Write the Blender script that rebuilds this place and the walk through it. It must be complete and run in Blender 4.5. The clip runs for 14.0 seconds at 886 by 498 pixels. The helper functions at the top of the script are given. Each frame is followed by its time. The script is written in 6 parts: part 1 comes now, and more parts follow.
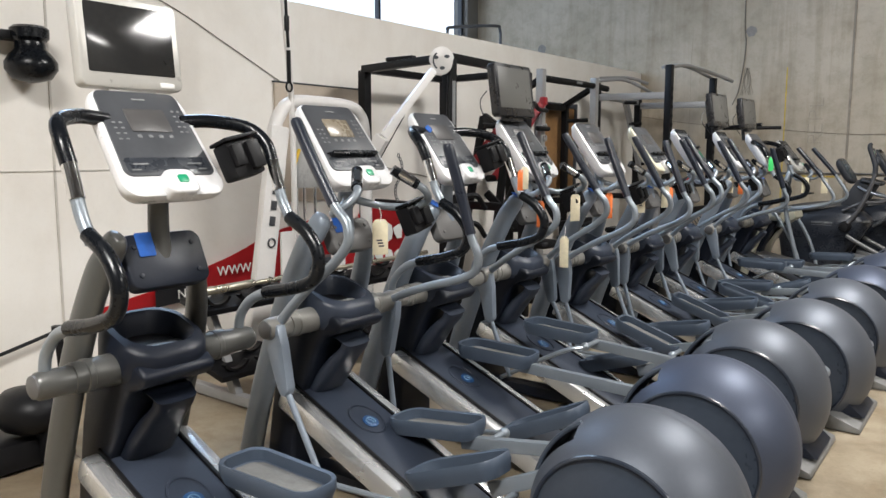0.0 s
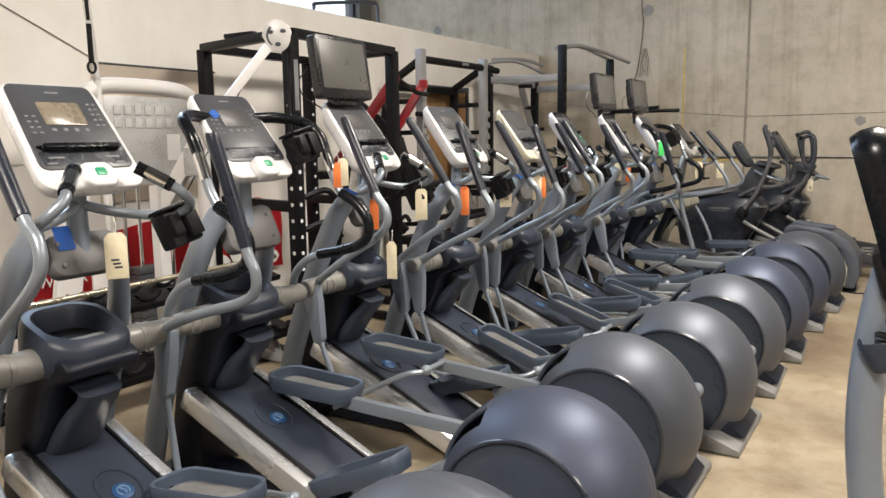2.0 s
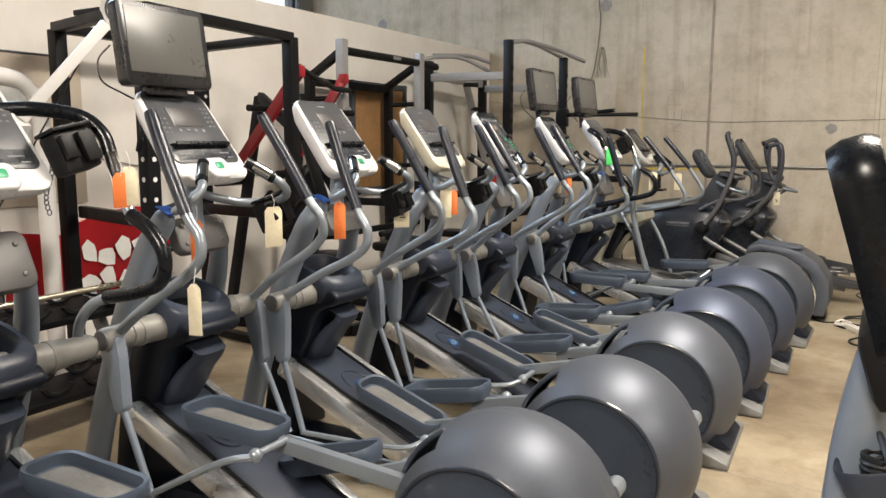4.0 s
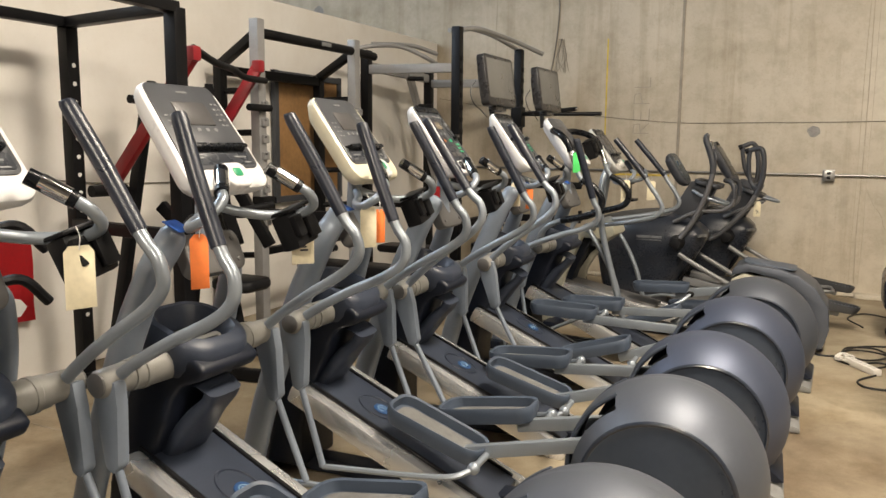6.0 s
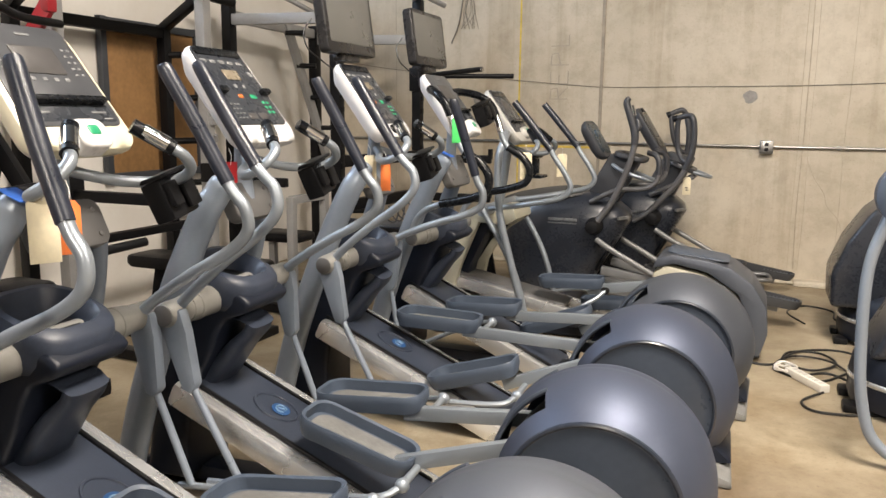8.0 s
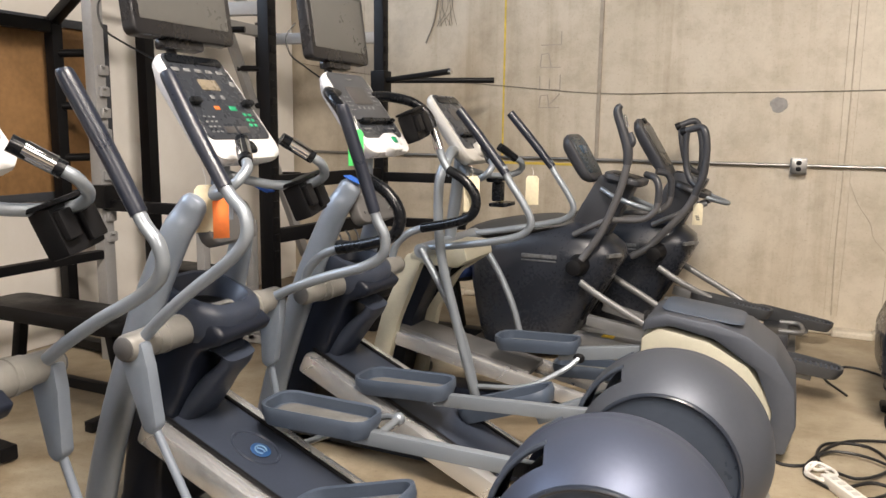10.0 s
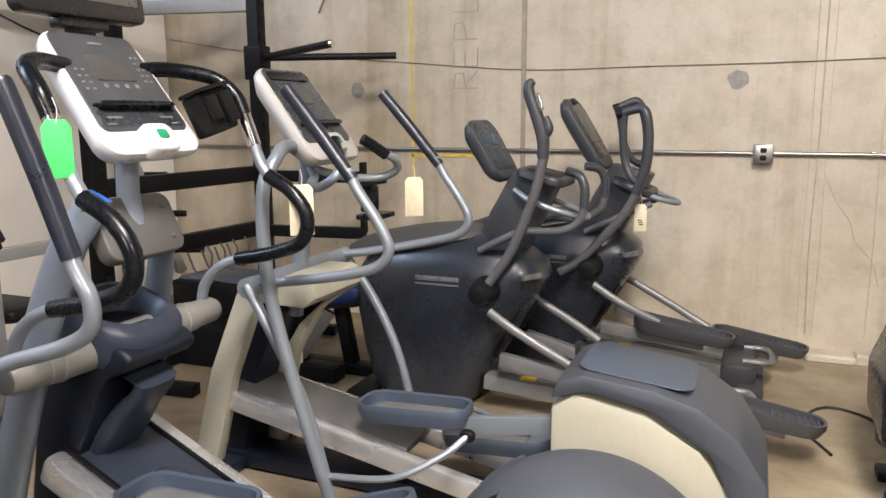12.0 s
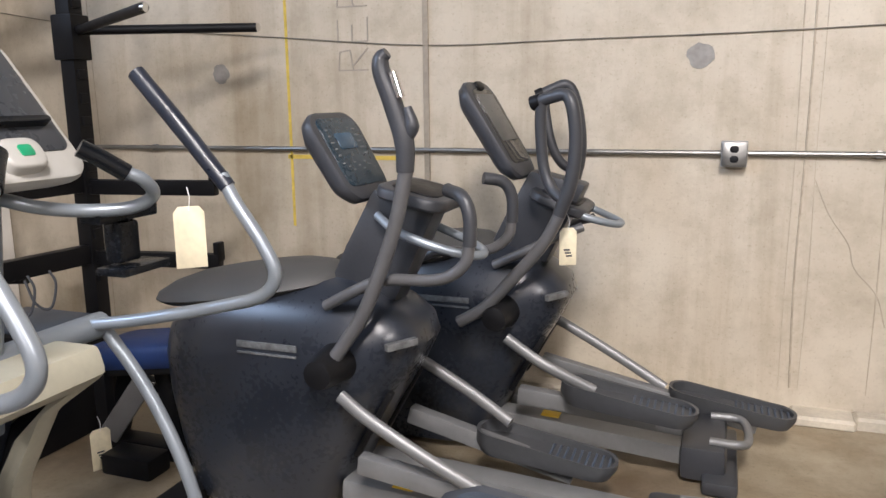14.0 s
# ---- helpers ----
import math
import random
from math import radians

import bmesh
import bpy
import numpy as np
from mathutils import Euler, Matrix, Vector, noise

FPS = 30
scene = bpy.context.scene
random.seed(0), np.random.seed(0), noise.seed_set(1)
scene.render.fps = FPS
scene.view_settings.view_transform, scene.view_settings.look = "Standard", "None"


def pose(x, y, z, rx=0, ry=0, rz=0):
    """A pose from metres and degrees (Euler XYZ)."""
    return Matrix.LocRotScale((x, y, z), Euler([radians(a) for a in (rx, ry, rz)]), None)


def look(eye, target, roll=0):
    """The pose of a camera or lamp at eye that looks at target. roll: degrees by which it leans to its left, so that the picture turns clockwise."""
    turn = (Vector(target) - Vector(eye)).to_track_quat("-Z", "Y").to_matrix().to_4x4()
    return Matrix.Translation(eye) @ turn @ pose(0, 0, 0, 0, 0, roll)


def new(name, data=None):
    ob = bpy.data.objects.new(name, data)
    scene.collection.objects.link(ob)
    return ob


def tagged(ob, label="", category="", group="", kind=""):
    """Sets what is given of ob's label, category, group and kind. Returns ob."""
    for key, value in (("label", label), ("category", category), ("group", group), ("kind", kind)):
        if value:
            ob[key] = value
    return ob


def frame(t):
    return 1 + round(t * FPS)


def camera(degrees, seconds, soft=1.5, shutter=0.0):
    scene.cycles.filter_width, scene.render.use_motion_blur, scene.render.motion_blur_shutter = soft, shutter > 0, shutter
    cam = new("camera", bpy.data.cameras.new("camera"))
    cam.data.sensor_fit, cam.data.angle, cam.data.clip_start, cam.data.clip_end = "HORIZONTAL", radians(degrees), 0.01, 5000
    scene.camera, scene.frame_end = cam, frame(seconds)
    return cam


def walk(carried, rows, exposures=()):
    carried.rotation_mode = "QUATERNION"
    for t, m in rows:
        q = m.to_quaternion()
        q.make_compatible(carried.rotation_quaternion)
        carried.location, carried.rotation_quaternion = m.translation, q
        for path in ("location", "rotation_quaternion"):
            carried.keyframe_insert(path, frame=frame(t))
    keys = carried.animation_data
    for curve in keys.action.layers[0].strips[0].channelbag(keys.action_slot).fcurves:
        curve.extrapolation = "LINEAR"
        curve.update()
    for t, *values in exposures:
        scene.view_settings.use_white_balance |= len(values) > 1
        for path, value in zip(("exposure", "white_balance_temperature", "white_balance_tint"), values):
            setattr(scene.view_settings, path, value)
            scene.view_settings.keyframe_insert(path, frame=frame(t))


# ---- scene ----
cam = camera(60.0, 14.0)

PATH = [
    (0, (0.231, -0.12, 1.382), (-0.97, 1.46, 1.132), 0.1),
    (0.5, (0.206, 0.039, 1.386), (-0.924, 1.663, 1.093), 0.9),
    (1, (0.222, 0.241, 1.375), (-0.834, 1.903, 1.023), 0.1),
    (1.5, (0.28, 0.447, 1.388), (-0.787, 2.113, 1.099), -0.5),
    (2, (0.262, 0.673, 1.383), (-0.787, 2.352, 1.101), -0.8),
    (2.5, (0.226, 0.913, 1.376), (-0.74, 2.643, 1.1), -0.2),
    (3, (0.25, 1.159, 1.4), (-0.736, 2.879, 1.139), 0.0),
    (5.5, (-0.12, 2.286, 1.366), (-1.112, 3.996, 1.063), 0.0),
    (6, (-0.227, 2.541, 1.395), (-1.11, 4.314, 1.121), 0.5),
    (6.5, (-0.252, 2.834, 1.364), (-1.099, 4.619, 1.059), -0.7),
    (7, (-0.286, 3.093, 1.345), (-1.151, 4.87, 1.038), -1.2),
    (7.5, (-0.322, 3.372, 1.364), (-1.093, 5.189, 1.04), 0.2),
    (8, (-0.25, 3.683, 1.347), (-0.999, 5.506, 1.006), 0.6),
    (10.5, (-0.215, 5.121, 1.36), (-1.049, 6.911, 1.048), 0.7),
    (11, (-0.253, 5.386, 1.361), (-1.017, 7.204, 1.026), 0.6),
    (11.5, (-0.247, 5.701, 1.368), (-0.984, 7.532, 1.045), 0.2),
    (12, (-0.237, 5.964, 1.352), (-0.985, 7.786, 1.005), -0.3),
    (12.5, (-0.266, 6.267, 1.369), (-0.922, 8.126, 1.038), 0.6),
    (13, (-0.216, 6.584, 1.354), (-0.814, 8.457, 0.989), 0.2),
    (13.5, (-0.193, 6.831, 1.346), (-0.824, 8.688, 0.953), -0.7),
    (14, (-0.253, 7.132, 1.352), (-0.93, 8.975, 0.976), -0.7),
]
walk(cam, [(t, look(eye, target, roll)) for t, eye, target, roll in PATH],
     [(0.0, -0.58, 5700, 10), (1.0, -0.50, 6000, 12), (3.0, -0.33, 6200, 12), (5.5, -0.28, 6600, 11), (6.5, -0.34, 6750, 11), (8.0, -0.02, 6400, 13), (10.5, 0.06, 6300, 15), (14.0, 0.24, 5780, 16)])

# ---- light ----
world = bpy.data.worlds.new("world")
scene.world = world
world.use_nodes = True
wn = world.node_tree.nodes
sky = wn.new("ShaderNodeTexSky")
sky.sky_type, sky.sun_disc, sky.sun_elevation, sky.sun_rotation = "NISHITA", False, radians(40), radians(250)
wn["Background"].inputs["Strength"].default_value = 0.12
world.node_tree.links.new(sky.outputs[0], wn["Background"].inputs["Color"])


def area(name, loc, target, sx, sy, power, colour):
    d = bpy.data.lights.new(name, "AREA")
    d.shape, d.size, d.size_y, d.energy, d.color = "RECTANGLE", sx, sy, power, colour
    ob = new(name, d)
    ob.matrix_world = look(loc, target)
    return ob


WARM = (1.0, 0.90, 0.76)
LAMP_Z = 4.7
LAMPS = ((0.40, 5.5, 480), (-0.10, -1.5, 760), (4.9, 3.6, 400))
for lx, ly, watts in LAMPS:
    area("ceiling_lamp_light", (lx, ly, LAMP_Z - 0.05), (lx, ly, 0), 0.9, 1.9, watts, WARM)
# daylight from the high window over the white partition
area("window_daylight", (-7.05, 4.6, 3.7), (-2.0, 4.6, 1.2), 2.2, 7.0, 720, (0.66, 0.82, 1.0))

# ---- materials ----


def mat(name, base, rough=0.5, metal=0.0, var=0.12, scale=6.0, bump=0.0, grain=60.0, dirt=None, coat=0.0, rvar=0.1, spec=0.5):
    """Principled surface with colour variation at two scales, gloss variation and fine relief."""
    m = bpy.data.materials.new(name)
    m.use_nodes = True
    n, l = m.node_tree.nodes, m.node_tree.links
    b = n["Principled BSDF"]
    co = n.new("ShaderNodeTexCoord")
    big = n.new("ShaderNodeTexNoise")
    big.inputs["Scale"].default_value, big.inputs["Detail"].default_value = scale, 6
    fine = n.new("ShaderNodeTexNoise")
    fine.inputs["Scale"].default_value, fine.inputs["Detail"].default_value = grain, 4
    l.new(co.outputs["Object"], big.inputs["Vector"])
    l.new(co.outputs["Object"], fine.inputs["Vector"])
    mixv = n.new("ShaderNodeMath")
    mixv.operation = "MULTIPLY_ADD"
    mixv.inputs[1].default_value, mixv.inputs[2].default_value = 0.35, 0.0
    l.new(fine.outputs["Fac"], mixv.inputs[0])
    addv = n.new("ShaderNodeMath")
    addv.operation = "MULTIPLY_ADD"
    addv.inputs[1].default_value = 0.65
    l.new(big.outputs["Fac"], addv.inputs[0])
    l.new(mixv.outputs[0], addv.inputs[2])
    ramp = n.new("ShaderNodeValToRGB")
    e = ramp.color_ramp.elements
    e[0].position, e[1].position = 0.3, 0.72
    lo = tuple(max(0.0, c * (1 - var)) for c in base) if dirt is None else dirt
    e[0].color, e[1].color = (*lo, 1), (*(min(1.0, c * (1 + var)) for c in base), 1)
    l.new(addv.outputs[0], ramp.inputs["Fac"])
    l.new(ramp.outputs["Color"], b.inputs["Base Color"])
    rr = n.new("ShaderNodeMapRange")
    rr.inputs["To Min"].default_value, rr.inputs["To Max"].default_value = max(0.02, rough - rvar), min(1.0, rough + rvar)
    rr.inputs["From Min"].default_value, rr.inputs["From Max"].default_value = 0.3, 0.7
    l.new(addv.outputs[0], rr.inputs["Value"])
    l.new(rr.outputs["Result"], b.inputs["Roughness"])
    b.inputs["Metallic"].default_value = metal
    b.inputs["Specular IOR Level"].default_value = spec
    b.inputs["Coat Weight"].default_value = coat
    b.inputs["Coat Roughness"].default_value = 0.3
    if bump:
        bp = n.new("ShaderNodeBump")
        bp.inputs["Strength"].default_value, bp.inputs["Distance"].default_value = bump, 0.003
        l.new(fine.outputs["Fac"], bp.inputs["Height"])
        l.new(bp.outputs["Normal"], b.inputs["Normal"])
    return m


def concrete(name, base, light, dark, streak, bump=0.35, rough=0.75, streak_amount=0.5, spot=0.75, pore=0.7):
    """Cast concrete: cloudy tone, blotches, vertical runs and pores."""
    m = bpy.data.materials.new(name)
    m.use_nodes = True
    n, l = m.node_tree.nodes, m.node_tree.links
    b = n["Principled BSDF"]
    co = n.new("ShaderNodeTexCoord")

    def noise_at(scale, detail, stretch=(1, 1, 1), rough_=0.6, dist=0.0):
        mp = n.new("ShaderNodeMapping")
        mp.inputs["Scale"].default_value = stretch
        t = n.new("ShaderNodeTexNoise")
        t.inputs["Scale"].default_value, t.inputs["Detail"].default_value = scale, detail
        t.inputs["Roughness"].default_value, t.inputs["Distortion"].default_value = rough_, dist
        l.new(co.outputs["Object"], mp.inputs["Vector"])
        l.new(mp.outputs["Vector"], t.inputs["Vector"])
        return t.outputs["Fac"]

    def ramp(fac, stops):
        r = n.new("ShaderNodeValToRGB")
        el = r.color_ramp.elements
        el[0].position, el[1].position = stops[0][0], stops[-1][0]
        el[0].color, el[1].color = (*stops[0][1], 1), (*stops[-1][1], 1)
        for p, c in stops[1:-1]:
            x = el.new(p)
            x.color = (*c, 1)
        l.new(fac, r.inputs["Fac"])
        return r.outputs["Color"]

    def mix(fac, a, c, kind="MIX"):
        x = n.new("ShaderNodeMix")
        x.data_type, x.blend_type = "RGBA", kind
        if isinstance(fac, float):
            x.inputs[0].default_value = fac
        else:
            l.new(fac, x.inputs[0])
        l.new(a, x.inputs[6])
        l.new(c, x.inputs[7])
        return x.outputs[2]

    clouds = ramp(noise_at(0.9, 8, dist=0.4), [(0.3, dark), (0.5, base), (0.72, light)])
    spots = ramp(noise_at(5.0, 8, rough_=0.7), [(0.32, (0.72, 0.70, 0.66)), (0.55, (1, 1, 1))])
    runs = ramp(noise_at(2.6, 6, streak, dist=0.3), [(0.34, (0.66, 0.6, 0.52)), (0.52, (1, 1, 1))])
    pores = ramp(noise_at(70, 3), [(0.27, (0.6, 0.57, 0.52)), (0.42, (1, 1, 1))])
    c = mix(spot, clouds, spots, "MULTIPLY")
    c = mix(streak_amount, c, runs, "MULTIPLY")
    c = mix(pore, c, pores, "MULTIPLY")
    l.new(c, b.inputs["Base Color"])
    rr = n.new("ShaderNodeMapRange")
    rr.inputs["To Min"].default_value, rr.inputs["To Max"].default_value = rough - 0.15, min(1.0, rough + 0.15)
    l.new(noise_at(3.0, 6), rr.inputs["Value"])
    l.new(rr.outputs["Result"], b.inputs["Roughness"])
    bp = n.new("ShaderNodeBump")
    bp.inputs["Strength"].default_value, bp.inputs["Distance"].default_value = bump, 0.006
    l.new(noise_at(28, 8, rough_=0.7), bp.inputs["Height"])
    l.new(bp.outputs["Normal"], b.inputs["Normal"])
    return m


M_BACK = concrete("cast_concrete", (0.51, 0.45, 0.355), (0.58, 0.52, 0.42), (0.405, 0.35, 0.26), (2.2, 2.2, 0.12), 0.3, 0.75, 0.5, 0.7, 0.5)
M_FLOOR = concrete("worn_concrete_floor", (0.30, 0.248, 0.172), (0.44, 0.38, 0.28), (0.165, 0.125, 0.082), (1, 1, 1), 0.25, 0.48, 0.8, 0.85)
M_WHITE = concrete("white_painted_panel", (0.83, 0.80, 0.75), (0.88, 0.86, 0.82), (0.77, 0.73, 0.67), (1.5, 1.5, 0.3), 0.06, 0.55, 0.08, 0.12, 0.08)
# side walls and unseen ceiling: tones set dark so that less light bounces back
M_SIDE = mat("grey_plaster", (0.20, 0.19, 0.175), 0.85, var=0.15, scale=1.5, bump=0.2)
M_CEIL = mat("unseen_ceiling_dark", (0.13, 0.125, 0.12), 0.9, var=0.1, scale=1.2)
M_JOINT = mat("joint_sealant", (0.30, 0.26, 0.21), 0.9, var=0.25, scale=9)
M_PATCH = mat("grout_plug", (0.27, 0.255, 0.235), 0.9, var=0.2, scale=25, bump=0.4)
M_GREY = mat("silver_grey_paint", (0.225, 0.262, 0.315), 0.36, 0.25, var=0.08, scale=5, bump=0.03, coat=0.2)
M_DARKGREY = mat("dark_grey_paint", (0.085, 0.085, 0.08), 0.4, 0.25, var=0.12, scale=5, bump=0.03, coat=0.15)
M_TUBE = mat("silver_tube_paint", (0.265, 0.298, 0.335), 0.36, 0.45, var=0.07, scale=3, grain=14, coat=0.15, rvar=0.04)
M_ALU = mat("brushed_aluminium", (0.75, 0.755, 0.76), 0.27, 0.75, var=0.03, scale=3, grain=9, rvar=0.03)
M_NAVY = mat("navy_grey_plastic", (0.032, 0.040, 0.060), 0.40, var=0.25, scale=5, bump=0.06, grain=120, spec=0.4)
M_SHROUD = mat("dark_shroud_plastic", (0.008, 0.011, 0.020), 0.42, var=0.3, scale=5, bump=0.06, grain=120, spec=0.35)
M_DRUM = mat("drum_grey_metallic", (0.105, 0.116, 0.140), 0.50, 0.55, var=0.10, scale=3, bump=0.01, grain=60, coat=0.03, rvar=0.05)
M_DRUM_B = mat("drum_blue_metallic", (0.074, 0.088, 0.130), 0.50, 0.55, var=0.10, scale=3, bump=0.01, grain=60, coat=0.03, rvar=0.05)
M_DISC = mat("drum_disc_navy", (0.046, 0.057, 0.078), 0.34, var=0.2, scale=4, bump=0.03, grain=40, coat=0.2)
M_GLOSS_N = mat("glossy_navy_trim", (0.022, 0.028, 0.042), 0.22, var=0.15, scale=5, coat=0.3)
M_PEDAL = mat("pedal_plastic", (0.058, 0.076, 0.108), 0.44, var=0.18, scale=6, bump=0.15, grain=180)
M_PAD = mat("dusty_pedal_pad", (0.145, 0.145, 0.14), 0.85, var=0.3, scale=14, bump=0.5, grain=90)
M_BLACK = mat("black_rubber", (0.007, 0.007, 0.008), 0.45, var=0.3, scale=9, bump=0.05, spec=0.22)
M_GLOSS = mat("glossy_black_plastic", (0.005, 0.006, 0.008), 0.26, var=0.2, scale=4, coat=0.06, spec=0.28)
M_SHAFT = mat("taupe_shaft_cover", (0.235, 0.228, 0.21), 0.46, 0.1, var=0.12, scale=9, bump=0.03)
M_GRIP = mat("blue_grey_grip", (0.014, 0.018, 0.030), 0.34, var=0.2, scale=12, bump=0.15, grain=150)
M_CHROME = mat("chrome", (0.78, 0.78, 0.78), 0.10, 1.0, var=0.05, scale=10, rvar=0.05)
M_SHELL = mat("white_console_plastic", (0.70, 0.70, 0.71), 0.32, var=0.05, scale=6, coat=0.2)
M_CREAM = mat("yellowed_console_plastic", (0.70, 0.66, 0.50), 0.34, var=0.08, scale=6, coat=0.2)
M_FACE = mat("console_overlay_grey", (0.058, 0.061, 0.068), 0.36, var=0.15, scale=14, coat=0.2)
M_FACE2 = mat("console_overlay_dark", (0.030, 0.034, 0.042), 0.28, var=0.15, scale=14, coat=0.3)
M_LCD = mat("grey_display", (0.065, 0.062, 0.062), 0.4, var=0.15, scale=5)
M_LCD2 = mat("tan_display", (0.20, 0.17, 0.125), 0.25, var=0.15, scale=5)
M_KEY = mat("pale_print", (0.19, 0.195, 0.20), 0.5, var=0.2, scale=9)
M_GREEN = mat("green_key", (0.02, 0.30, 0.14), 0.4, var=0.15)
M_ORANGE_KEY = mat("orange_key", (0.5, 0.14, 0.03), 0.4, var=0.15)
M_SWIRL = mat("pale_blue_print", (0.12, 0.21, 0.32), 0.5, var=0.1)
M_FOOTG = mat("scuffed_foot_grey", (0.20, 0.20, 0.195), 0.5, 0.2, var=0.25, scale=14, grain=40)
M_PLATE = mat("taupe_grey_paint", (0.125, 0.122, 0.12), 0.48, 0.2, var=0.12, scale=5, grain=20)
M_BLUEPAD = mat("blue_vinyl", (0.010, 0.03, 0.12), 0.5, var=0.2, scale=8, bump=0.1)
M_BLUE = mat("blue_badge", (0.016, 0.06, 0.17), 0.4, var=0.15)
M_TAPE = mat("blue_masking_tape", (0.02, 0.10, 0.42), 0.7, var=0.2, scale=30)
M_TAG = mat("manila_tag", (0.70, 0.63, 0.45), 0.8, var=0.12, scale=15)
M_TAG_O = mat("orange_tag", (0.80, 0.20, 0.045), 0.75, var=0.1, scale=15)
M_TAG_G = mat("green_tag", (0.08, 0.66, 0.16), 0.75, var=0.1, scale=15)
M_TAG_R = mat("red_tag", (0.62, 0.03, 0.04), 0.7, var=0.1, scale=15)
M_INK = mat("dark_ink", (0.05, 0.05, 0.06), 0.8, var=0.2)
M_TV = mat("tv_bezel_black", (0.016, 0.016, 0.018), 0.3, var=0.2, scale=8)
M_TVS = mat("tv_bezel_silver", (0.52, 0.51, 0.48), 0.35, 0.2, var=0.06, scale=8)
M_SCREEN = mat("dark_screen", (0.022, 0.022, 0.022), 0.13, var=0.2, scale=3, rvar=0.03)
M_SCREEN2 = mat("matt_grey_screen", (0.10, 0.10, 0.095), 0.32, var=0.1, scale=3)
M_RACK = mat("black_powder_coat", (0.006, 0.006, 0.007), 0.45, var=0.3, scale=7, bump=0.1, grain=250, spec=0.18)
M_RACKG = mat("grey_powder_coat", (0.33, 0.33, 0.33), 0.42, 0.3, var=0.12, scale=7, bump=0.06)
M_RED = mat("red_powder_coat", (0.30, 0.012, 0.020), 0.35, var=0.15, scale=6, coat=0.3)
M_WHITEM = mat("white_machine_paint", (0.72, 0.70, 0.68), 0.35, var=0.06, scale=5, coat=0.2)
M_CLEAR = mat("frosted_shield", (0.42, 0.42, 0.41), 0.3, var=0.12, scale=6)
M_BANNER_R = mat("red_banner_cloth", (0.52, 0.014, 0.02), 0.8, var=0.18, scale=5, bump=0.2)
M_BANNER_K = mat("dark_banner_cloth", (0.03, 0.03, 0.035), 0.8, var=0.2, scale=5)
M_PRINT = mat("white_print", (0.75, 0.74, 0.72), 0.7, var=0.1)
M_WOOD = mat("plywood_panel", (0.30, 0.165, 0.065), 0.6, var=0.35, scale=2.5, grain=30)
M_TAN = mat("tan_board", (0.50, 0.43, 0.35), 0.75, var=0.1, scale=3)
M_BEIGE = mat("beige_plastic", (0.43, 0.41, 0.32), 0.42, var=0.1, scale=4, bump=0.04)
M_OCT = mat("charcoal_shell", (0.018, 0.0215, 0.030), 0.30, var=0.2, scale=3, bump=0.02, grain=60, coat=0.3)
M_OCTG = mat("dark_grey_tube", (0.12, 0.12, 0.125), 0.42, 0.3, var=0.12, scale=6)
M_RAILG = mat("rail_grey", (0.22, 0.222, 0.225), 0.45, 0.4, var=0.14, scale=6)
M_STEEL = mat("galvanised_conduit", (0.27, 0.265, 0.255), 0.36, 0.85, var=0.15, scale=12)
M_CABLE = mat("black_cable", (0.012, 0.012, 0.012), 0.5, var=0.2)
M_WIRE = mat("dull_wire", (0.20, 0.18, 0.15), 0.6, 0.3, var=0.2)
M_WHITEP = mat("white_plastic", (0.72, 0.69, 0.64), 0.45, var=0.08, scale=20)
M_YEL = mat("yellow_chalk_line", (0.62, 0.46, 0.08), 0.9, var=0.25, scale=14)
M_PENCIL = mat("pencil_mark", (0.33, 0.295, 0.245), 0.9, var=0.2)
M_YLABEL = mat("yellow_label", (0.68, 0.45, 0.03), 0.6, var=0.1)
M_BRASS = mat("dull_bar_steel", (0.50, 0.45, 0.36), 0.3, 0.8, var=0.12, scale=9)
M_FRAME = mat("window_frame_metal", (0.05, 0.055, 0.065), 0.5, var=0.2)
M_BARREL = mat("curb_concrete", (0.52, 0.47, 0.38), 0.85, var=0.25, scale=6, bump=0.4)
glow = bpy.data.materials.new("overcast_sky_pane")
glow.use_nodes = True
gb = glow.node_tree.nodes["Principled BSDF"]
gb.inputs["Emission Color"].default_value, gb.inputs["Emission Strength"].default_value = (0.80, 0.90, 1.0, 1), 2.2
lampglow = bpy.data.materials.new("lamp_lens")
lampglow.use_nodes = True
gb = lampglow.node_tree.nodes["Principled BSDF"]
gb.inputs["Emission Color"].default_value, gb.inputs["Emission Strength"].default_value = (1.0, 0.85, 0.62, 1), 5.0

# ---- mesh helpers ----
CACHE = {}


def mesh_of(name, bm, material, smooth=False):
    me = bpy.data.meshes.new(name)
    bmesh.ops.recalc_face_normals(bm, faces=bm.faces)
    if smooth:
        for f in bm.faces:
            f.smooth = True
        for ed in bm.edges:
            if len(ed.link_faces) == 2 and ed.calc_face_angle(0) > 0.7:
                ed.smooth = False
    bm.to_mesh(me)
    bm.free()
    me.materials.append(material)
    return me


def part(name, bm, material, parent=None, label="", smooth=True, key=None):
    """Link a bmesh (or a function that makes one, kept under key) as one mesh object under its thing."""
    if key is not None and (key, material.name) in CACHE:
        me = CACHE[(key, material.name)]
    else:
        me = mesh_of(name, bm() if callable(bm) else bm, material, smooth)
        if key is not None:
            CACHE[(key, material.name)] = me
    ob = new(name, me)
    ob.parent = parent
    if label:
        ob["label"] = label
    return ob


def thing(name, m, label, category, group=""):
    ob = new(name)
    ob.empty_display_size = 0.1
    ob.matrix_world = m if isinstance(m, Matrix) else Matrix.Translation(m)
    return tagged(ob, label, category, group)


def structure(name, bm, material, smooth=False):
    return tagged(new(name, mesh_of(name, bm, material, smooth)), kind="structure")


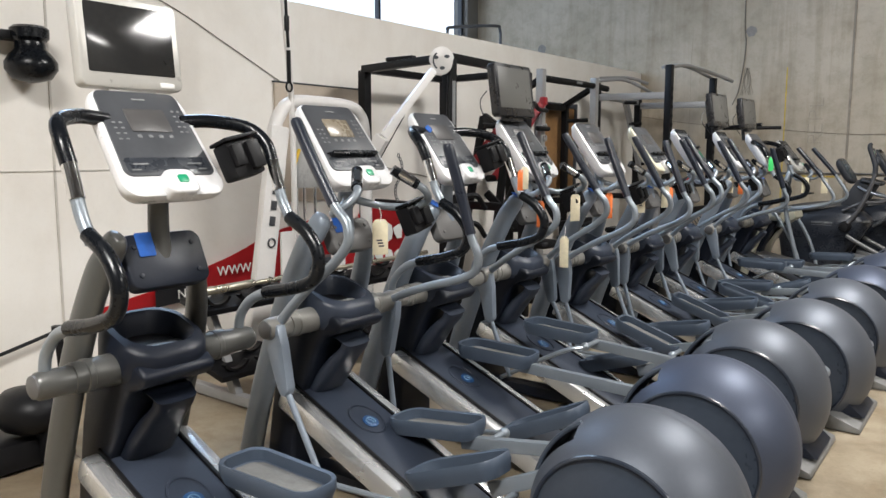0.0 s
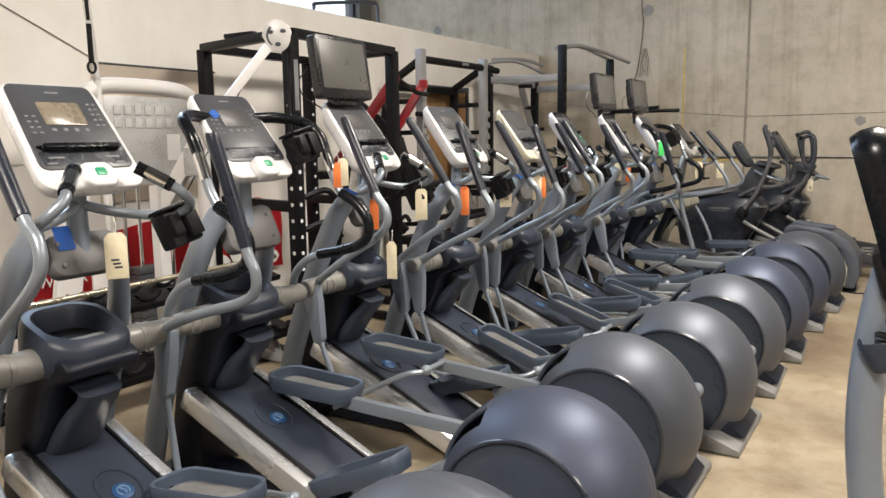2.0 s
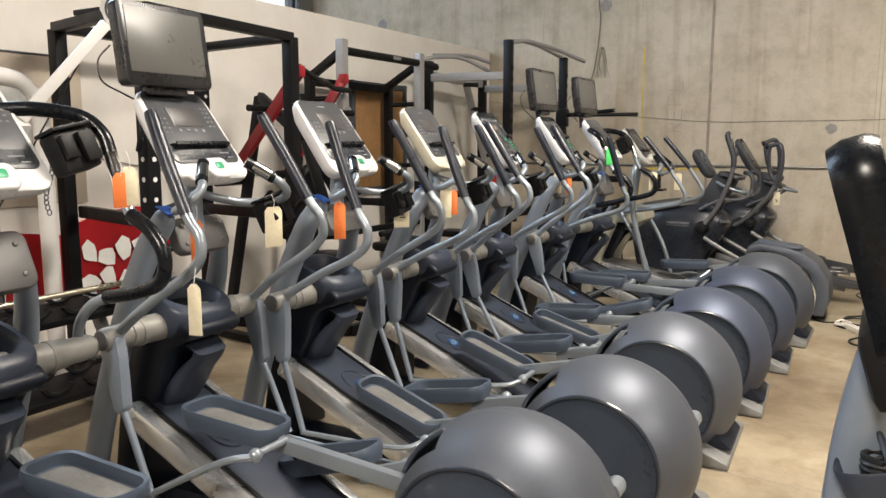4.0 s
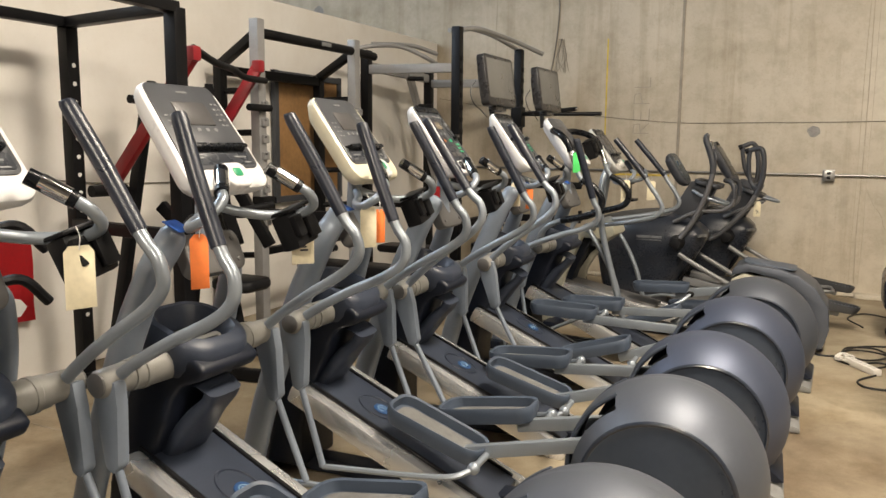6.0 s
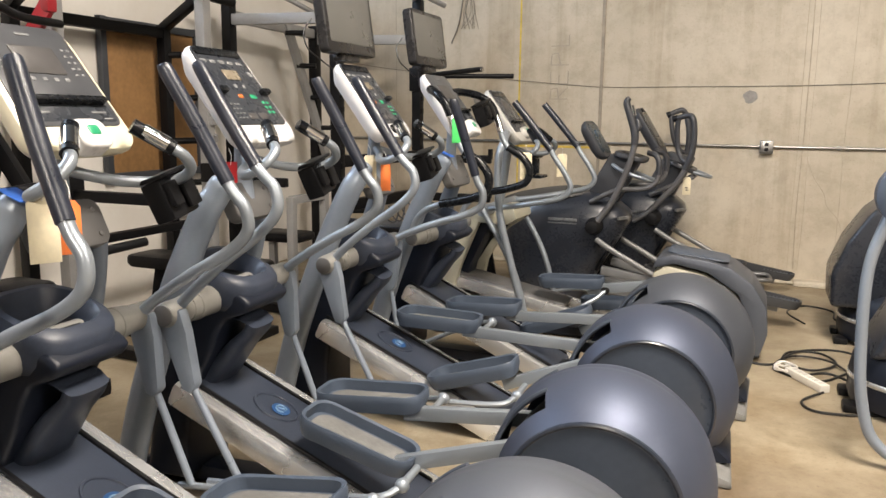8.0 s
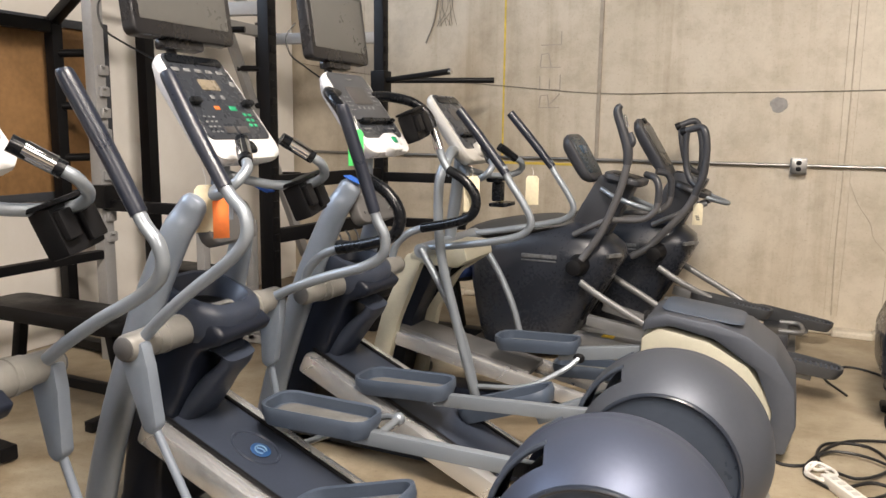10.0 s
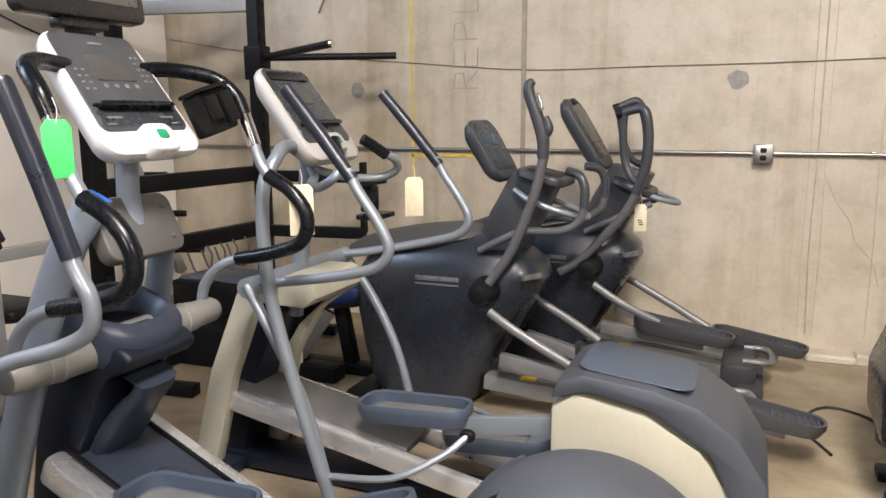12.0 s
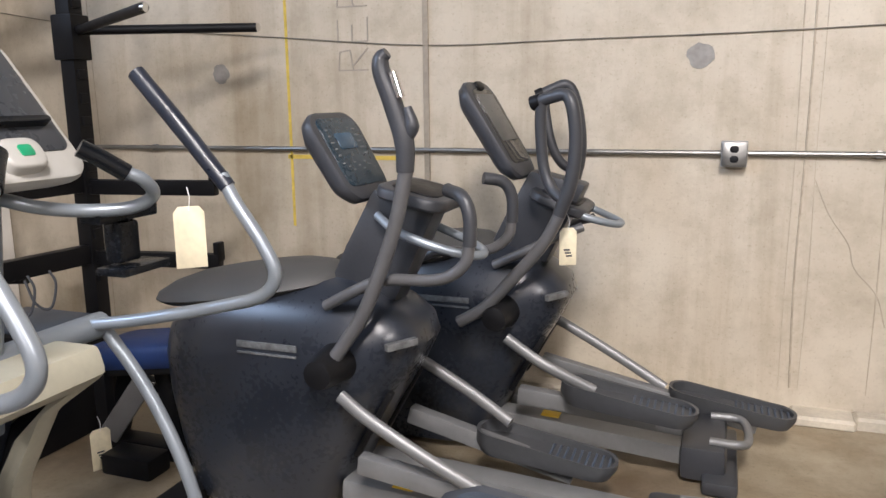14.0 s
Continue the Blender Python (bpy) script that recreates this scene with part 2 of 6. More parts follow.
def join(bm, other):
    me = bpy.data.meshes.new("tmp")
    other.to_mesh(me)
    other.free()
    bm.from_mesh(me)
    bpy.data.meshes.remove(me)
    return bm


def box(bm, c, s, bev=0.0, m=None, seg=2):
    """A box about the centre c of size s, with rounded edges, turned by m."""
    b = bmesh.new()
    bmesh.ops.create_cube(b, size=1.0)
    bmesh.ops.scale(b, vec=s, verts=b.verts)
    if bev:
        bmesh.ops.bevel(b, geom=b.edges[:], offset=min(bev, min(s) * 0.49), segments=seg, profile=0.6, affect="EDGES")
    bmesh.ops.transform(b, matrix=Matrix.Translation(c) @ (m or Matrix.Identity(4)), verts=b.verts)
    return join(bm, b)


def beam(bm, a, b_, w, h, bev=0.004, up=(0, 0, 1)):
    """A box section from a to b: w across, h in the up direction."""
    a, b_ = Vector(a), Vector(b_)
    d = b_ - a
    x = d.normalized()
    u = Vector(up)
    if abs(x.dot(u)) > 0.98:
        u = Vector((1, 0, 0))
    y = u.cross(x).normalized()
    z = x.cross(y)
    m = Matrix((x, y, z)).transposed().to_4x4()
    return box(bm, (a + b_) / 2, (d.length, w, h), bev, m)


def spline(pts, n=6):
    """Smooth run through points."""
    P = [Vector(p) for p in pts]
    if len(P) < 3:
        return P
    P = [2 * P[0] - P[1]] + P + [2 * P[-1] - P[-2]]
    out = []
    for i in range(1, len(P) - 2):
        p0, p1, p2, p3 = P[i - 1:i + 3]
        for k in range(n):
            t = k / n
            out.append(0.5 * (2 * p1 + (p2 - p0) * t + (2 * p0 - 5 * p1 + 4 * p2 - p3) * t * t + (3 * p1 - p0 - 3 * p2 + p3) * t ** 3))
    return out + [P[-2]]


def tube(bm, pts, r, seg=10, smooth=True, ry=None, n=6, caps=True):
    """A round (or oval, ry along the start's sideways axis) tube along points; r may be a list of radii for the given points."""
    path = spline(pts, n) if smooth else [Vector(p) for p in pts]
    k = len(path)
    if isinstance(r, (list, tuple)):
        src = np.linspace(0, 1, len(r))
        rad = [float(v) for v in np.interp(np.linspace(0, 1, k), src, r)]
    else:
        rad = [r] * k
    t0 = (path[1] - path[0]).normalized()
    side = t0.cross(Vector((0, 0, 1)))
    if side.length < 0.05:
        side = t0.cross(Vector((0, 1, 0)))
    side.normalize()
    rings = []
    for i in range(k):
        t = (path[min(i + 1, k - 1)] - path[max(i - 1, 0)]).normalized()
        side = (side - t * side.dot(t)).normalized()
        up = side.cross(t)
        q = (ry / (r if not isinstance(r, (list, tuple)) else r[0])) if ry else 1.0
        rings.append([bm.verts.new(path[i] + rad[i] * (math.cos(a) * side * q + math.sin(a) * up)) for a in (2 * math.pi * j / seg for j in range(seg))])
    for A, B in zip(rings, rings[1:]):
        for j in range(seg):
            bm.faces.new((A[j], A[(j + 1) % seg], B[(j + 1) % seg], B[j]))
    if caps:
        bm.faces.new(rings[0][::-1])
        bm.faces.new(rings[-1])
    return bm


def rod(bm, a, b_, r, seg=12):
    return tube(bm, [a, b_], r, seg, smooth=False)


def prism(bm, outline, y0, y1, bev=0.0, axis="y", seg=2):
    """A side outline of (x, z) carried from y0 to y1."""
    b = bmesh.new()
    A = [b.verts.new((x, y0, z)) for x, z in outline]
    B = [b.verts.new((x, y1, z)) for x, z in outline]
    b.faces.new(A[::-1])
    b.faces.new(B)
    for i in range(len(A)):
        j = (i + 1) % len(A)
        b.faces.new((A[i], A[j], B[j], B[i]))
    bmesh.ops.recalc_face_normals(b, faces=b.faces)
    if bev:
        bmesh.ops.bevel(b, geom=b.edges[:], offset=bev, segments=seg, profile=0.6, affect="EDGES", clamp_overlap=True)
    if axis == "x":
        bmesh.ops.transform(b, matrix=Matrix.Rotation(math.pi / 2, 4, "Z"), verts=b.verts)
    return join(bm, b)


def rrect(sx, sy, r, n=5, taper=0.0):
    """Outline of a rounded rectangle; taper narrows its +x end."""
    out = []
    for cx, cy, a0 in ((1, 1, 0), (-1, 1, 90), (-1, -1, 180), (1, -1, 270)):
        for k in range(n + 1):
            a = radians(a0 + 90 * k / n)
            x = cx * (sx / 2 - r) + r * math.cos(a)
            y = cy * (sy / 2 - r) + r * math.sin(a)
            out.append((x, y * (1 - taper * (x / sx + 0.5))))
    return out


def loft(bm, loops, close_ends=(True, True)):
    """Faces between loops of equal length."""
    R = [[bm.verts.new(p) for p in lp] for lp in loops]
    k = len(R[0])
    for A, B in zip(R, R[1:]):
        for j in range(k):
            bm.faces.new((A[j], A[(j + 1) % k], B[(j + 1) % k], B[j]))
    if close_ends[0]:
        bm.faces.new(R[0][::-1])
    if close_ends[1]:
        bm.faces.new(R[-1])
    return bm


def slab(bm, outline, z0, z1, bev=0.006, m=None):
    """A rounded plate with softened rims, from an outline in its own plane."""
    cx = sum(p[0] for p in outline) / len(outline)
    cy = sum(p[1] for p in outline) / len(outline)

    def ring(z, inset):
        out = []
        for x, y in outline:
            d = math.hypot(x - cx, y - cy) or 1
            f = (d - inset) / d
            out.append((cx + (x - cx) * f, cy + (y - cy) * f, z))
        return out
    b = bmesh.new()
    loft(b, [ring(z0, bev), ring(z0 + bev, 0), ring(z1 - bev, 0), ring(z1 - bev * 0.3, bev * 0.4), ring(z1, bev)])
    if m:
        bmesh.ops.transform(b, matrix=m, verts=b.verts)
    return join(bm, b)


def text_mesh(body, size, depth=0.001):
    c = bpy.data.curves.new("txt", "FONT")
    c.body, c.size, c.extrude, c.align_x, c.align_y = body, size, depth, "CENTER", "CENTER"
    ob = new("txt", c)
    me = bpy.data.meshes.new_from_object(ob.evaluated_get(bpy.context.evaluated_depsgraph_get()))
    bpy.data.objects.remove(ob)
    bpy.data.curves.remove(c)
    bm = bmesh.new()
    bm.from_mesh(me)
    bpy.data.meshes.remove(me)
    return bm


def placed(bm, m):
    bmesh.ops.transform(bm, matrix=m, verts=bm.verts)
    return bm


# ---- the hall ----
XL, XR, YB, YF, H = -4.32, 7.0, 10.6, -6.0, 6.2
XW = -7.2
structure("floor", box(bmesh.new(), ((XW + XR) / 2, (YB + YF) / 2, -0.1), (XR - XW + 0.6, YB - YF + 0.6, 0.2)), M_FLOOR)
structure("wall_north", box(bmesh.new(), ((XW + XR) / 2, YB + 0.15, H / 2), (XR - XW + 0.6, 0.3, H)), M_BACK)
# south wall, east wall and ceiling are unseen, added to enclose the light
structure("unseen_wall_south", box(bmesh.new(), ((XW + XR) / 2, YF - 0.15, H / 2), (XR - XW, 0.3, H)), M_SIDE)
structure("unseen_wall_east", box(bmesh.new(), (XR + 0.15, (YB + YF) / 2, H / 2), (0.3, YB - YF, H)), M_SIDE)
structure("ceiling", box(bmesh.new(), ((XW + XR) / 2, (YB + YF) / 2, H + 0.1), (XR - XW + 0.6, YB - YF + 0.6, 0.2)), M_CEIL)
# window wall: parapet, head and a pier beside the glazing
WZ0, WZ1, WY0, WY1 = 2.3, 4.6, -3.0, 10.3
b = bmesh.new()
box(b, (XW - 0.15, (YB + YF) / 2, WZ0 / 2), (0.3, YB - YF, WZ0))
box(b, (XW - 0.15, (YB + YF) / 2, (WZ1 + H) / 2), (0.3, YB - YF, H - WZ1))
box(b, (XW - 0.15, (WY1 + YB) / 2, (WZ0 + WZ1) / 2), (0.3, YB - WY1, WZ1 - WZ0))
box(b, (XW - 0.15, (WY0 + YF) / 2, (WZ0 + WZ1) / 2), (0.3, WY0 - YF, WZ1 - WZ0))
structure("wall_west", b, M_SIDE)
win = structure("window_1", box(bmesh.new(), (XW - 0.28, (WY0 + WY1) / 2, (WZ0 + WZ1) / 2), (0.01, WY1 - WY0, WZ1 - WZ0)), glow)
b = bmesh.new()
for k in range(7):
    y = WY1 - 0.03 - k * 2.0
    box(b, (XW - 0.12, y, (WZ0 + WZ1) / 2), (0.08, 0.05, WZ1 - WZ0), 0.006)
for z in (WZ0 + 0.03, WZ1 - 0.03):
    box(b, (XW - 0.12, (WY0 + WY1) / 2, z), (0.07, WY1 - WY0, 0.06), 0.006)
part("window_frame", b, M_FRAME, win)
# low white partition in front of it
part_wall = structure("wall_partition", box(bmesh.new(), (XL - 0.07, (YB + YF) / 2 - 0.01, 1.26), (0.14, YB - YF - 0.03, 2.52), 0.008), M_WHITE)
b = bmesh.new()
box(b, (XL + 0.004, 2.1, 1.25), (0.006, 0.012, 2.44))
box(b, (XL + 0.004, 0.4, 1.27), (0.006, 8.5, 0.006))
part("panel_joint", b, mat("panel_seam", (0.55, 0.52, 0.47), 0.8, var=0.2), part_wall)
# tilt-up panel joints and run marks in the concrete
b = bmesh.new()
box(b, (-1.6, YB - 0.004, 3.05), (0.028, 0.012, 6.1), 0.003)
structure("wall_joint", b, M_JOINT)
b = bmesh.new()
rng = random.Random(4)
for x, w in ((0.02, 0.006), (0.055, 0.010), (0.10, 0.005), (0.36, 0.006), (-3.6, 0.008), (1.6, 0.01)):
    tube(b, [(x + rng.uniform(-0.008, 0.008), YB + 0.001, 0.12 + k * 0.5) for k in range(12)], [w * rng.uniform(0.3, 0.6) for k in range(12)], 5)
structure("wall_run_marks", b, mat("rust_run", (0.40, 0.345, 0.265), 0.9, var=0.25, scale=12))
for (x, z, r) in ((-0.37, 1.53, 0.055), (-2.75, 1.51, 0.05), (-2.82, 2.97, 0.07), (-5.98, 2.98, 0.07), (-0.43, 2.97, 0.06), (2.0, 1.52, 0.055), (2.0, 2.97, 0.055), (-5.2, 1.5, 0.05)):
    b = bmesh.new()
    rng = random.Random(int(x * 100))
    ring = [(x + r * rng.uniform(0.85, 1.1) * math.cos(a), YB - 0.003, z + r * rng.uniform(0.85, 1.1) * math.sin(a)) for a in (2 * math.pi * k / 18 for k in range(18))]
    loft(b, [[(px_, YB + 0.002, pz) for px_, _, pz in ring], ring])
    structure("tie_hole_patch", b, M_PATCH)
b = bmesh.new()
tube(b, [(0.10, YB, 1.02), (0.16, YB, 0.88), (0.24, YB, 0.76), (0.27, YB, 0.66), (0.36, YB, 0.55), (0.40, YB, 0.42)], 0.0022, 5)
structure("wall_crack", b, mat("crack_shadow", (0.36, 0.31, 0.24), 0.9, var=0.2))
# rough footing at the base of the wall
b = bmesh.new()
rng = random.Random(8)
for k in range(46):
    x = XL + 0.1 + k * 0.245
    box(b, (x, YB - 0.05, 0.018), (0.25, rng.uniform(0.08, 0.16), rng.uniform(0.03, 0.07)), 0.012, seg=1)
structure("footing_edge", b, M_BARREL)
b = bmesh.new()
for y in (1.55, 4.9):
    box(b, ((XW + XR) / 2, y, 0.0006), (XR - XW, 0.008, 0.002))
box(b, (0.9, 2.0, 0.0006), (0.008, 16, 0.002))
structure("floor_joint", b, M_JOINT)
# chalk lines and pencilled letters on the concrete
b = bmesh.new()
box(b, (-2.35, YB - 0.002, 1.6), (0.014, 0.004, 1.75))
box(b, (-2.02, YB - 0.002, 1.085), (0.7, 0.004, 0.02))
structure("chalk_line", b, M_YEL)
b = bmesh.new()
STROKES = {"R": ((0, 0, 0, 1), (0, 1, 0.55, 0.95), (0.55, 0.95, 0.6, 0.6), (0.6, 0.6, 0, 0.5), (0.15, 0.5, 0.65, 0)), "E": ((0, 0, 0, 1), (0, 1, 0.65, 1), (0, 0.52, 0.5, 0.52), (0, 0, 0.7, 0)),
           "P": ((0, 0, 0, 1), (0, 1, 0.6, 0.95), (0.6, 0.95, 0.65, 0.6), (0.65, 0.6, 0, 0.45)), "L": ((0, 0, 0, 1), (0, 0, 0.6, 0))}
for ch, z in (("R", 1.51), ("E", 1.645), ("P", 1.81), ("L", 1.975)):
    for u0, v0, u1, v1 in STROKES[ch]:
        beam(b, (-1.90 - 0.16 * v0, YB - 0.001, z + 0.16 * u0), (-1.90 - 0.16 * v1, YB - 0.001, z + 0.16 * u1), 0.004, 0.0065, 0.0)
structure("pencil_letters", b, M_PENCIL)

# ceiling lamps over the aisle
for x, y, _ in LAMPS:
    lamp = thing("ceiling_lamp", (x, y, LAMP_Z), "long warm lamp hung on rods under the ceiling", "lamp", "ceiling lamps")
    b = bmesh.new()
    box(b, (0, 0, 0.15), (1.0, 2.0, 0.3), 0.02)
    part("housing", b, M_RACKG, lamp)
    for dy in (-0.5, 0.5):
        part("hanger", rod(bmesh.new(), (0, dy, 0.28), (0, dy, H - LAMP_Z + 0.01), 0.01, 8), M_STEEL, lamp)
    part("diffuser", box(bmesh.new(), (0, 0, -0.012), (0.92, 1.92, 0.02)), lampglow, lamp)

# ---- round-backed elliptical trainers ----
SLOPE = radians(24.4)
RAMP_DIR = Vector((math.cos(SLOPE), 0, -math.sin(SLOPE)))
BALL = Vector((1.13, 0, 0.262))
BALL_R, CAP_Y = 0.34, 0.225


def drum_mesh():
    """Barrel-round rear housing, open along two slots for the pedal arms."""
    bm = bmesh.new()
    seg = 72
    prof = []
    n = 30
    for i in range(n + 1):
        y = -CAP_Y + 2 * CAP_Y * i / n
        r = math.sqrt(BALL_R ** 2 - y * y)
        if abs(y - 0.03) < 0.004:
            r -= 0.003
        prof.append((y, r))
    rings = []
    for y, r in prof:
        rings.append([bm.verts.new((BALL.x + r * math.cos(a), y, BALL.z + r * math.sin(a))) for a in (2 * math.pi * k / seg for k in range(seg))])
    for i in range(n):
        ym = (prof[i][0] + prof[i + 1][0]) / 2
        for k in range(seg):
            a = 360 * (k + 0.5) / seg
            if 0.085 < abs(ym) < 0.165 and 119 < a < 222:
                continue
            bm.faces.new((rings[i][k], rings[i][(k + 1) % seg], rings[i + 1][(k + 1) % seg], rings[i + 1][k]))
    return bm


def lathe_y(bm, prof, c, seg=56):
    """Turn (y, r) about the y axis through c."""
    loft(bm, [[(c.x + r * math.cos(a), y, c.z + r * math.sin(a)) for a in (2 * math.pi * k / seg for k in range(seg))] for y, r in prof])
    return bm


def tray_mesh(sx=0.40, sy=0.185, h=0.062):
    bm = bmesh.new()
    lo, hi, inn = rrect(sx * 0.93, sy * 0.86, 0.05, taper=0.1), rrect(sx, sy, 0.06, taper=0.12), rrect(sx - 0.028, sy - 0.028, 0.05, taper=0.12)
    loft(bm, [[(x, y, 0) for x, y in lo], [(x, y, h * 0.6) for x, y in hi], [(x, y, h) for x, y in hi], [(x * 0.99, y * 0.98, h + 0.004) for x, y in hi],
              [(x, y, h) for x, y in inn], [(x, y, h * 0.42) for x, y in inn]])
    return bm


def pad_mesh(sx=0.34, sy=0.13, z=0.029):
    return slab(bmesh.new(), rrect(sx, sy, 0.045, taper=0.12), z - 0.006, z, 0.002)


def leg_mesh(side):
    """Broad, gently bowed upright of the front frame."""
    s = side
    run = [(-0.50, 0.215 * s, 0.02), (-0.395, 0.21 * s, 0.40), (-0.25, 0.205 * s, 0.78), (-0.145, 0.185 * s, 1.02)]
    if s < 0:
        return tube(bmesh.new(), run + [(-0.108, -0.165, 1.09), (-0.088, -0.158, 1.125), (-0.078, -0.155, 1.143), (-0.074, -0.154, 1.15)], [0.054, 0.054, 0.053, 0.05, 0.047, 0.044, 0.032, 0.008], 16, ry=0.036)
    return tube(bmesh.new(), run[:3] + [(-0.16, 0.16, 0.99), (-0.14, 0.13, 1.04)], [0.054, 0.054, 0.05, 0.042, 0.032], 16, ry=0.034)


CON_TOP, CON_BOT = Vector((-0.225, 0, 1.565)), Vector((0.01, 0, 1.255))
CON_UP = (CON_TOP - CON_BOT).normalized()
CON_N = Vector((CON_UP.z, 0, -CON_UP.x))
CON_C = (CON_TOP + CON_BOT) / 2
# console plane: local x to the user's right (+y), local y up the face, local z out of the face
CON_M = Matrix(((0, CON_UP.x, CON_N.x, CON_C.x), (1, CON_UP.y, CON_N.y, CON_C.y), (0, CON_UP.z, CON_N.z, CON_C.z), (0, 0, 0, 1)))
CON_H = (CON_TOP - CON_BOT).length


def shell_mesh():
    """Console body: wider and swept at its foot, narrower at its head."""
    w, h = 0.345, CON_H
    out = []
    for x, y in rrect(h, w, 0.055, 6):
        f = 1.0 - 0.10 * (x / h + 0.5)
        out.append((y * f, x))
    bm = bmesh.new()
    def ring(z, k, dy=0.0):
        return [(x * k, y * k + dy, z) for x, y in out]
    loft(bm, [ring(-0.075, 0.62, -0.02), ring(-0.06, 0.86, -0.01), ring(-0.03, 0.98), ring(-0.012, 1.0), ring(0.0, 0.985), ring(0.004, 0.95)])
    return placed(bm, CON_M)


def face_mesh():
    w, h = 0.302, CON_H * 0.80
    out = [(y * (1 - 0.10 * (x / h + 0.5)), x + 0.030) for x, y in rrect(h, w, 0.026, 5)]
    return slab(bmesh.new(), out, 0.0, 0.008, 0.002, CON_M)


def flat_on(m, x, y, sx, sy, z0, z1, r=0.004):
    return slab(bmesh.new(), [(px_ + x, py + y) for px_, py in rrect(sx, sy, min(r, sx * 0.45, sy * 0.45), 3)], z0, z1, 0.0008, m)


def keys_mesh(layout):
    bm = bmesh.new()
    for x, y, sx, sy in layout:
        join(bm, flat_on(CON_M, x, y, sx, sy, 0.0075, 0.0095, 0.003))
    return bm


def kind_bar(parent):
    return "fixed" not in parent["label"] or "green tag" in parent["label"]


def console(parent, shell, kind):
    """kind 0: grey overlay with book rest and stop pad; 1: dark overlay with keypad and recessed stop key."""
    con = part("console", shell_mesh, shell, parent, "cream yellowed console shell" if shell is M_CREAM else "white console shell", key="shell")
    part("overlay", face_mesh, M_FACE2 if kind else M_FACE, con, "dark printed control overlay", key="face")
    if kind == 0:
        part("display", lambda: flat_on(CON_M, 0.0, 0.075, 0.135, 0.085, 0.007, 0.0105, 0.006), M_LCD2 if parent["twin"] == 2 else M_LCD, con, "unlit display", key="lcd")
        part("lower_band", lambda: flat_on(CON_M, 0.0, -0.088, 0.278, 0.052, 0.006, 0.0088, 0.012), M_FACE2, con, "darker lower band", key="band")
        if kind_bar(parent):
            part("book_rest", lambda: join(flat_on(CON_M, 0.0, -0.055, 0.25, 0.014, 0.0, 0.030, 0.006), flat_on(CON_M, 0.0, -0.048, 0.27, 0.007, 0.0, 0.014, 0.003)), M_GLOSS, con, "black book rest", key="rest")
        lay = [(-0.115 + 0.022 * i, 0.065 - 0.02 * j, 0.012, 0.006) for i in range(2) for j in range(4)] + [(0.10 + 0.019 * i, 0.115 - 0.02 * j, 0.011, 0.007) for i in range(2) for j in range(5)]
        lay += [(-0.05 + 0.035 * i, 0.016, 0.014, 0.012) for i in range(4)] + [(0.0, 0.155, 0.045, 0.007), (-0.09, -0.085, 0.05, 0.006), (0.09, -0.085, 0.05, 0.006), (-0.11, -0.105, 0.03, 0.005), (0.11, -0.105, 0.03, 0.005)]
        part("printed_keys", lambda: keys_mesh(lay), M_KEY, con, key="keys0")["kind"] = "stuff"
        pad = part("stop_pad", lambda: slab(bmesh.new(), [(x, y - 0.162) for x, y in rrect(0.105, 0.085, 0.028, 5)], -0.02, 0.034, 0.008, CON_M), M_SHELL, con, "raised white stop pad", key="pad")
        part("stop_key", lambda: flat_on(CON_M, 0.004, -0.157, 0.034, 0.028, 0.032, 0.0365, 0.007), M_GREEN, pad, "green stop key", key="stop")
    else:
        part("brow", lambda: flat_on(CON_M, 0.0, 0.168, 0.255, 0.03, 0.007, 0.012, 0.012), M_GLOSS, con, key="brow")
        part("display", lambda: flat_on(CON_M, 0.0, 0.075, 0.085, 0.040, 0.007, 0.0105, 0.004), M_LCD2, con, "unlit tan display", key="lcd1")
        lay = [(-0.11 + 0.05 * i, 0.128, 0.03, 0.014) for i in range(5)] + [(-0.115 + 0.02 * i, -0.045 - 0.018 * j, 0.012, 0.006) for i in range(3) for j in range(4)] + [(-0.02, 0.03, 0.018, 0.015), (0.03, 0.03, 0.018, 0.015), (0.12, 0.085, 0.025, 0.02)]
        part("printed_keys", lambda: keys_mesh(lay), M_KEY, con, key="keys1")["kind"] = "stuff"
        part("go_keys", lambda: keys_mesh([(0.045, -0.012, 0.034, 0.017)] + [(0.085 + 0.024 * i, -0.035 - 0.02 * j, 0.016, 0.011) for i in range(2) for j in range(3)]), M_GREEN, con, "green keys", key="keys2")["kind"] = "stuff"
        part("enter_key", lambda: keys_mesh([(-0.03, -0.012, 0.026, 0.014)]), M_ORANGE_KEY, con, "orange key", key="keys3")
        part("lower_windows", lambda: keys_mesh([(-0.032, -0.092, 0.05, 0.024), (0.032, -0.092, 0.05, 0.024)]), M_LCD, con, key="keys4")
        part("side_ledge", lambda: flat_on(CON_M, -0.125, 0.005, 0.05, 0.018, 0.0, 0.026, 0.006), M_GLOSS, con, key="ledge0")
        part("side_ledge", lambda: flat_on(CON_M, 0.125, 0.005, 0.05, 0.018, 0.0, 0.026, 0.006), M_GLOSS, con, key="ledge1")
        part("stop_key", lambda: slab(bmesh.new(), [(x, y - 0.155) for x, y in rrect(0.08, 0.045, 0.02, 5)], 0.0, 0.012, 0.004, CON_M), M_GLOSS, con, "black stop key", key="pad1")
    return con


PIV = Vector((-0.17, 0, 0.735))


def arm_tube(s):
    y = 0.315 * s
    return tube(bmesh.new(), [Vector(p) - PIV for p in ((-0.17, y, 0.735), (-0.08, y, 0.795), (0.05, y, 0.865), (0.19, y, 0.93), (0.262, y - 0.004 * s, 0.985), (0.268, y - 0.01 * s, 1.05), (0.235, y - 0.012 * s, 1.10), (0.205, y - 0.014 * s, 1.16))], 0.0175, 12)


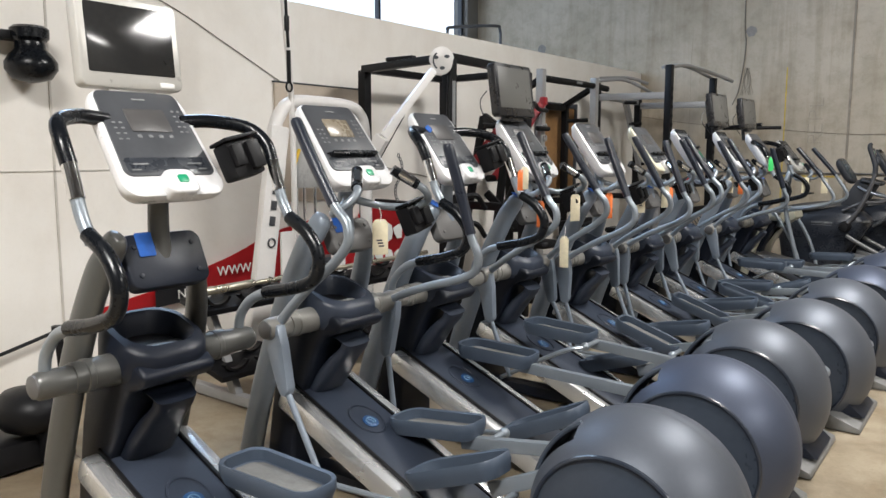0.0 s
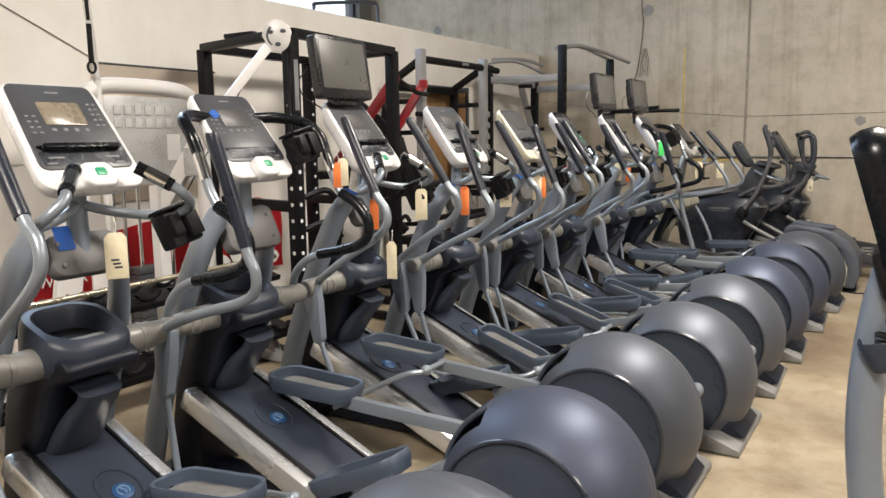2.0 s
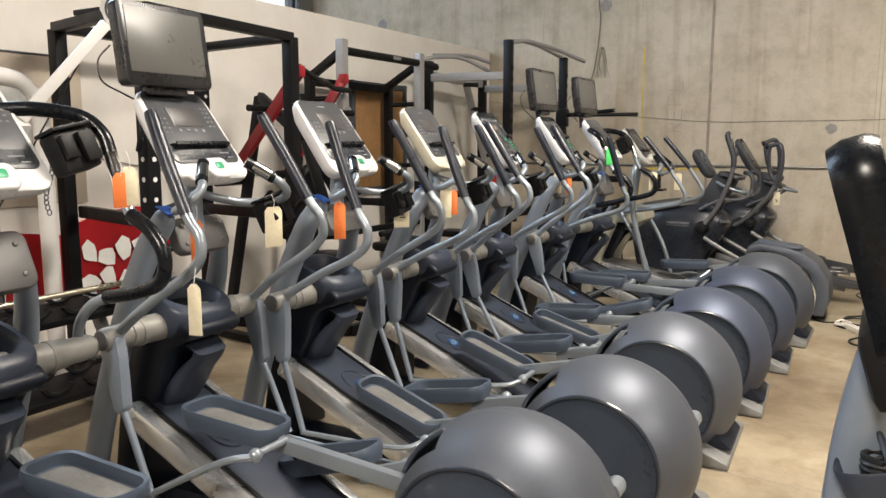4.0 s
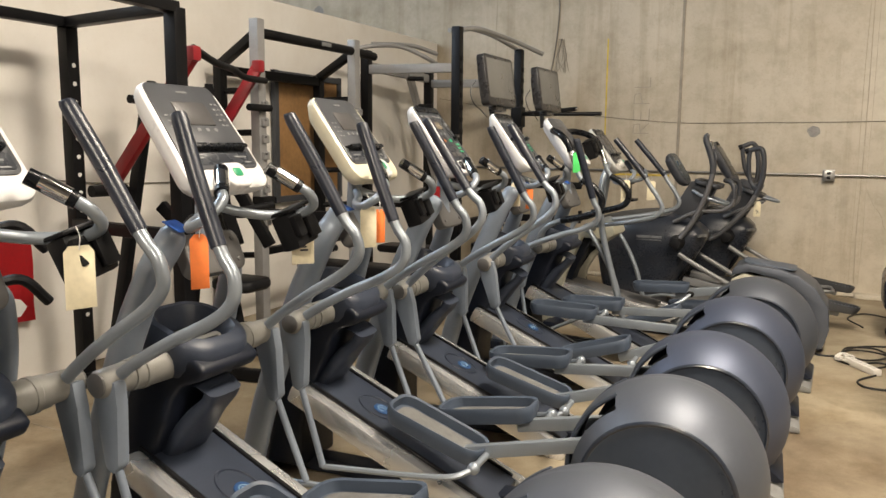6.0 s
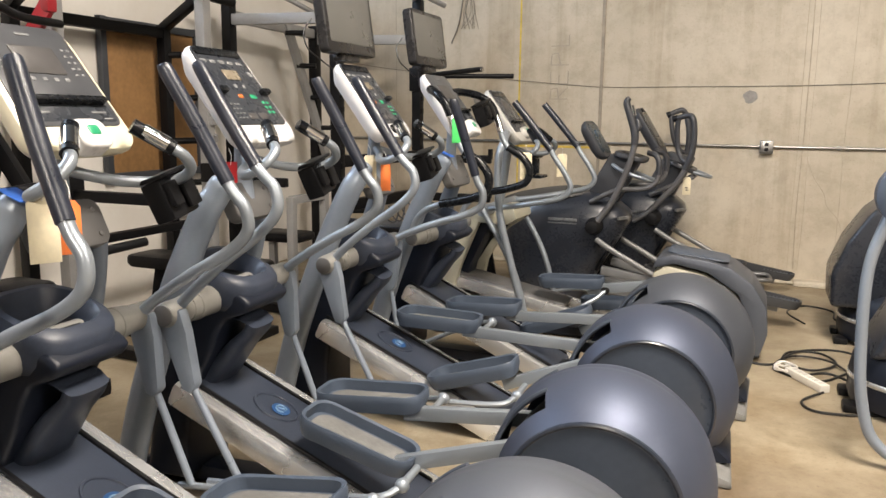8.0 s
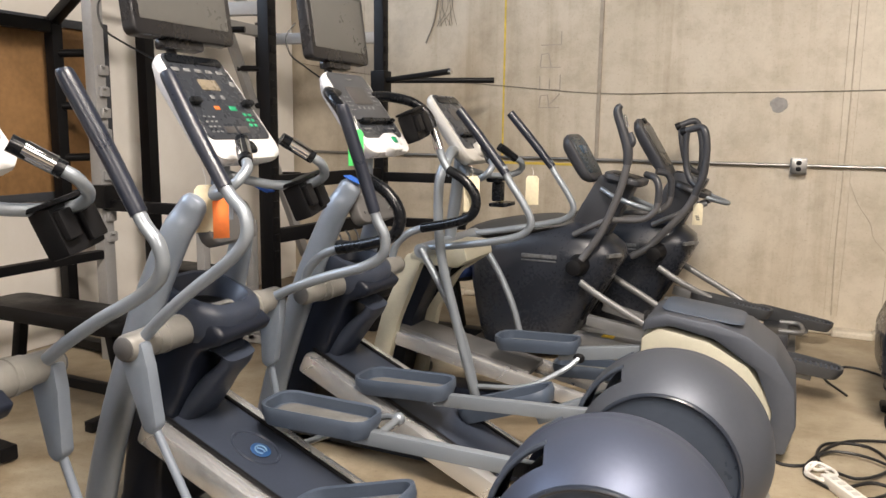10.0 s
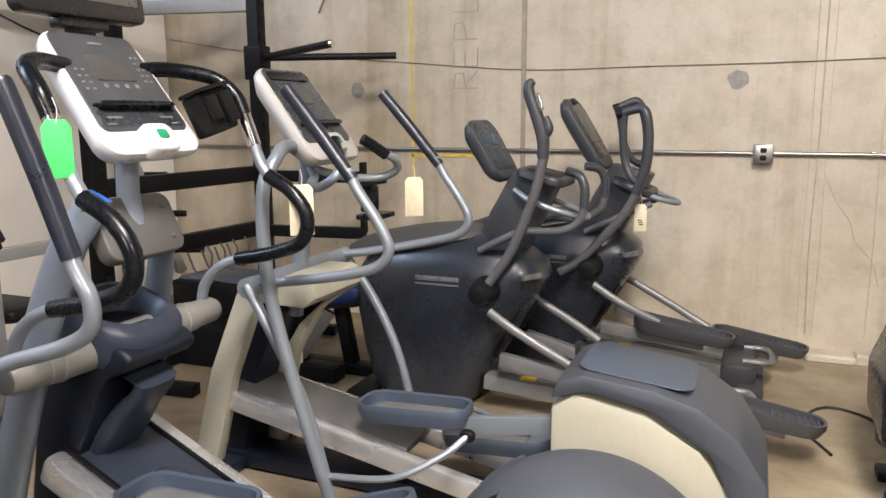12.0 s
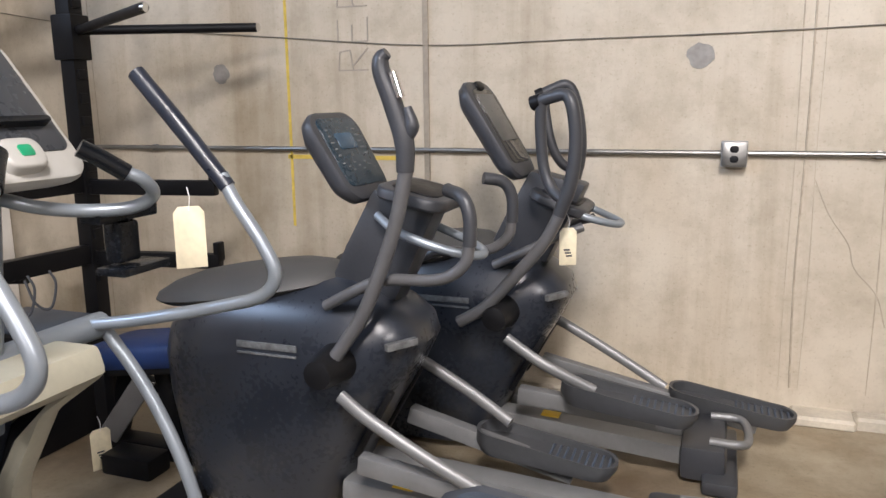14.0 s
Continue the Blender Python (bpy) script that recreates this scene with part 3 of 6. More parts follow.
def arm_grip(s):
    y = 0.303 * s
    return tube(bmesh.new(), [Vector(p) - PIV for p in ((0.222, y, 1.125), (0.15, y - 0.012 * s, 1.29), (0.085, y - 0.03 * s, 1.44), (0.077, y - 0.032 * s, 1.462))], [0.021, 0.0225, 0.022, 0.016], 12, n=5)


def arm_lever(s):
    y = 0.335 * s
    bm = bmesh.new()
    prism(bm, [(x - PIV.x, z - PIV.z) for x, z in ((-0.215, 0.745), (-0.12, 0.745), (-0.115, 0.67), (-0.125, 0.50), (-0.15, 0.475), (-0.18, 0.49), (-0.205, 0.66))], y - 0.022, y + 0.022, 0.014)
    rod(bm, Vector((-0.15, y, 0.49)) - PIV, Vector((-0.06, y, 0.195)) - PIV, 0.0125)
    return bm


def knuckle(bm, c, r=0.023):
    b = bmesh.new()
    bmesh.ops.create_uvsphere(b, u_segments=14, v_segments=8, radius=r)
    bmesh.ops.transform(b, matrix=Matrix.Translation(c), verts=b.verts)
    return join(bm, b)


def swing(name, parent, fn, material, label, key, deg):
    ob = part(name, fn, material, parent, label, key=key)
    ob.matrix_basis = Matrix.Translation(PIV) @ Matrix.Rotation(radians(deg), 4, "Y")
    return ob


def elliptical(x, y, kind="swing", shell=M_SHELL, face=0, swing_l=0.0, swing_r=-5.0, ped=((0.16, 0.36), (0.30, 0.32)), grip=M_GRIP, frame_paint=None, label="", yaw=0.0, drum_paint=None, cap=False):
    """One trainer, its ball towards +x. ped: how far back, how high and (if set) how steep the two pedals stand."""
    th = thing("elliptical_trainer", pose(x, y, 0, 0, 0, yaw), label, "elliptical trainer", "round-backed elliptical trainers")
    frame_paint = frame_paint or M_GREY
    th["twin"] = face + (2 if label.startswith("grey swing-arm trainer with tan") else 0)
    # base
    part("base_beam", lambda: join(box(bmesh.new(), (0.40, 0, 0.05), (1.9, 0.10, 0.06), 0.01), box(bmesh.new(), (-0.50, 0, 0.035), (0.10, 0.60, 0.06), 0.02)), M_SHROUD, th, key="base")
    part("rear_foot", lambda: prism(bmesh.new(), [(1.22, 0.004), (1.22, 0.085), (1.30, 0.088), (1.40, 0.05), (1.455, 0.03), (1.46, 0.004)], -0.285, 0.285, 0.008), M_FOOTG, th, "grey rear foot plate", key="foot")
    part("drum_stand", lambda: prism(bmesh.new(), [(0.95, 0.03), (1.0, 0.13), (1.34, 0.16), (1.46, 0.05)], -0.17, 0.17, 0.012), M_SHROUD, th, key="stand")
    # drum
    drum = part("drum", drum_mesh, drum_paint or M_DRUM, th, "metallic blue-grey round rear housing" if drum_paint else "metallic grey round rear housing", key="drum")
    if cap:
        part("axle_cap", lambda: lathe_y(bmesh.new(), [(0.17, 0.03), (0.235, 0.03), (0.25, 0.026), (0.258, 0.016), (0.26, 0.004)], Vector((1.395, 0, 0.345)), 18), M_TUBE, drum, "pale grey round cap", key="axle")
    part("drum_core", lambda: lathe_y(bmesh.new(), [(-0.2, 0.15), (-0.19, 0.22), (-0.1, 0.27), (0, 0.285), (0.1, 0.27), (0.19, 0.22), (0.2, 0.15)], BALL, 40), M_BLACK, drum, key="core")
    for s in (-1, 1):
        part("slot_trim", lambda: tube(bmesh.new(), [(BALL.x + 0.327 * math.cos(radians(a)), 0.088 * s, BALL.z + 0.327 * math.sin(radians(a))) for a in range(119, 216, 8)], 0.009, 8, n=2), M_DISC, drum, "dark slot trim", key="trim%d" % s)
        part("side_disc", lambda: lathe_y(bmesh.new(), [(s * (CAP_Y - 0.03), 0.248), (s * (CAP_Y + 0.006), 0.2545), (s * (CAP_Y + 0.009), 0.249), (s * (CAP_Y + 0.004), 0.238), (s * (CAP_Y + 0.006), 0.21), (s * (CAP_Y + 0.014), 0.10), (s * (CAP_Y + 0.016), 0.01)], BALL), M_DISC, drum, "navy side disc", key="disc%d" % s)
        part("disc_rim", lambda: tube(bmesh.new(), [(BALL.x + 0.251 * math.cos(a), s * (CAP_Y + 0.004), BALL.z + 0.251 * math.sin(a)) for a in (2 * math.pi * k / 48 for k in range(49))], 0.0085, 8, smooth=False), M_GLOSS_N, drum, "glossy dark rim", key="drim%d" % s)
    # ramp
    top = Vector((-0.31, 0, 0.425))
    for s in (-1, 1):
        part("rail", lambda: beam(bmesh.new(), top + Vector((0, 0.162 * s, -0.018)), top + Vector((0, 0.162 * s, -0.018)) + RAMP_DIR * 0.96, 0.066, 0.088, 0.02), M_ALU, th, "bright aluminium rail", key="rail%d" % s)
        part("rail_groove", lambda: beam(bmesh.new(), top + Vector((0.02, 0.131 * s, 0.026)), top + Vector((0.02, 0.131 * s, 0.026)) + RAMP_DIR * 0.90, 0.012, 0.012, 0.002), M_BLACK, th, "black groove strip", key="groove%d" % s)
    cover = part("ramp_cover", lambda: join(beam(bmesh.new(), top + Vector((0.02, 0, -0.02)), top + Vector((0.02, 0, -0.02)) + RAMP_DIR * 0.90, 0.252, 0.085, 0.012),
                                           slab(bmesh.new(), rrect(0.30, 0.19, 0.07), 0.0, 0.012, 0.005, Matrix.Translation(top + RAMP_DIR * 0.34 + Vector((0, 0, 0.022))) @ Matrix.Rotation(SLOPE, 4, "Y"))), M_NAVY, th, "dark ramp cover", key="cover")
    part("badge_rim", lambda: placed(tube(bmesh.new(), [(0.085 * math.cos(a), 0.065 * math.sin(a), 0.0) for a in (2 * math.pi * k / 28 for k in range(29))], 0.005, 6, smooth=False), Matrix.Translation(top + RAMP_DIR * 0.325 + Vector((0.004, 0, 0.0355))) @ Matrix.Rotation(SLOPE, 4, "Y")), M_NAVY, cover, "raised oval rim", key="rim")
    part("badge", lambda: lathe_badge(Matrix.Translation(top + RAMP_DIR * 0.345 + Vector((0.004, 0, 0.0368))) @ Matrix.Rotation(SLOPE, 4, "Y")), M_BLUE, cover, "round blue badge", key="badge")
    part("badge_mark", lambda: ring_mark(Matrix.Translation(top + RAMP_DIR * 0.345 + Vector((0.005, 0, 0.0392))) @ Matrix.Rotation(SLOPE, 4, "Y")), M_SWIRL, cover, "pale blue swirl mark", key="mark")
    # front frame and shroud
    for s in (-1, 1):
        part("frame_leg", lambda: leg_mesh(s), frame_paint, th, "grey painted upright", key="leg%d" % s)
    part("front_shroud", shroud_mesh, M_SHROUD, th, "dark front shroud", key="shroud")
    part("shroud_nose", nose_mesh, M_SHROUD if frame_paint is M_DARKGREY else M_NAVY, th, "dark cupped nose with a hollow front", key="lip")
    part("bottle_tray", lambda: placed(hood_mesh(), pose(-0.175, 0, 0.775, 0, 9, 0)), M_SHROUD if frame_paint is M_DARKGREY else M_NAVY, th, "dark bottle tray", key="hood")
    part("tray_bowl", lambda: placed(slab(bmesh.new(), rrect(0.145, 0.165, 0.06), 0.0, 0.004, 0.001), pose(-0.188, 0, 0.782, 0, 9, 0)), M_BLACK, th, key="bowl")
    part("pivot_shaft", lambda: shaft_mesh(), M_DARKGREY if frame_paint is M_DARKGREY else M_SHAFT, th, "taupe grey pivot shaft", key="shaft")
    for s in (-1, 1):
        part("end_cap", lambda: lathe_y(bmesh.new(), [(0.355 * s, 0.034), (0.376 * s, 0.034), (0.380 * s, 0.028), (0.381 * s, 0.004)], PIV, 20), M_PLATE, th, "dark shaft end cap", key="scap%d" % s)
        part("collar", lambda: lathe_y(bmesh.new(), [(0.212 * s, 0.046), (0.216 * s, 0.0505), (0.232 * s, 0.0505), (0.236 * s, 0.046)], PIV, 20), M_DARKGREY if frame_paint is M_DARKGREY else M_SHAFT, th, key="scol%d" % s)
    part("mount_plate", lambda: plate_mesh(kind), M_SHROUD if frame_paint is M_DARKGREY else M_PLATE, th, "grey mounting plate with bolts", key="plate" + kind)
    part("console_neck", lambda: tube(bmesh.new(), [(-0.10, 0, 1.0), (-0.115, 0, 1.14), (-0.11, 0, 1.30), (-0.13, 0, 1.38)], [0.034, 0.028, 0.026, 0.034], 14, ry=0.04), frame_paint, th, key="neck")
    console(th, shell, face)
    # pedals on their arms
    for s, (px_, fz, *dip) in ((-1, ped[0]), (1, ped[1])):
        a, c = Vector((px_ + 0.12, 0.118 * s, fz - 0.006)), Vector((0.885, 0.118 * s, 0.365))
        tilt = math.degrees(math.atan2(c.z - a.z, c.x - a.x))
        p = part("pedal", tray_mesh, M_PEDAL, th, "dark grey pedal tray", key="pedal")
        p.matrix_basis = pose(px_, 0.125 * s, fz + (0.035 if dip else 0.0), 0, dip[0] if dip else -tilt * 0.8, 0)
        part("tread", pad_mesh, M_PAD, p, "dusty grey tread", key="tread")
        part("pedal_arm", beam(bmesh.new(), a, c, 0.034, 0.05, 0.006), M_TUBE, th, "grey pedal arm")
        if kind == "swing":
            low = Vector((-0.06, 0.335 * s, 0.195))
            part("link_rod", tube(bmesh.new(), [low, (px_ + 0.10, 0.31 * s, fz - 0.03), (px_ + 0.22, 0.27 * s, fz + 0.005)], 0.0115, 8), M_TUBE, th)
            part("rod_end", knuckle(rod(bmesh.new(), (px_ + 0.215, 0.12 * s, fz + 0.005), (px_ + 0.215, 0.255 * s, fz + 0.005), 0.013), (px_ + 0.215, 0.262 * s, fz + 0.005)), M_TUBE, th, "round grey joint")
    if kind == "swing":
        for s, deg in ((-1, swing_l), (1, swing_r)):
            arm = swing("moving_arm", th, lambda: arm_tube(s), M_TUBE, "bent grey moving arm", "arm%d" % s, deg)
            part("grip", lambda: arm_grip(s), grip, arm, "long rubber grip", key="grip%d" % s)
            part("lever", lambda: arm_lever(s), M_GREY, arm, key="lever%d" % s)
            hb = part("pulse_bar", lambda: tube(bmesh.new(), [(-0.112, 0.0, 1.21), (-0.06, 0.06 * s, 1.185), (-0.02, 0.15 * s, 1.165), (0.055, 0.235 * s, 1.165), (0.115, 0.235 * s, 1.195), (0.13, 0.195 * s, 1.235), (0.105, 0.165 * s, 1.262)], 0.0155, 10), M_TUBE, th, "curved pulse bar", key="hr%d" % s)
            part("pulse_grip", lambda: tube(bmesh.new(), [(0.112, 0.175 * s, 1.255), (0.07, 0.13 * s, 1.292), (0.045, 0.10 * s, 1.315)], 0.0205, 12), M_GLOSS, hb, "black pulse grip", key="hg%d" % s)
            part("pulse_plate", lambda: tube(bmesh.new(), [(0.102, 0.162 * s, 1.2665), (0.062, 0.12 * s, 1.302)], 0.0212, 12, smooth=False), M_CHROME, hb, "chrome contact plate", key="hp%d" % s)
        part("holder_pouch", lambda: pouch_mesh(0.235, 1.145, 0.03), M_BLACK, th, "black accessory holder", key="pouch")
    else:
        for s in (-1, 1):
            y = 0.335 * s
            bar = part("handlebar", lambda: tube(bmesh.new(), [(-0.17, 0.12 * s, 1.475), (-0.14, 0.22 * s, 1.48), (-0.07, 0.31 * s, 1.46), (-0.01, y, 1.41), (0.02, y, 1.35)], 0.0215, 12), M_GLOSS, th, "black padded handlebar", key="hb1%d" % s)
            part("pulse_plate", lambda: tube(bmesh.new(), [(0.017, y, 1.358), (0.052, y, 1.262)], 0.0205, 12, smooth=False), M_CHROME, bar, "chrome contact plate", key="hb2%d" % s)
            part("handle_tube", lambda: tube(bmesh.new(), [(0.045, y, 1.28), (0.07, y, 1.215), (0.11, y, 1.155)], 0.0175, 12), M_TUBE, bar, key="hb3%d" % s)
            part("padded_loop", lambda: tube(bmesh.new(), [(0.095, y, 1.175), (0.175, y, 1.13), (0.225, y, 1.06), (0.205, y, 0.985), (0.11, y, 0.945), (-0.03, y, 0.915)], 0.0215, 12), M_GLOSS, bar, "black padded loop", key="hb4%d" % s)
            part("lower_tube", lambda: tube(bmesh.new(), [(-0.01, y, 0.92), (-0.10, y, 0.885), (-0.165, y, 0.82), (-0.185, y, 0.735)], 0.017, 12), M_TUBE, bar, key="hb5%d" % s)
        part("holder_pouch", lambda: pouch_mesh(0.23, 1.385), M_BLACK, th, "black accessory holder", key="pouch1")
    return th


def shroud_mesh():
    """Front cover between the uprights: overhangs at its head and falls back to the ramp."""
    return prism(bmesh.new(), [(-0.48, 0.06), (-0.44, 0.30), (-0.395, 0.52), (-0.345, 0.70), (-0.27, 0.775), (-0.06, 0.755), (-0.02, 0.725), (-0.045, 0.69), (-0.12, 0.665),
                               (-0.155, 0.62), (-0.185, 0.54), (-0.235, 0.44), (-0.275, 0.36), (-0.30, 0.20), (-0.30, 0.06)], -0.128, 0.128, 0.02, seg=3)


def nose_mesh():
    """Tongue under the tray: a rounded lip above a hollow that runs down to the ramp."""
    bm = bmesh.new()
    loops = []
    for x, z, w, d in ((-0.14, 0.665, 0.075, 0.05), (-0.075, 0.655, 0.078, 0.045), (-0.045, 0.635, 0.072, 0.04), (-0.058, 0.605, 0.068, 0.045), (-0.105, 0.555, 0.074, 0.06), (-0.155, 0.485, 0.084, 0.075), (-0.205, 0.42, 0.092, 0.08), (-0.245, 0.375, 0.094, 0.08)):
        loops.append([(x - d * 0.5 + d * 0.5 * math.copysign(abs(math.cos(a)) ** 0.6, math.cos(a)), w * math.copysign(abs(math.sin(a)) ** 0.6, math.sin(a)), z - 0.012 * math.cos(a)) for a in (2 * math.pi * k / 20 for k in range(20))])
    return loft(bm, loops)


def lathe_badge(m):
    return slab(bmesh.new(), [(0.034 * math.cos(a), 0.034 * math.sin(a)) for a in (2 * math.pi * k / 24 for k in range(24))], 0, 0.003, 0.001, m)


def ring_mark(m):
    bm = bmesh.new()
    tube(bm, [(0.019 * math.cos(a), 0.019 * math.sin(a), 0.001) for a in (0.5 + 5.2 * k / 18 for k in range(19))], 0.003, 5, n=1)
    tube(bm, [(-0.012, -0.004, 0.001), (0.004, 0.006, 0.001), (0.016, 0.0, 0.001)], 0.003, 5, n=3)
    return placed(bm, m)


def hood_mesh():
    """Scooped hood: high at its front rim, open to the rear."""
    bm = bmesh.new()
    o, i = rrect(0.28, 0.29, 0.10, 8), rrect(0.19, 0.21, 0.075, 8)

    def z(x, k):
        return k * (1.0 - 0.85 * (x / 0.28 + 0.5) ** 1.3)
    loft(bm, [[(x * 0.72, y * 0.80, -0.085) for x, y in o], [(x * 0.90, y * 0.93, -0.070) for x, y in o], [(x * 0.985, y * 0.99, -0.040) for x, y in o], [(x, y, -0.010 + z(x, 0.03)) for x, y in o],
              [(x * 0.985, y * 0.985, 0.008 + z(x, 0.055)) for x, y in o], [(x * 0.93, y * 0.93, 0.020 + z(x, 0.062)) for x, y in o], [(x * 1.12 - 0.006, y * 1.1, 0.026 + z(x, 0.060)) for x, y in i],
              [(x - 0.008, y, 0.020 + z(x, 0.050)) for x, y in i], [(x * 0.85 - 0.01, y * 0.85, 0.004) for x, y in i]])
    return bm


def shaft_mesh():
    bm = bmesh.new()
    lathe_y(bm, [(-0.372, 0.012), (-0.37, 0.034), (-0.362, 0.040), (-0.27, 0.042), (-0.268, 0.046), (-0.12, 0.05), (0.12, 0.05), (0.268, 0.046), (0.27, 0.042), (0.362, 0.040), (0.37, 0.034), (0.372, 0.012)], PIV, 20)
    return bm


def plate_mesh(kind):
    bm = bmesh.new()
    w, h = (0.27, 0.17) if kind == "fixed" else (0.235, 0.13)
    m = Matrix.Translation((-0.095, 0, 1.055)) @ Matrix.Rotation(radians(-24), 4, "Y") @ Matrix.Rotation(math.pi / 2, 4, "Y") @ Matrix.Rotation(math.pi / 2, 4, "Z")
    slab(bm, rrect(w, h, 0.035), -0.03, 0.02, 0.006, m)
    for u in (-0.36 * w, 0.36 * w):
        for v in (-0.26 * h, 0.26 * h):
            slab(bm, [(u + 0.008 * math.cos(a), v + 0.008 * math.sin(a)) for a in (2 * math.pi * k / 8 for k in range(8))], 0.018, 0.0245, 0.001, m)
    return bm


def pouch_mesh(y, z, x=-0.03):
    bm = bmesh.new()
    m = Matrix.Translation((x, y, z)) @ Matrix.Rotation(radians(-18), 4, "Y") @ Matrix.Rotation(radians(12), 4, "X")
    join(bm, placed(box(bmesh.new(), (0, 0, -0.03), (0.07, 0.12, 0.12), 0.012), m))
    join(bm, placed(box(bmesh.new(), (0.01, 0.0, 0.035), (0.085, 0.135, 0.012), 0.005), m))
    join(bm, placed(box(bmesh.new(), (0.045, 0.03, -0.03), (0.02, 0.05, 0.09), 0.006), m))
    join(bm, placed(box(bmesh.new(), (0.045, -0.035, -0.02), (0.02, 0.04, 0.07), 0.006), m))
    return bm


T = [
    elliptical(-1.745, 1.205, "fixed", label="grey elliptical trainer with fixed black handlebars and white console", ped=((0.45, 0.26), (0.25, 0.375)), frame_paint=M_DARKGREY, yaw=0.5),
    elliptical(-1.788, 2.051, "swing", label="grey swing-arm trainer with tan display, white console and round rear drum", ped=((0.54, 0.262), (0.255, 0.29)), swing_l=-13, swing_r=9, yaw=0.6),
    elliptical(-1.822, 2.763, "fixed", label="grey elliptical trainer with fixed black handlebars and blue-taped white console", ped=((0.51, 0.215), (0.10, 0.395)), yaw=2.0, drum_paint=M_DRUM_B),
    elliptical(-1.868, 3.561, "swing", label="grey swing-arm trainer with a television above its white console", ped=((0.175, 0.41), (0.40, 0.23)), swing_l=-6, swing_r=-8, yaw=0.9, cap=True),
    elliptical(-1.793, 4.295, "swing", label="grey swing-arm elliptical trainer with white console and blue tape", ped=((0.28, 0.24, 19), (0.38, 0.28)), swing_l=-1, swing_r=-6, yaw=0.3, cap=True),
    elliptical(-1.792, 5.122, "swing", M_CREAM, label="grey swing-arm elliptical trainer with yellowed cream console", ped=((0.30, 0.26, 20), (0.43, 0.305)), swing_l=0, swing_r=-5, yaw=2.5),
    elliptical(-1.761, 5.849, "swing", face=1, label="grey swing-arm elliptical trainer with dark keypad console", ped=((0.36, 0.25, 17), (0.31, 0.33)), swing_l=-12, swing_r=-4, yaw=3.5, drum_paint=M_DRUM_B),
    elliptical(-1.73, 6.745, "swing", face=1, label="grey swing-arm elliptical trainer with dark keypad console beside a small television", ped=((0.42, 0.24), (0.16, 0.385)), swing_l=-11, swing_r=7, yaw=2.5, drum_paint=M_DRUM_B),
    elliptical(-1.68, 7.54, "fixed", label="grey elliptical trainer with fixed black handlebars and green tag", ped=((0.14, 0.33), (0.48, 0.23)), yaw=-0.8),
]

# ---- screens, tape and tags on the trainers ----


def television(c, w, h, silver=False, yaw=0.0, tilt=8.0):
    tv = thing("television", pose(*c, 0, -tilt, yaw), ("silver-framed" if silver else "black") + " flat television on a bracket above the console", "television", "" if silver else "black televisions")
    m = Matrix(((0, 0, 1, 0), (1, 0, 0, 0), (0, 1, 0, 0), (0, 0, 0, 1)))
    bm = bmesh.new()
    slab(bm, rrect(w, h, 0.022), -0.03, 0.02, 0.006, m)
    join(bm, slab(bmesh.new(), rrect(w * 0.7, h * 0.7, 0.03), -0.06, -0.03, 0.008, m))
    part("bezel", bm, M_TVS if silver else M_TV, tv, "silver bezel" if silver else "black bezel")
    part("screen", slab(bmesh.new(), rrect(w - 0.05, h - 0.065, 0.006), 0.0, 0.0215, 0.001, m @ Matrix.Translation((0, 0.012, 0))), M_SCREEN if silver else M_SCREEN2, tv, "dark switched-off screen")
    bm = bmesh.new()
    box(bm, (-0.02, 0, -h / 2 - 0.01), (0.05, 0.16, 0.03), 0.008)
    rod(bm, (-0.05, 0, 0.0), (-0.06, 0, -h / 2 - 0.10), 0.016)
    part("bracket", bm, M_TVS if silver else M_TV, tv)
    if silver:
        part("label_sticker", slab(bmesh.new(), [(x + w * 0.33, y - h * 0.44) for x, y in rrect(0.05, 0.016, 0.003)], 0.019, 0.0222, 0.0005, m), M_PRINT, tv)
    else:
        part("cord", tube(bmesh.new(), [(-0.05, -w / 2 + 0.01, 0.0), (-0.07, -w / 2 - 0.03, -0.05), (-0.06, -w / 2 - 0.035, -0.12), (-0.05, -w / 2 + 0.03, -0.16), (-0.07, -0.05, -h / 2 - 0.05)], 0.003, 6), M_CABLE, tv)
    return tv


television((-2.0, 1.215, 1.705), 0.335, 0.27, True, tilt=6)
television((-2.06, 3.52, 1.715), 0.375, 0.285)
television((-1.96, 6.71, 1.745), 0.42, 0.285)
television((-1.96, 7.58, 1.75), 0.42, 0.285)


def tag(c, w, h, material, words, yaw=0.0, roll=0.0, printed=True):
    t = thing("price_tag", pose(*c, roll, 0, yaw), words, "tag", "hanging tags")
    m = Matrix(((0, 0, 1, 0), (1, 0, 0, 0), (0, 1, 0, -h / 2), (0, 0, 0, 1)))
    part("card", slab(bmesh.new(), [(x, y) for x, y in ((-w / 2, -h / 2), (w / 2, -h / 2), (w / 2, h / 2 - 0.015), (w / 2 - 0.012, h / 2), (-w / 2 + 0.012, h / 2), (-w / 2, h / 2 - 0.015))], -0.001, 0.001, 0.0004, m), material, t)
    part("string", tube(bmesh.new(), [(0.002, 0, -0.01), (0.0, 0.004, 0.02), (-0.012, 0.0, 0.045)], 0.0012, 5), M_PRINT, t)
    if printed:
        bm = bmesh.new()
        for k in range(3):
            join(bm, slab(bmesh.new(), [(x - 0.004 + 0.004 * k, y - 0.012 - 0.011 * k) for x, y in rrect(w * 0.36, 0.006, 0.001, 1)], 0.0008, 0.0016, 0.0002, m))
        part("writing", bm, M_INK, t)
    return t


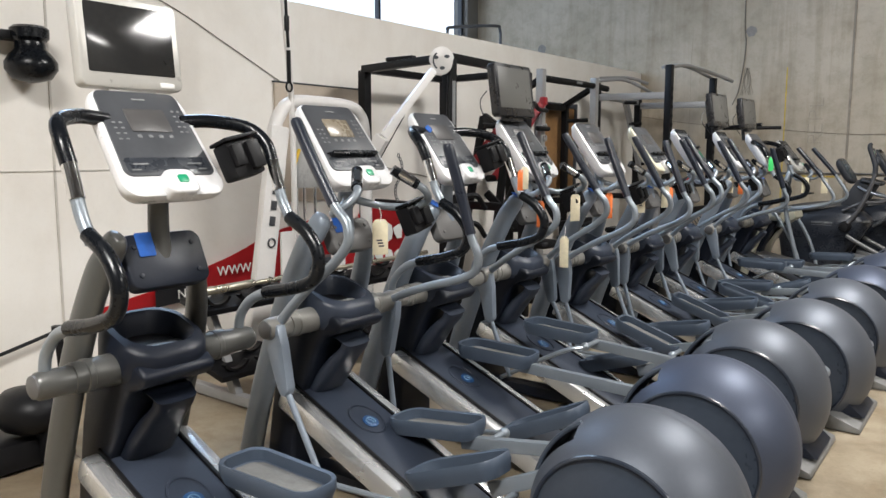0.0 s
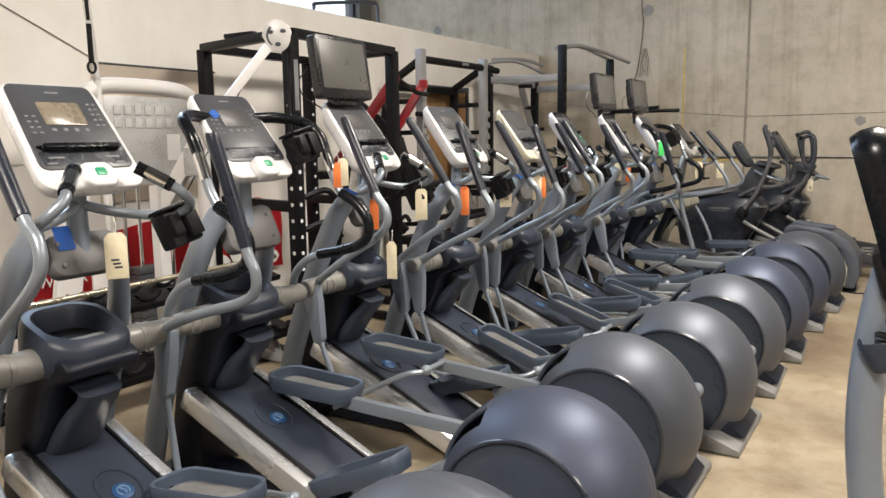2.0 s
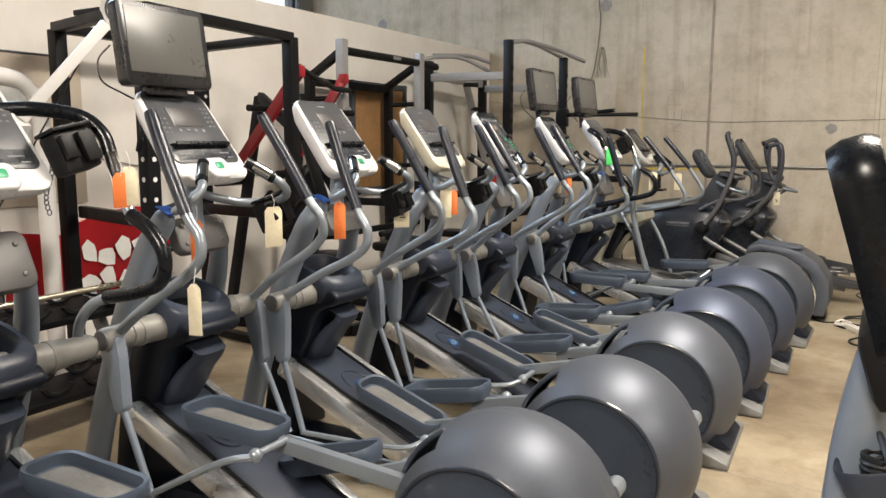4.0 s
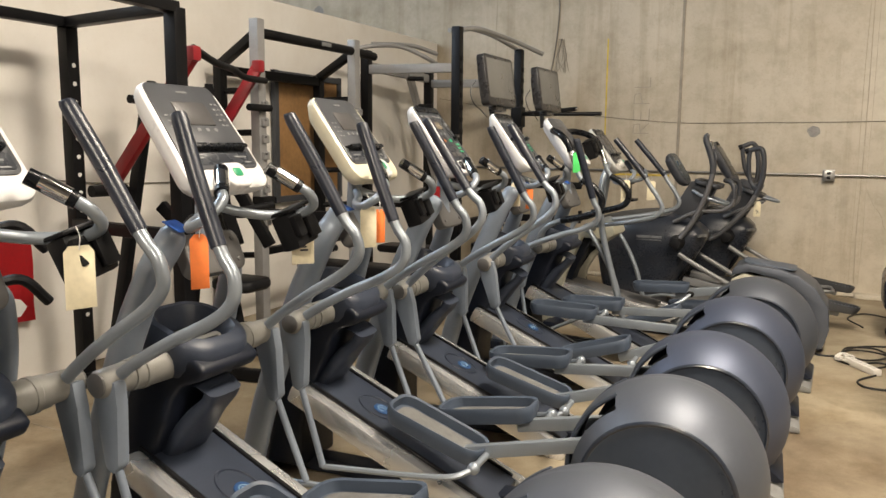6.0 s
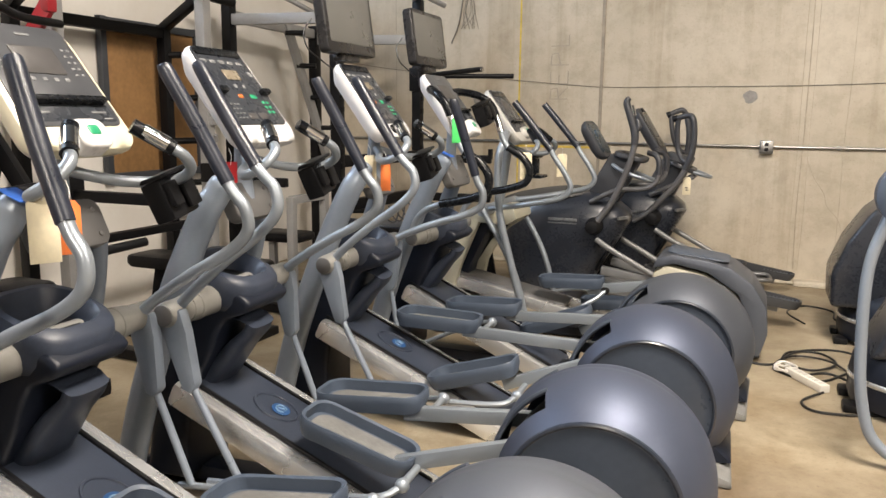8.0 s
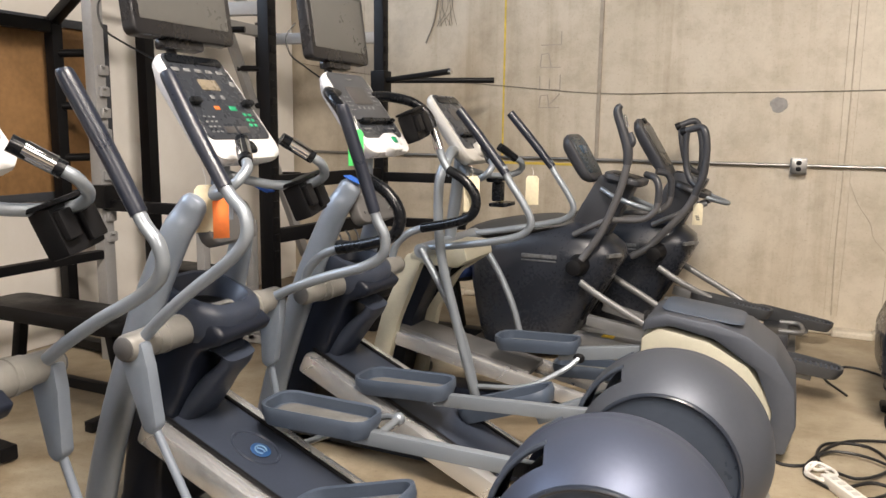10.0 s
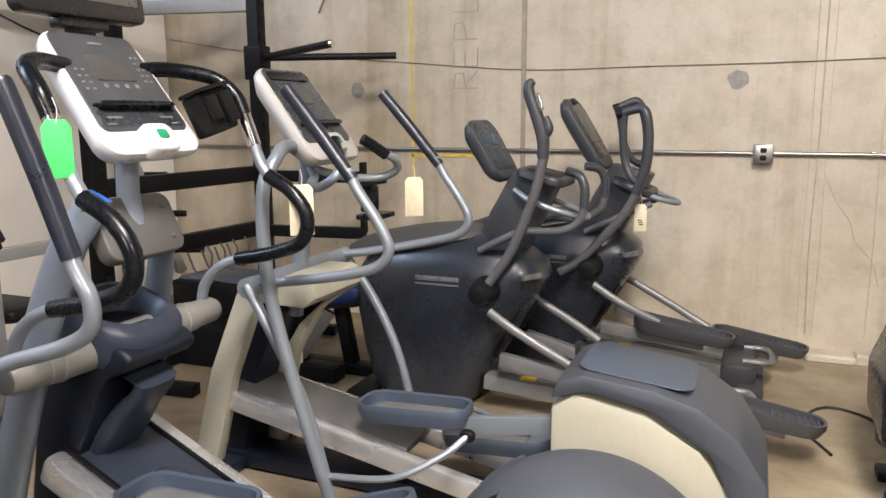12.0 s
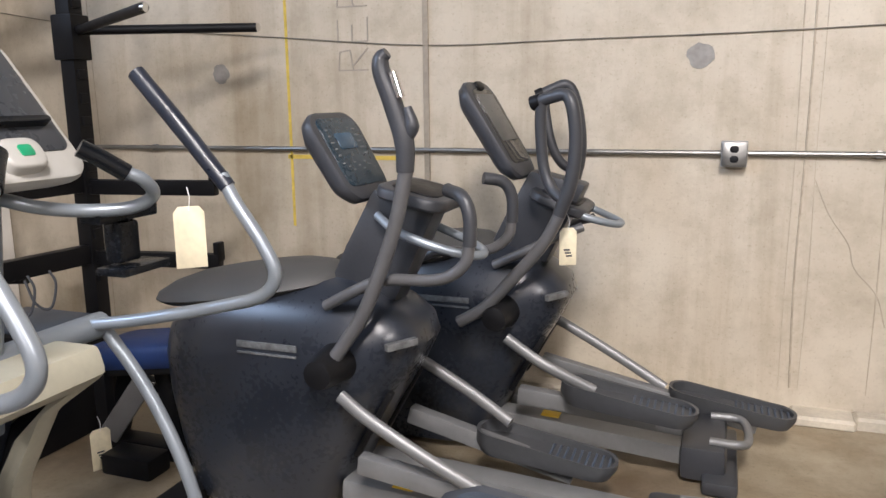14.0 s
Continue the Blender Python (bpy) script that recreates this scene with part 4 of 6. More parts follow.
MAN, ORG = "pale manila price tag hanging from a string", "bright orange paper tag hanging on the frame"
for (x, y, z, w, h, mtl, words, yaw, prn) in (
        (-1.71, 2.04, 1.13, 0.062, 0.135, M_TAG, MAN, -30, True), (-1.71, 3.05, 1.30, 0.05, 0.10, M_TAG_O, ORG, -5, False), (-1.705, 3.075, 1.315, 0.05, 0.11, M_TAG, MAN, -20, False),
        (-1.80, 3.40, 1.13, 0.04, 0.14, M_TAG_O, ORG, -50, False), (-1.78, 3.75, 1.15, 0.07, 0.15, M_TAG, MAN, -20, False), (-1.734, 4.087, 1.145, 0.05, 0.15, M_TAG_O, ORG, -30, False),
        (-1.735, 4.548, 1.16, 0.075, 0.16, M_TAG, MAN, -35, True), (-1.705, 4.90, 1.165, 0.065, 0.15, M_TAG, MAN, -30, False), (-1.70, 4.965, 1.15, 0.05, 0.125, M_TAG_O, ORG, -30, False),
        (-1.886, 5.79, 1.19, 0.07, 0.12, M_TAG_R, "small red tag tied to the upright", -30, False), (-1.80, 6.62, 1.18, 0.065, 0.14, M_TAG, MAN, -30, False), (-1.70, 6.57, 1.155, 0.045, 0.12, M_TAG_O, ORG, -40, False),
        (-1.618, 7.175, 1.345, 0.06, 0.125, M_TAG_G, "bright green tag hanging from the handlebar", -30, False), (-1.475, 7.885, 1.15, 0.072, 0.15, M_TAG, MAN, -48, False), (-1.45, 8.63, 1.115, 0.072, 0.15, M_TAG, MAN, -50, False),
        (-0.76, 9.80, 0.91, 0.062, 0.135, M_TAG, "manila tag with red and black writing on the handle", -65, True), (-1.503, 3.114, 0.988, 0.042, 0.15, M_TAG, MAN, -75, False)):
    tag((x, y, z), w, h, mtl, words, yaw, 0, prn)
for k, dy, dz in ((0, 0.0, 0.0), (1, 0.0, 0.0), (2, -0.155, 0.008), (3, -0.155, 0.008), (4, -0.155, 0.008), (5, -0.155, 0.008), (7, 0.155, 0.008), (8, -0.155, 0.008)):
    t = tagged(part("masking_tape", slab(bmesh.new(), rrect(0.075, 0.055, 0.006), 0, 0.0015, 0.0005), M_TAPE), "strip of blue masking tape on the frame", "tape", "blue tape strips")
    t.matrix_world = T[k].matrix_world @ (pose(-0.072, dy, 1.146 + dz, 0, 22, 0) if dy else pose(-0.0955, -0.06, 1.1095, 0, 66, 0))
t = tagged(part("tape_flag", slab(bmesh.new(), rrect(0.04, 0.035, 0.008), 0.009, 0.014, 0.002, CON_M @ Matrix.Translation((-0.09, 0.09, 0)) @ Matrix.Rotation(0.5, 4, "Z")), M_TAPE), "scrap of blue tape stuck on a console", "tape")
t.matrix_world = T[2].matrix_world.copy()

# ---- older beige-sided trainer ----
old = thing("elliptical_trainer", (-1.60, 8.32, 0), "older elliptical trainer with beige housing and silver tube arms", "elliptical trainer")
old["twin"] = 0
OC = Matrix.Translation((0, 0, -0.055))
con = part("console", placed(shell_mesh(), OC), M_TVS, old, "silver grey console shell")
part("overlay", placed(face_mesh(), OC), M_FACE2, con, "grey printed overlay")
part("brow", placed(flat_on(CON_M, 0.0, 0.155, 0.24, 0.035, 0.007, 0.012, 0.012), OC), M_GLOSS, con)
part("display", placed(flat_on(CON_M, 0.0, 0.07, 0.125, 0.07, 0.007, 0.0105, 0.006), OC), M_LCD, con)
part("book_rest", placed(flat_on(CON_M, 0.0, -0.055, 0.25, 0.014, 0.0, 0.03, 0.006), OC), M_GLOSS, con)
pad = part("stop_pad", placed(slab(bmesh.new(), [(x, y - 0.14) for x, y in rrect(0.10, 0.075, 0.028, 5)], -0.01, 0.034, 0.008, CON_M), OC), M_TVS, con)
part("stop_key", placed(flat_on(CON_M, 0.004, -0.138, 0.034, 0.028, 0.032, 0.0365, 0.007), OC), M_GREEN, pad, "green stop key")
part("neck", tube(bmesh.new(), [(-0.20, 0, 0.62), (-0.15, 0, 0.95), (-0.12, 0, 1.2), (-0.12, 0, 1.33)], 0.03, 12), M_TUBE, old)
for s in (-1, 1):
    hb = part("pulse_bar", tube(bmesh.new(), [(-0.122, 0.0, 1.17), (-0.06, 0.06 * s, 1.14), (-0.02, 0.15 * s, 1.12), (0.055, 0.225 * s, 1.12), (0.115, 0.235 * s, 1.15), (0.125, 0.195 * s, 1.19), (0.10, 0.165 * s, 1.21)], 0.0155, 10), M_TUBE, old)
    part("pulse_grip", tube(bmesh.new(), [(0.105, 0.17 * s, 1.205), (0.07, 0.13 * s, 1.242), (0.045, 0.10 * s, 1.265)], 0.0205, 12), M_GLOSS, hb)
    y = 0.34 * s
    arm = part("moving_arm", tube(bmesh.new(), [(-0.17, y * 0.82, 0.80), (0.0, y * 0.9, 0.825), (0.20, y, 0.865), (0.32, y, 0.90), (0.362, y, 0.955), (0.33, y, 1.03), (0.26, y, 1.13), (0.23, y, 1.19)], 0.0165, 12), M_TUBE, old, "bent silver moving arm")
    part("grip", tube(bmesh.new(), [(0.245, y, 1.16), (0.12, y * 0.98, 1.31), (0.015, y * 0.96, 1.43)], [0.020, 0.022, 0.021], 12), M_GRIP, arm, "dark rubber grip")
    part("arm_lever", tube(bmesh.new(), [(-0.17, y * 0.95, 0.80), (-0.05, y, 0.62), (0.05, y, 0.42), (0.12, y, 0.18)], 0.018, 10), M_TUBE, old)
part("arch_tube", tube(bmesh.new(), [(0.15, -0.34, 0.05), (0.04, -0.36, 0.45), (-0.05, -0.365, 0.80), (-0.065, -0.36, 1.10), (-0.045, -0.31, 1.215), (-0.07, -0.20, 1.25), (-0.10, -0.05, 1.21)], 0.022, 14), M_TUBE, old, "arched silver side tube")
part("housing_side", prism(bmesh.new(), [(-0.56, 0.03), (-0.50, 0.30), (-0.36, 0.62), (-0.22, 0.78), (-0.03, 0.78), (0.0, 0.73), (-0.16, 0.62), (-0.28, 0.42), (-0.36, 0.03)], 0.10, 0.17, 0.02), M_BEIGE, old, "beige housing side panel")
part("black_stripe", prism(bmesh.new(), [(-0.44, 0.10), (-0.39, 0.33), (-0.25, 0.55), (-0.13, 0.66), (-0.155, 0.67), (-0.28, 0.57), (-0.42, 0.35), (-0.47, 0.10)], 0.0965, 0.10), M_BLACK, old)
part("front_leg", prism(bmesh.new(), [(-0.58, 0.03), (-0.47, 0.42), (-0.33, 0.74), (-0.23, 0.74), (-0.37, 0.40), (-0.47, 0.03)], -0.17, -0.11, 0.018), M_BEIGE, old, "beige front leg")
part("housing_top", prism(bmesh.new(), [(-0.36, 0.70), (-0.24, 0.80), (-0.02, 0.80), (0.0, 0.73), (-0.06, 0.69)], -0.17, 0.17, 0.02), M_BEIGE, old, "beige housing top")
part("housing_core", prism(bmesh.new(), [(-0.50, 0.05), (-0.44, 0.40), (-0.32, 0.69), (-0.20, 0.69), (-0.34, 0.40), (-0.42, 0.05)], -0.06, 0.098, 0.01), M_SHROUD, old)
part("axle", rod(bmesh.new(), (-0.17, -0.33, 0.79), (-0.17, 0.33, 0.79), 0.034), M_TUBE, old)
part("ramp", beam(beam(bmesh.new(), (-0.40, -0.13, 0.305), (0.72, -0.13, 0.09), 0.05, 0.07, 0.01), (-0.40, 0.13, 0.305), (0.72, 0.13, 0.09), 0.05, 0.07, 0.01), M_ALU, old, "bright ramp rails")
part("ramp_cover", beam(bmesh.new(), (-0.42, 0, 0.345), (0.30, 0, 0.205), 0.22, 0.03, 0.006), M_PLATE, old, "grey ramp cover")
part("base", box(box(bmesh.new(), (0.45, 0, 0.04), (1.95, 0.16, 0.06), 0.01), (-0.45, 0, 0.03), (0.10, 0.62, 0.05), 0.015), M_SHROUD, old)
part("rear_side", prism(bmesh.new(), [(0.82, 0.06), (0.82, 0.47), (0.89, 0.525), (1.10, 0.485), (1.26, 0.40), (1.36, 0.26), (1.38, 0.06)], -0.185, 0.185, 0.02), M_BEIGE, old, "beige rear housing sides")
part("rear_cowl", prism(bmesh.new(), [(0.82, 0.50), (0.84, 0.562), (0.92, 0.59), (1.12, 0.568), (1.25, 0.532), (1.36, 0.455), (1.44, 0.33), (1.455, 0.18), (1.42, 0.05), (1.34, 0.05), (1.36, 0.22), (1.29, 0.39), (1.12, 0.50), (0.94, 0.535)], -0.195, 0.195, 0.016), M_DRUM, old, "metallic grey rear cowl")
part("cowl_panel", slab(bmesh.new(), rrect(0.34, 0.30, 0.05), 0, 0.004, 0.002, Matrix.Translation((1.06, 0, 0.576)) @ Matrix.Rotation(radians(6.5), 4, "Y")), M_PEDAL, old, "matt grey top panel")
for s, px_, pz in ((-1, 0.34, 0.335), (1, 0.56, 0.17)):
    p = part("pedal", tray_mesh(0.40, 0.17, 0.06), M_PEDAL, old, "dark grey pedal tray")
    p.matrix_basis = pose(px_, 0.115 * s, pz, 0, -3, 0)
    part("tread", pad_mesh(0.33, 0.12), M_PAD, p)
    part("pedal_arm", beam(bmesh.new(), (px_ + 0.10, 0.11 * s, pz - 0.01), (0.84, 0.11 * s, 0.39), 0.034, 0.06, 0.006), M_TUBE, old)
    part("link_rod", tube(bmesh.new(), [(0.12, 0.34 * s, 0.19), (0.35, 0.33 * s, 0.22), (px_ + 0.16, 0.27 * s, pz - 0.04), (px_ + 0.22, 0.21 * s, pz + 0.01)], 0.012, 8), M_TUBE, old)
    part("rod_end", slab(bmesh.new(), rrect(0.05, 0.04, 0.018), -0.014, 0.014, 0.006, Matrix.Translation((px_ + 0.22, 0.205 * s, pz + 0.01)) @ Matrix.Rotation(math.pi / 2, 4, "X")), M_BLACK, old)
bm = bmesh.new()
box(bm, (-0.02, 0.27, 1.10), (0.06, 0.20, 0.035), 0.008)
box(bm, (-0.02, 0.27, 1.03), (0.05, 0.07, 0.10), 0.01)
box(bm, (0.0, 0.28, 0.965), (0.09, 0.16, 0.02), 0.006)
part("holder_pouch", bm, M_GLOSS, old, "black accessory bracket")

# ---- charcoal front-drive trainers by the wall ----


M_CHAR = mat("charcoal_plastic", (0.038, 0.040, 0.046), 0.4, var=0.2, scale=5, bump=0.04, grain=120)
M_FOOT = mat("grey_foot_plate", (0.05, 0.052, 0.056), 0.36, var=0.2, scale=7, bump=0.05)
M_BADGE = mat("worn_silver_print", (0.16, 0.165, 0.17), 0.45, 0.3, var=0.4, scale=30)
M_CAP = mat("matt_black_cap", (0.055, 0.054, 0.052), 0.62, var=0.2, scale=5, bump=0.05, grain=120)
M_PANELB = mat("blue_black_overlay", (0.012, 0.028, 0.045), 0.3, var=0.2, scale=6)


def front_drive(x, y, big, label):
    th = thing("elliptical_trainer", (x, y, 0), label, "elliptical trainer", "charcoal front-drive trainers")
    rings = []
    for z, x0, x1, hy in ((0.04, -0.46, 0.05, 0.19), (0.10, -0.49, 0.08, 0.205), (0.25, -0.53, 0.15, 0.22), (0.42, -0.56, 0.245, 0.235), (0.54, -0.57, 0.32, 0.235), (0.63, -0.55, 0.365, 0.23), (0.69, -0.51, 0.35, 0.215), (0.74, -0.46, 0.29, 0.19), (0.78, -0.40, 0.22, 0.155), (0.81, -0.33, 0.14, 0.11), (0.825, -0.25, 0.03, 0.05)):
        cx, hx = (x0 + x1) / 2, (x1 - x0) / 2
        ring = []
        for k in range(40):
            a = 2 * math.pi * k / 40
            c_, s_ = math.cos(a), math.sin(a)
            ring.append((cx + hx * math.copysign(abs(c_) ** 0.62, c_), hy * math.copysign(abs(s_) ** 0.62, s_), z))
        rings.append(ring)
    part("body", loft(bmesh.new(), rings), M_OCT, th, "charcoal plastic drive housing")
    rings2 = [[(cx + hx * math.cos(2 * math.pi * k / 36), hy * math.sin(2 * math.pi * k / 36), z + 0.055 * math.cos(2 * math.pi * k / 36) * hx / 0.36) for k in range(36)] for z, cx, hx, hy in ((0.735, -0.28, 0.33, 0.20), (0.755, -0.28, 0.365, 0.225), (0.775, -0.28, 0.355, 0.215), (0.805, -0.27, 0.30, 0.175), (0.825, -0.26, 0.22, 0.12), (0.835, -0.25, 0.10, 0.05))]
    part("top_cap", loft(bmesh.new(), rings2), M_CAP, th, "matt black top cap")
    part("hub", tube(bmesh.new(), [(0.14, -0.34, 0.595), (0.14, -0.335, 0.595), (0.14, -0.29, 0.595), (0.14, -0.2, 0.595), (0.14, 0.2, 0.595), (0.14, 0.29, 0.595), (0.14, 0.335, 0.595), (0.14, 0.34, 0.595)], [0.02, 0.042, 0.052, 0.064, 0.064, 0.052, 0.042, 0.02], 24, smooth=False), M_BLACK, th, "black arm hub")
    yaw = Matrix.Rotation(radians(-4), 4, "Z")
    part("badge", box(box(bmesh.new(), (-0.09, -0.232, 0.628), (0.21, 0.006, 0.022), 0.002), (-0.09, -0.234, 0.602), (0.21, 0.006, 0.008), 0.002), M_BADGE, th, "worn silver badge strip")
    part("badge", box(bmesh.new(), (0.33, -0.165, 0.655), (0.02, 0.11, 0.022), 0.003, Matrix.Rotation(radians(-30), 4, "Z")), M_BADGE, th)
    for sy in (-0.12, 0.12):
        part("rear_slot", box(bmesh.new(), (0.212, sy, 0.37), (0.02, 0.03, 0.26), 0.008, Matrix.Rotation(radians(29), 4, "Y")), M_BLACK, th)
    part("neck", prism(bmesh.new(), [(0.02, 0.76), (0.24, 0.70), (0.31, 0.84), (0.41, 1.05), (0.20, 1.10), (0.10, 0.92)], -0.06, 0.06, 0.02), M_CHAR, th, "slanted console mast")
    cm = Matrix.Translation((0.095, 0, 1.19)) @ yaw @ Matrix.Rotation(radians(-32), 4, "Y") @ Matrix(((0, 0, 1, 0), (1, 0, 0, 0), (0, 1, 0, 0), (0, 0, 0, 1)))
    h = 0.42 if big else 0.31
    if big:
        cm = Matrix.Translation((0.065, 0, 1.245)) @ yaw @ Matrix.Rotation(radians(-32), 4, "Y") @ Matrix(((0, 0, 1, 0), (1, 0, 0, 0), (0, 1, 0, 0), (0, 0, 0, 1)))
    bm = bmesh.new()
    o = rrect(0.27, h, 0.07, 6)
    loft(bm, [[(px_ * k * (1 + 0.14 * py / h), py * k, z) for px_, py in o] for z, k in ((-0.065, 0.5), (-0.052, 0.78), (-0.028, 0.95), (0.0, 1.0), (0.012, 0.97), (0.016, 0.9))])
    con = part("console", placed(bm, cm), M_CHAR, th, "rounded dark console head")
    part("screen_panel", slab(bmesh.new(), [(px_, py + 0.01) for px_, py in rrect(0.222 if not big else 0.20, h * 0.76, 0.03)], 0.012, 0.0195, 0.002, cm), M_SCREEN if big else M_PANELB, con, "dark console panel")
    part("display", flat_on(cm, 0.0, 0.045, 0.10 if not big else 0.17, 0.055 if not big else 0.20, 0.017, 0.0215, 0.004), M_SCREEN2 if big else mat("blue_grey_display", (0.035, 0.075, 0.125), 0.25, var=0.2), con)
    if not big:
        bm = bmesh.new()
        for k in range(9):
            join(bm, flat_on(cm, -0.08 + 0.02 * k, -0.03 - 0.012 * (k % 3), 0.012, 0.004, 0.018, 0.0212, 0.001))
        for k in range(5):
            join(bm, flat_on(cm, 0.075, 0.085 - 0.022 * k, 0.02, 0.005, 0.018, 0.0212, 0.001))
            join(bm, flat_on(cm, -0.08, 0.085 - 0.022 * k, 0.014, 0.005, 0.018, 0.0212, 0.001))
        part("printed_keys", bm, M_KEY, con)["kind"] = "stuff"
    else:
        part("top_button", slab(bmesh.new(), [(px_, py + h * 0.44) for px_, py in rrect(0.07, 0.035, 0.016)], 0.0, 0.026, 0.005, cm), M_BLACK, con)
    SH = (0.315, 0, 0.99) if big else (0.345, 0, 1.085)
    shelf = part("shelf", slab(bmesh.new(), rrect(0.22, 0.30, 0.06), -0.025, 0.012, 0.008, Matrix.Translation(SH) @ Matrix.Rotation(radians(21 if big else 13), 4, "Y")), M_CHAR, th, "dark reading shelf")
    part("shelf_pad", slab(bmesh.new(), rrect(0.15, 0.22, 0.04), 0.011, 0.016, 0.002, Matrix.Translation(SH) @ Matrix.Rotation(radians(21 if big else 13), 4, "Y")), M_BLACK, shelf)
    for s in (-1, 1):
        if big:
            part("fixed_bar", tube(bmesh.new(), [(0.10, 0.19 * s, 0.76), (0.22, 0.20 * s, 0.82), (0.32, 0.17 * s, 0.87), (0.41, 0.12 * s, 0.905)], 0.017, 12), M_OCTG, th, "short grey fixed bar")
            continue
        bar = part("fixed_bar", tube(bmesh.new(), [(0.10, 0.19 * s, 0.76), (0.22, 0.215 * s, 0.825), (0.31, 0.22 * s, 0.86), (0.47, 0.22 * s, 0.872), (0.545, 0.22 * s, 0.92), (0.56, 0.22 * s, 0.99)], 0.017, 12), M_OCTG, th, "bent grey fixed bar")
        part("bar_grip", tube(bmesh.new(), [(0.56, 0.22 * s, 0.97), (0.56, 0.218 * s, 1.05), (0.535, 0.205 * s, 1.10), (0.48, 0.17 * s, 1.115)], 0.0195, 12), M_CHAR, bar, "dark rubber sleeve")
    part("front_loop", tube(bmesh.new(), [(0.22, -0.07, 1.02), (0.30, -0.11, 0.98), (0.43, -0.10, 0.935), (0.51, -0.05, 0.91), (0.53, 0.0, 0.905), (0.51, 0.05, 0.91), (0.43, 0.10, 0.935), (0.30, 0.11, 0.98), (0.22, 0.07, 1.02)], 0.014, 10), M_TUBE, th, "pale grey loop bar")
    for s in (-1, 1):
        yy = (0.30 if big else 0.265) * s
        if not big and s > 0:
            arm = None
        elif not big:
            arm = part("moving_arm", tube(bmesh.new(), [(0.14, yy - 0.015, 0.595), (0.20, yy, 0.68), (0.27, yy, 0.79), (0.355, yy, 1.0), (0.395, yy, 1.16), (0.40, yy, 1.21)], 0.0205, 12), M_OCTG, th, "curved grey moving arm")
            part("grip", tube(bmesh.new(), [(0.396, yy, 1.17), (0.395, yy, 1.25), (0.365, yy, 1.35), (0.335, yy, 1.43), (0.335, yy, 1.465), (0.352, yy, 1.48)], [0.024, 0.027, 0.027, 0.025, 0.022, 0.015], 12), M_CHAR, arm, "dark rubber grip")
            part("thumb_rest", tube(bmesh.new(), [(0.40, yy, 1.25), (0.418, yy, 1.29), (0.405, yy, 1.34)], [0.012, 0.02, 0.012], 10), M_CHAR, arm, "rubber thumb rest")
            part("pulse_plate", tube(bmesh.new(), [(0.370, yy - 0.012, 1.43), (0.392, yy - 0.012, 1.365)], 0.012, 10, smooth=False), M_CHROME, arm, "chrome contact strip")
        else:
            arm = part("moving_arm", tube(bmesh.new(), [(0.0, yy, 0.565), (0.10, yy, 0.63), (0.20, yy, 0.74), (0.30, yy, 0.86), (0.365, yy, 0.98), (0.40, yy, 1.10), (0.41, yy, 1.17)], 0.0215, 12), M_OCTG, th, "curved grey moving arm")
            part("grip", tube(bmesh.new(), [(0.36, yy, 0.97), (0.40, yy, 1.09), (0.412, yy, 1.22), (0.40, yy, 1.33), (0.375, yy - 0.01 * s, 1.37), (0.33, yy - 0.02 * s, 1.365), (0.28, yy - 0.03 * s, 1.35)], [0.023, 0.024, 0.022, 0.023, 0.022, 0.021, 0.021], 12), M_CHAR, arm, "dark rubber grip")
            part("grip_cap", rod(bmesh.new(), (0.285, yy - 0.029 * s, 1.352), (0.255, yy - 0.035 * s, 1.343), 0.025, 14), M_BLACK, arm, "round black end cap")
            part("inner_grip", tube(bmesh.new(), [(0.29, yy - 0.028 * s, 1.352), (0.285, yy - 0.035 * s, 1.27), (0.295, yy - 0.04 * s, 1.14), (0.325, yy - 0.03 * s, 1.06), (0.375, yy, 1.02)], 0.0195, 12), M_CHAR, arm, "dark rubber inner grip")
        if big and s > 0:
            arm.matrix_basis = Matrix.Translation((0, 0, 0.57)) @ Matrix.Rotation(radians(-8), 4, "Y") @ Matrix.Translation((0, 0, -0.57))
        fx, fz = {(False, -1): (1.27, 0.175), (False, 1): (0.68, 0.185), (True, -1): (0.60, 0.285), (True, 1): (0.95, 0.145)}[(big, s)]
        ex = min(0.70, fx - 0.12)
        ez = 0.49 - 0.54 * (ex - 0.18)
        part("drive_link", tube(bmesh.new(), [(0.16, 0.235 * s, 0.50), (0.27, 0.25 * s, 0.437), (0.18 + 0.6 * (ex - 0.18), 0.245 * s, 0.49 - 0.55 * 0.6 * (ex - 0.18)), (ex, 0.215 * s, ez)], 0.021, 12, ry=0.017), M_RAILG, th, "grey metal drive link")
        part("foot_bar", beam(bmesh.new(), (0.20, 0.20 * s, 0.28), (fx + 0.10, 0.20 * s, fz - 0.045), 0.05, 0.06, 0.008), M_RAILG, th, "grey foot bar")
        bm = bmesh.new()
        o = [(px_, py) for px_, py in rrect(0.48, 0.15, 0.07, 7)]
        loft(bm, [[(px_ * 0.92, py * 0.85, -0.035) for px_, py in o], [(px_, py, 0.0) for px_, py in o], [(px_, py, 0.022 + 0.02 * (px_ < 0)) for px_, py in o], [(px_ * 0.95, py * 0.9, 0.02 + 0.02 * (px_ < 0)) for px_, py in o], [(px_ * 0.94, py * 0.88, 0.002) for px_, py in o]])
        p = part("pedal", bm, M_FOOT, th, "long grey foot plate")
        p.matrix_basis = pose(fx, 0.215 * s, fz + 0.015, 0, 6, 0)
        bm = bmesh.new()
        for q in range(9):
            box(bm, (0.02 + 0.024 * q, 0, 0.006), (0.008, 0.11, 0.010), 0.002, seg=1)
        part("tread_ribs", bm, M_PEDAL, p)
    re_ = 0.84 if big else 1.08
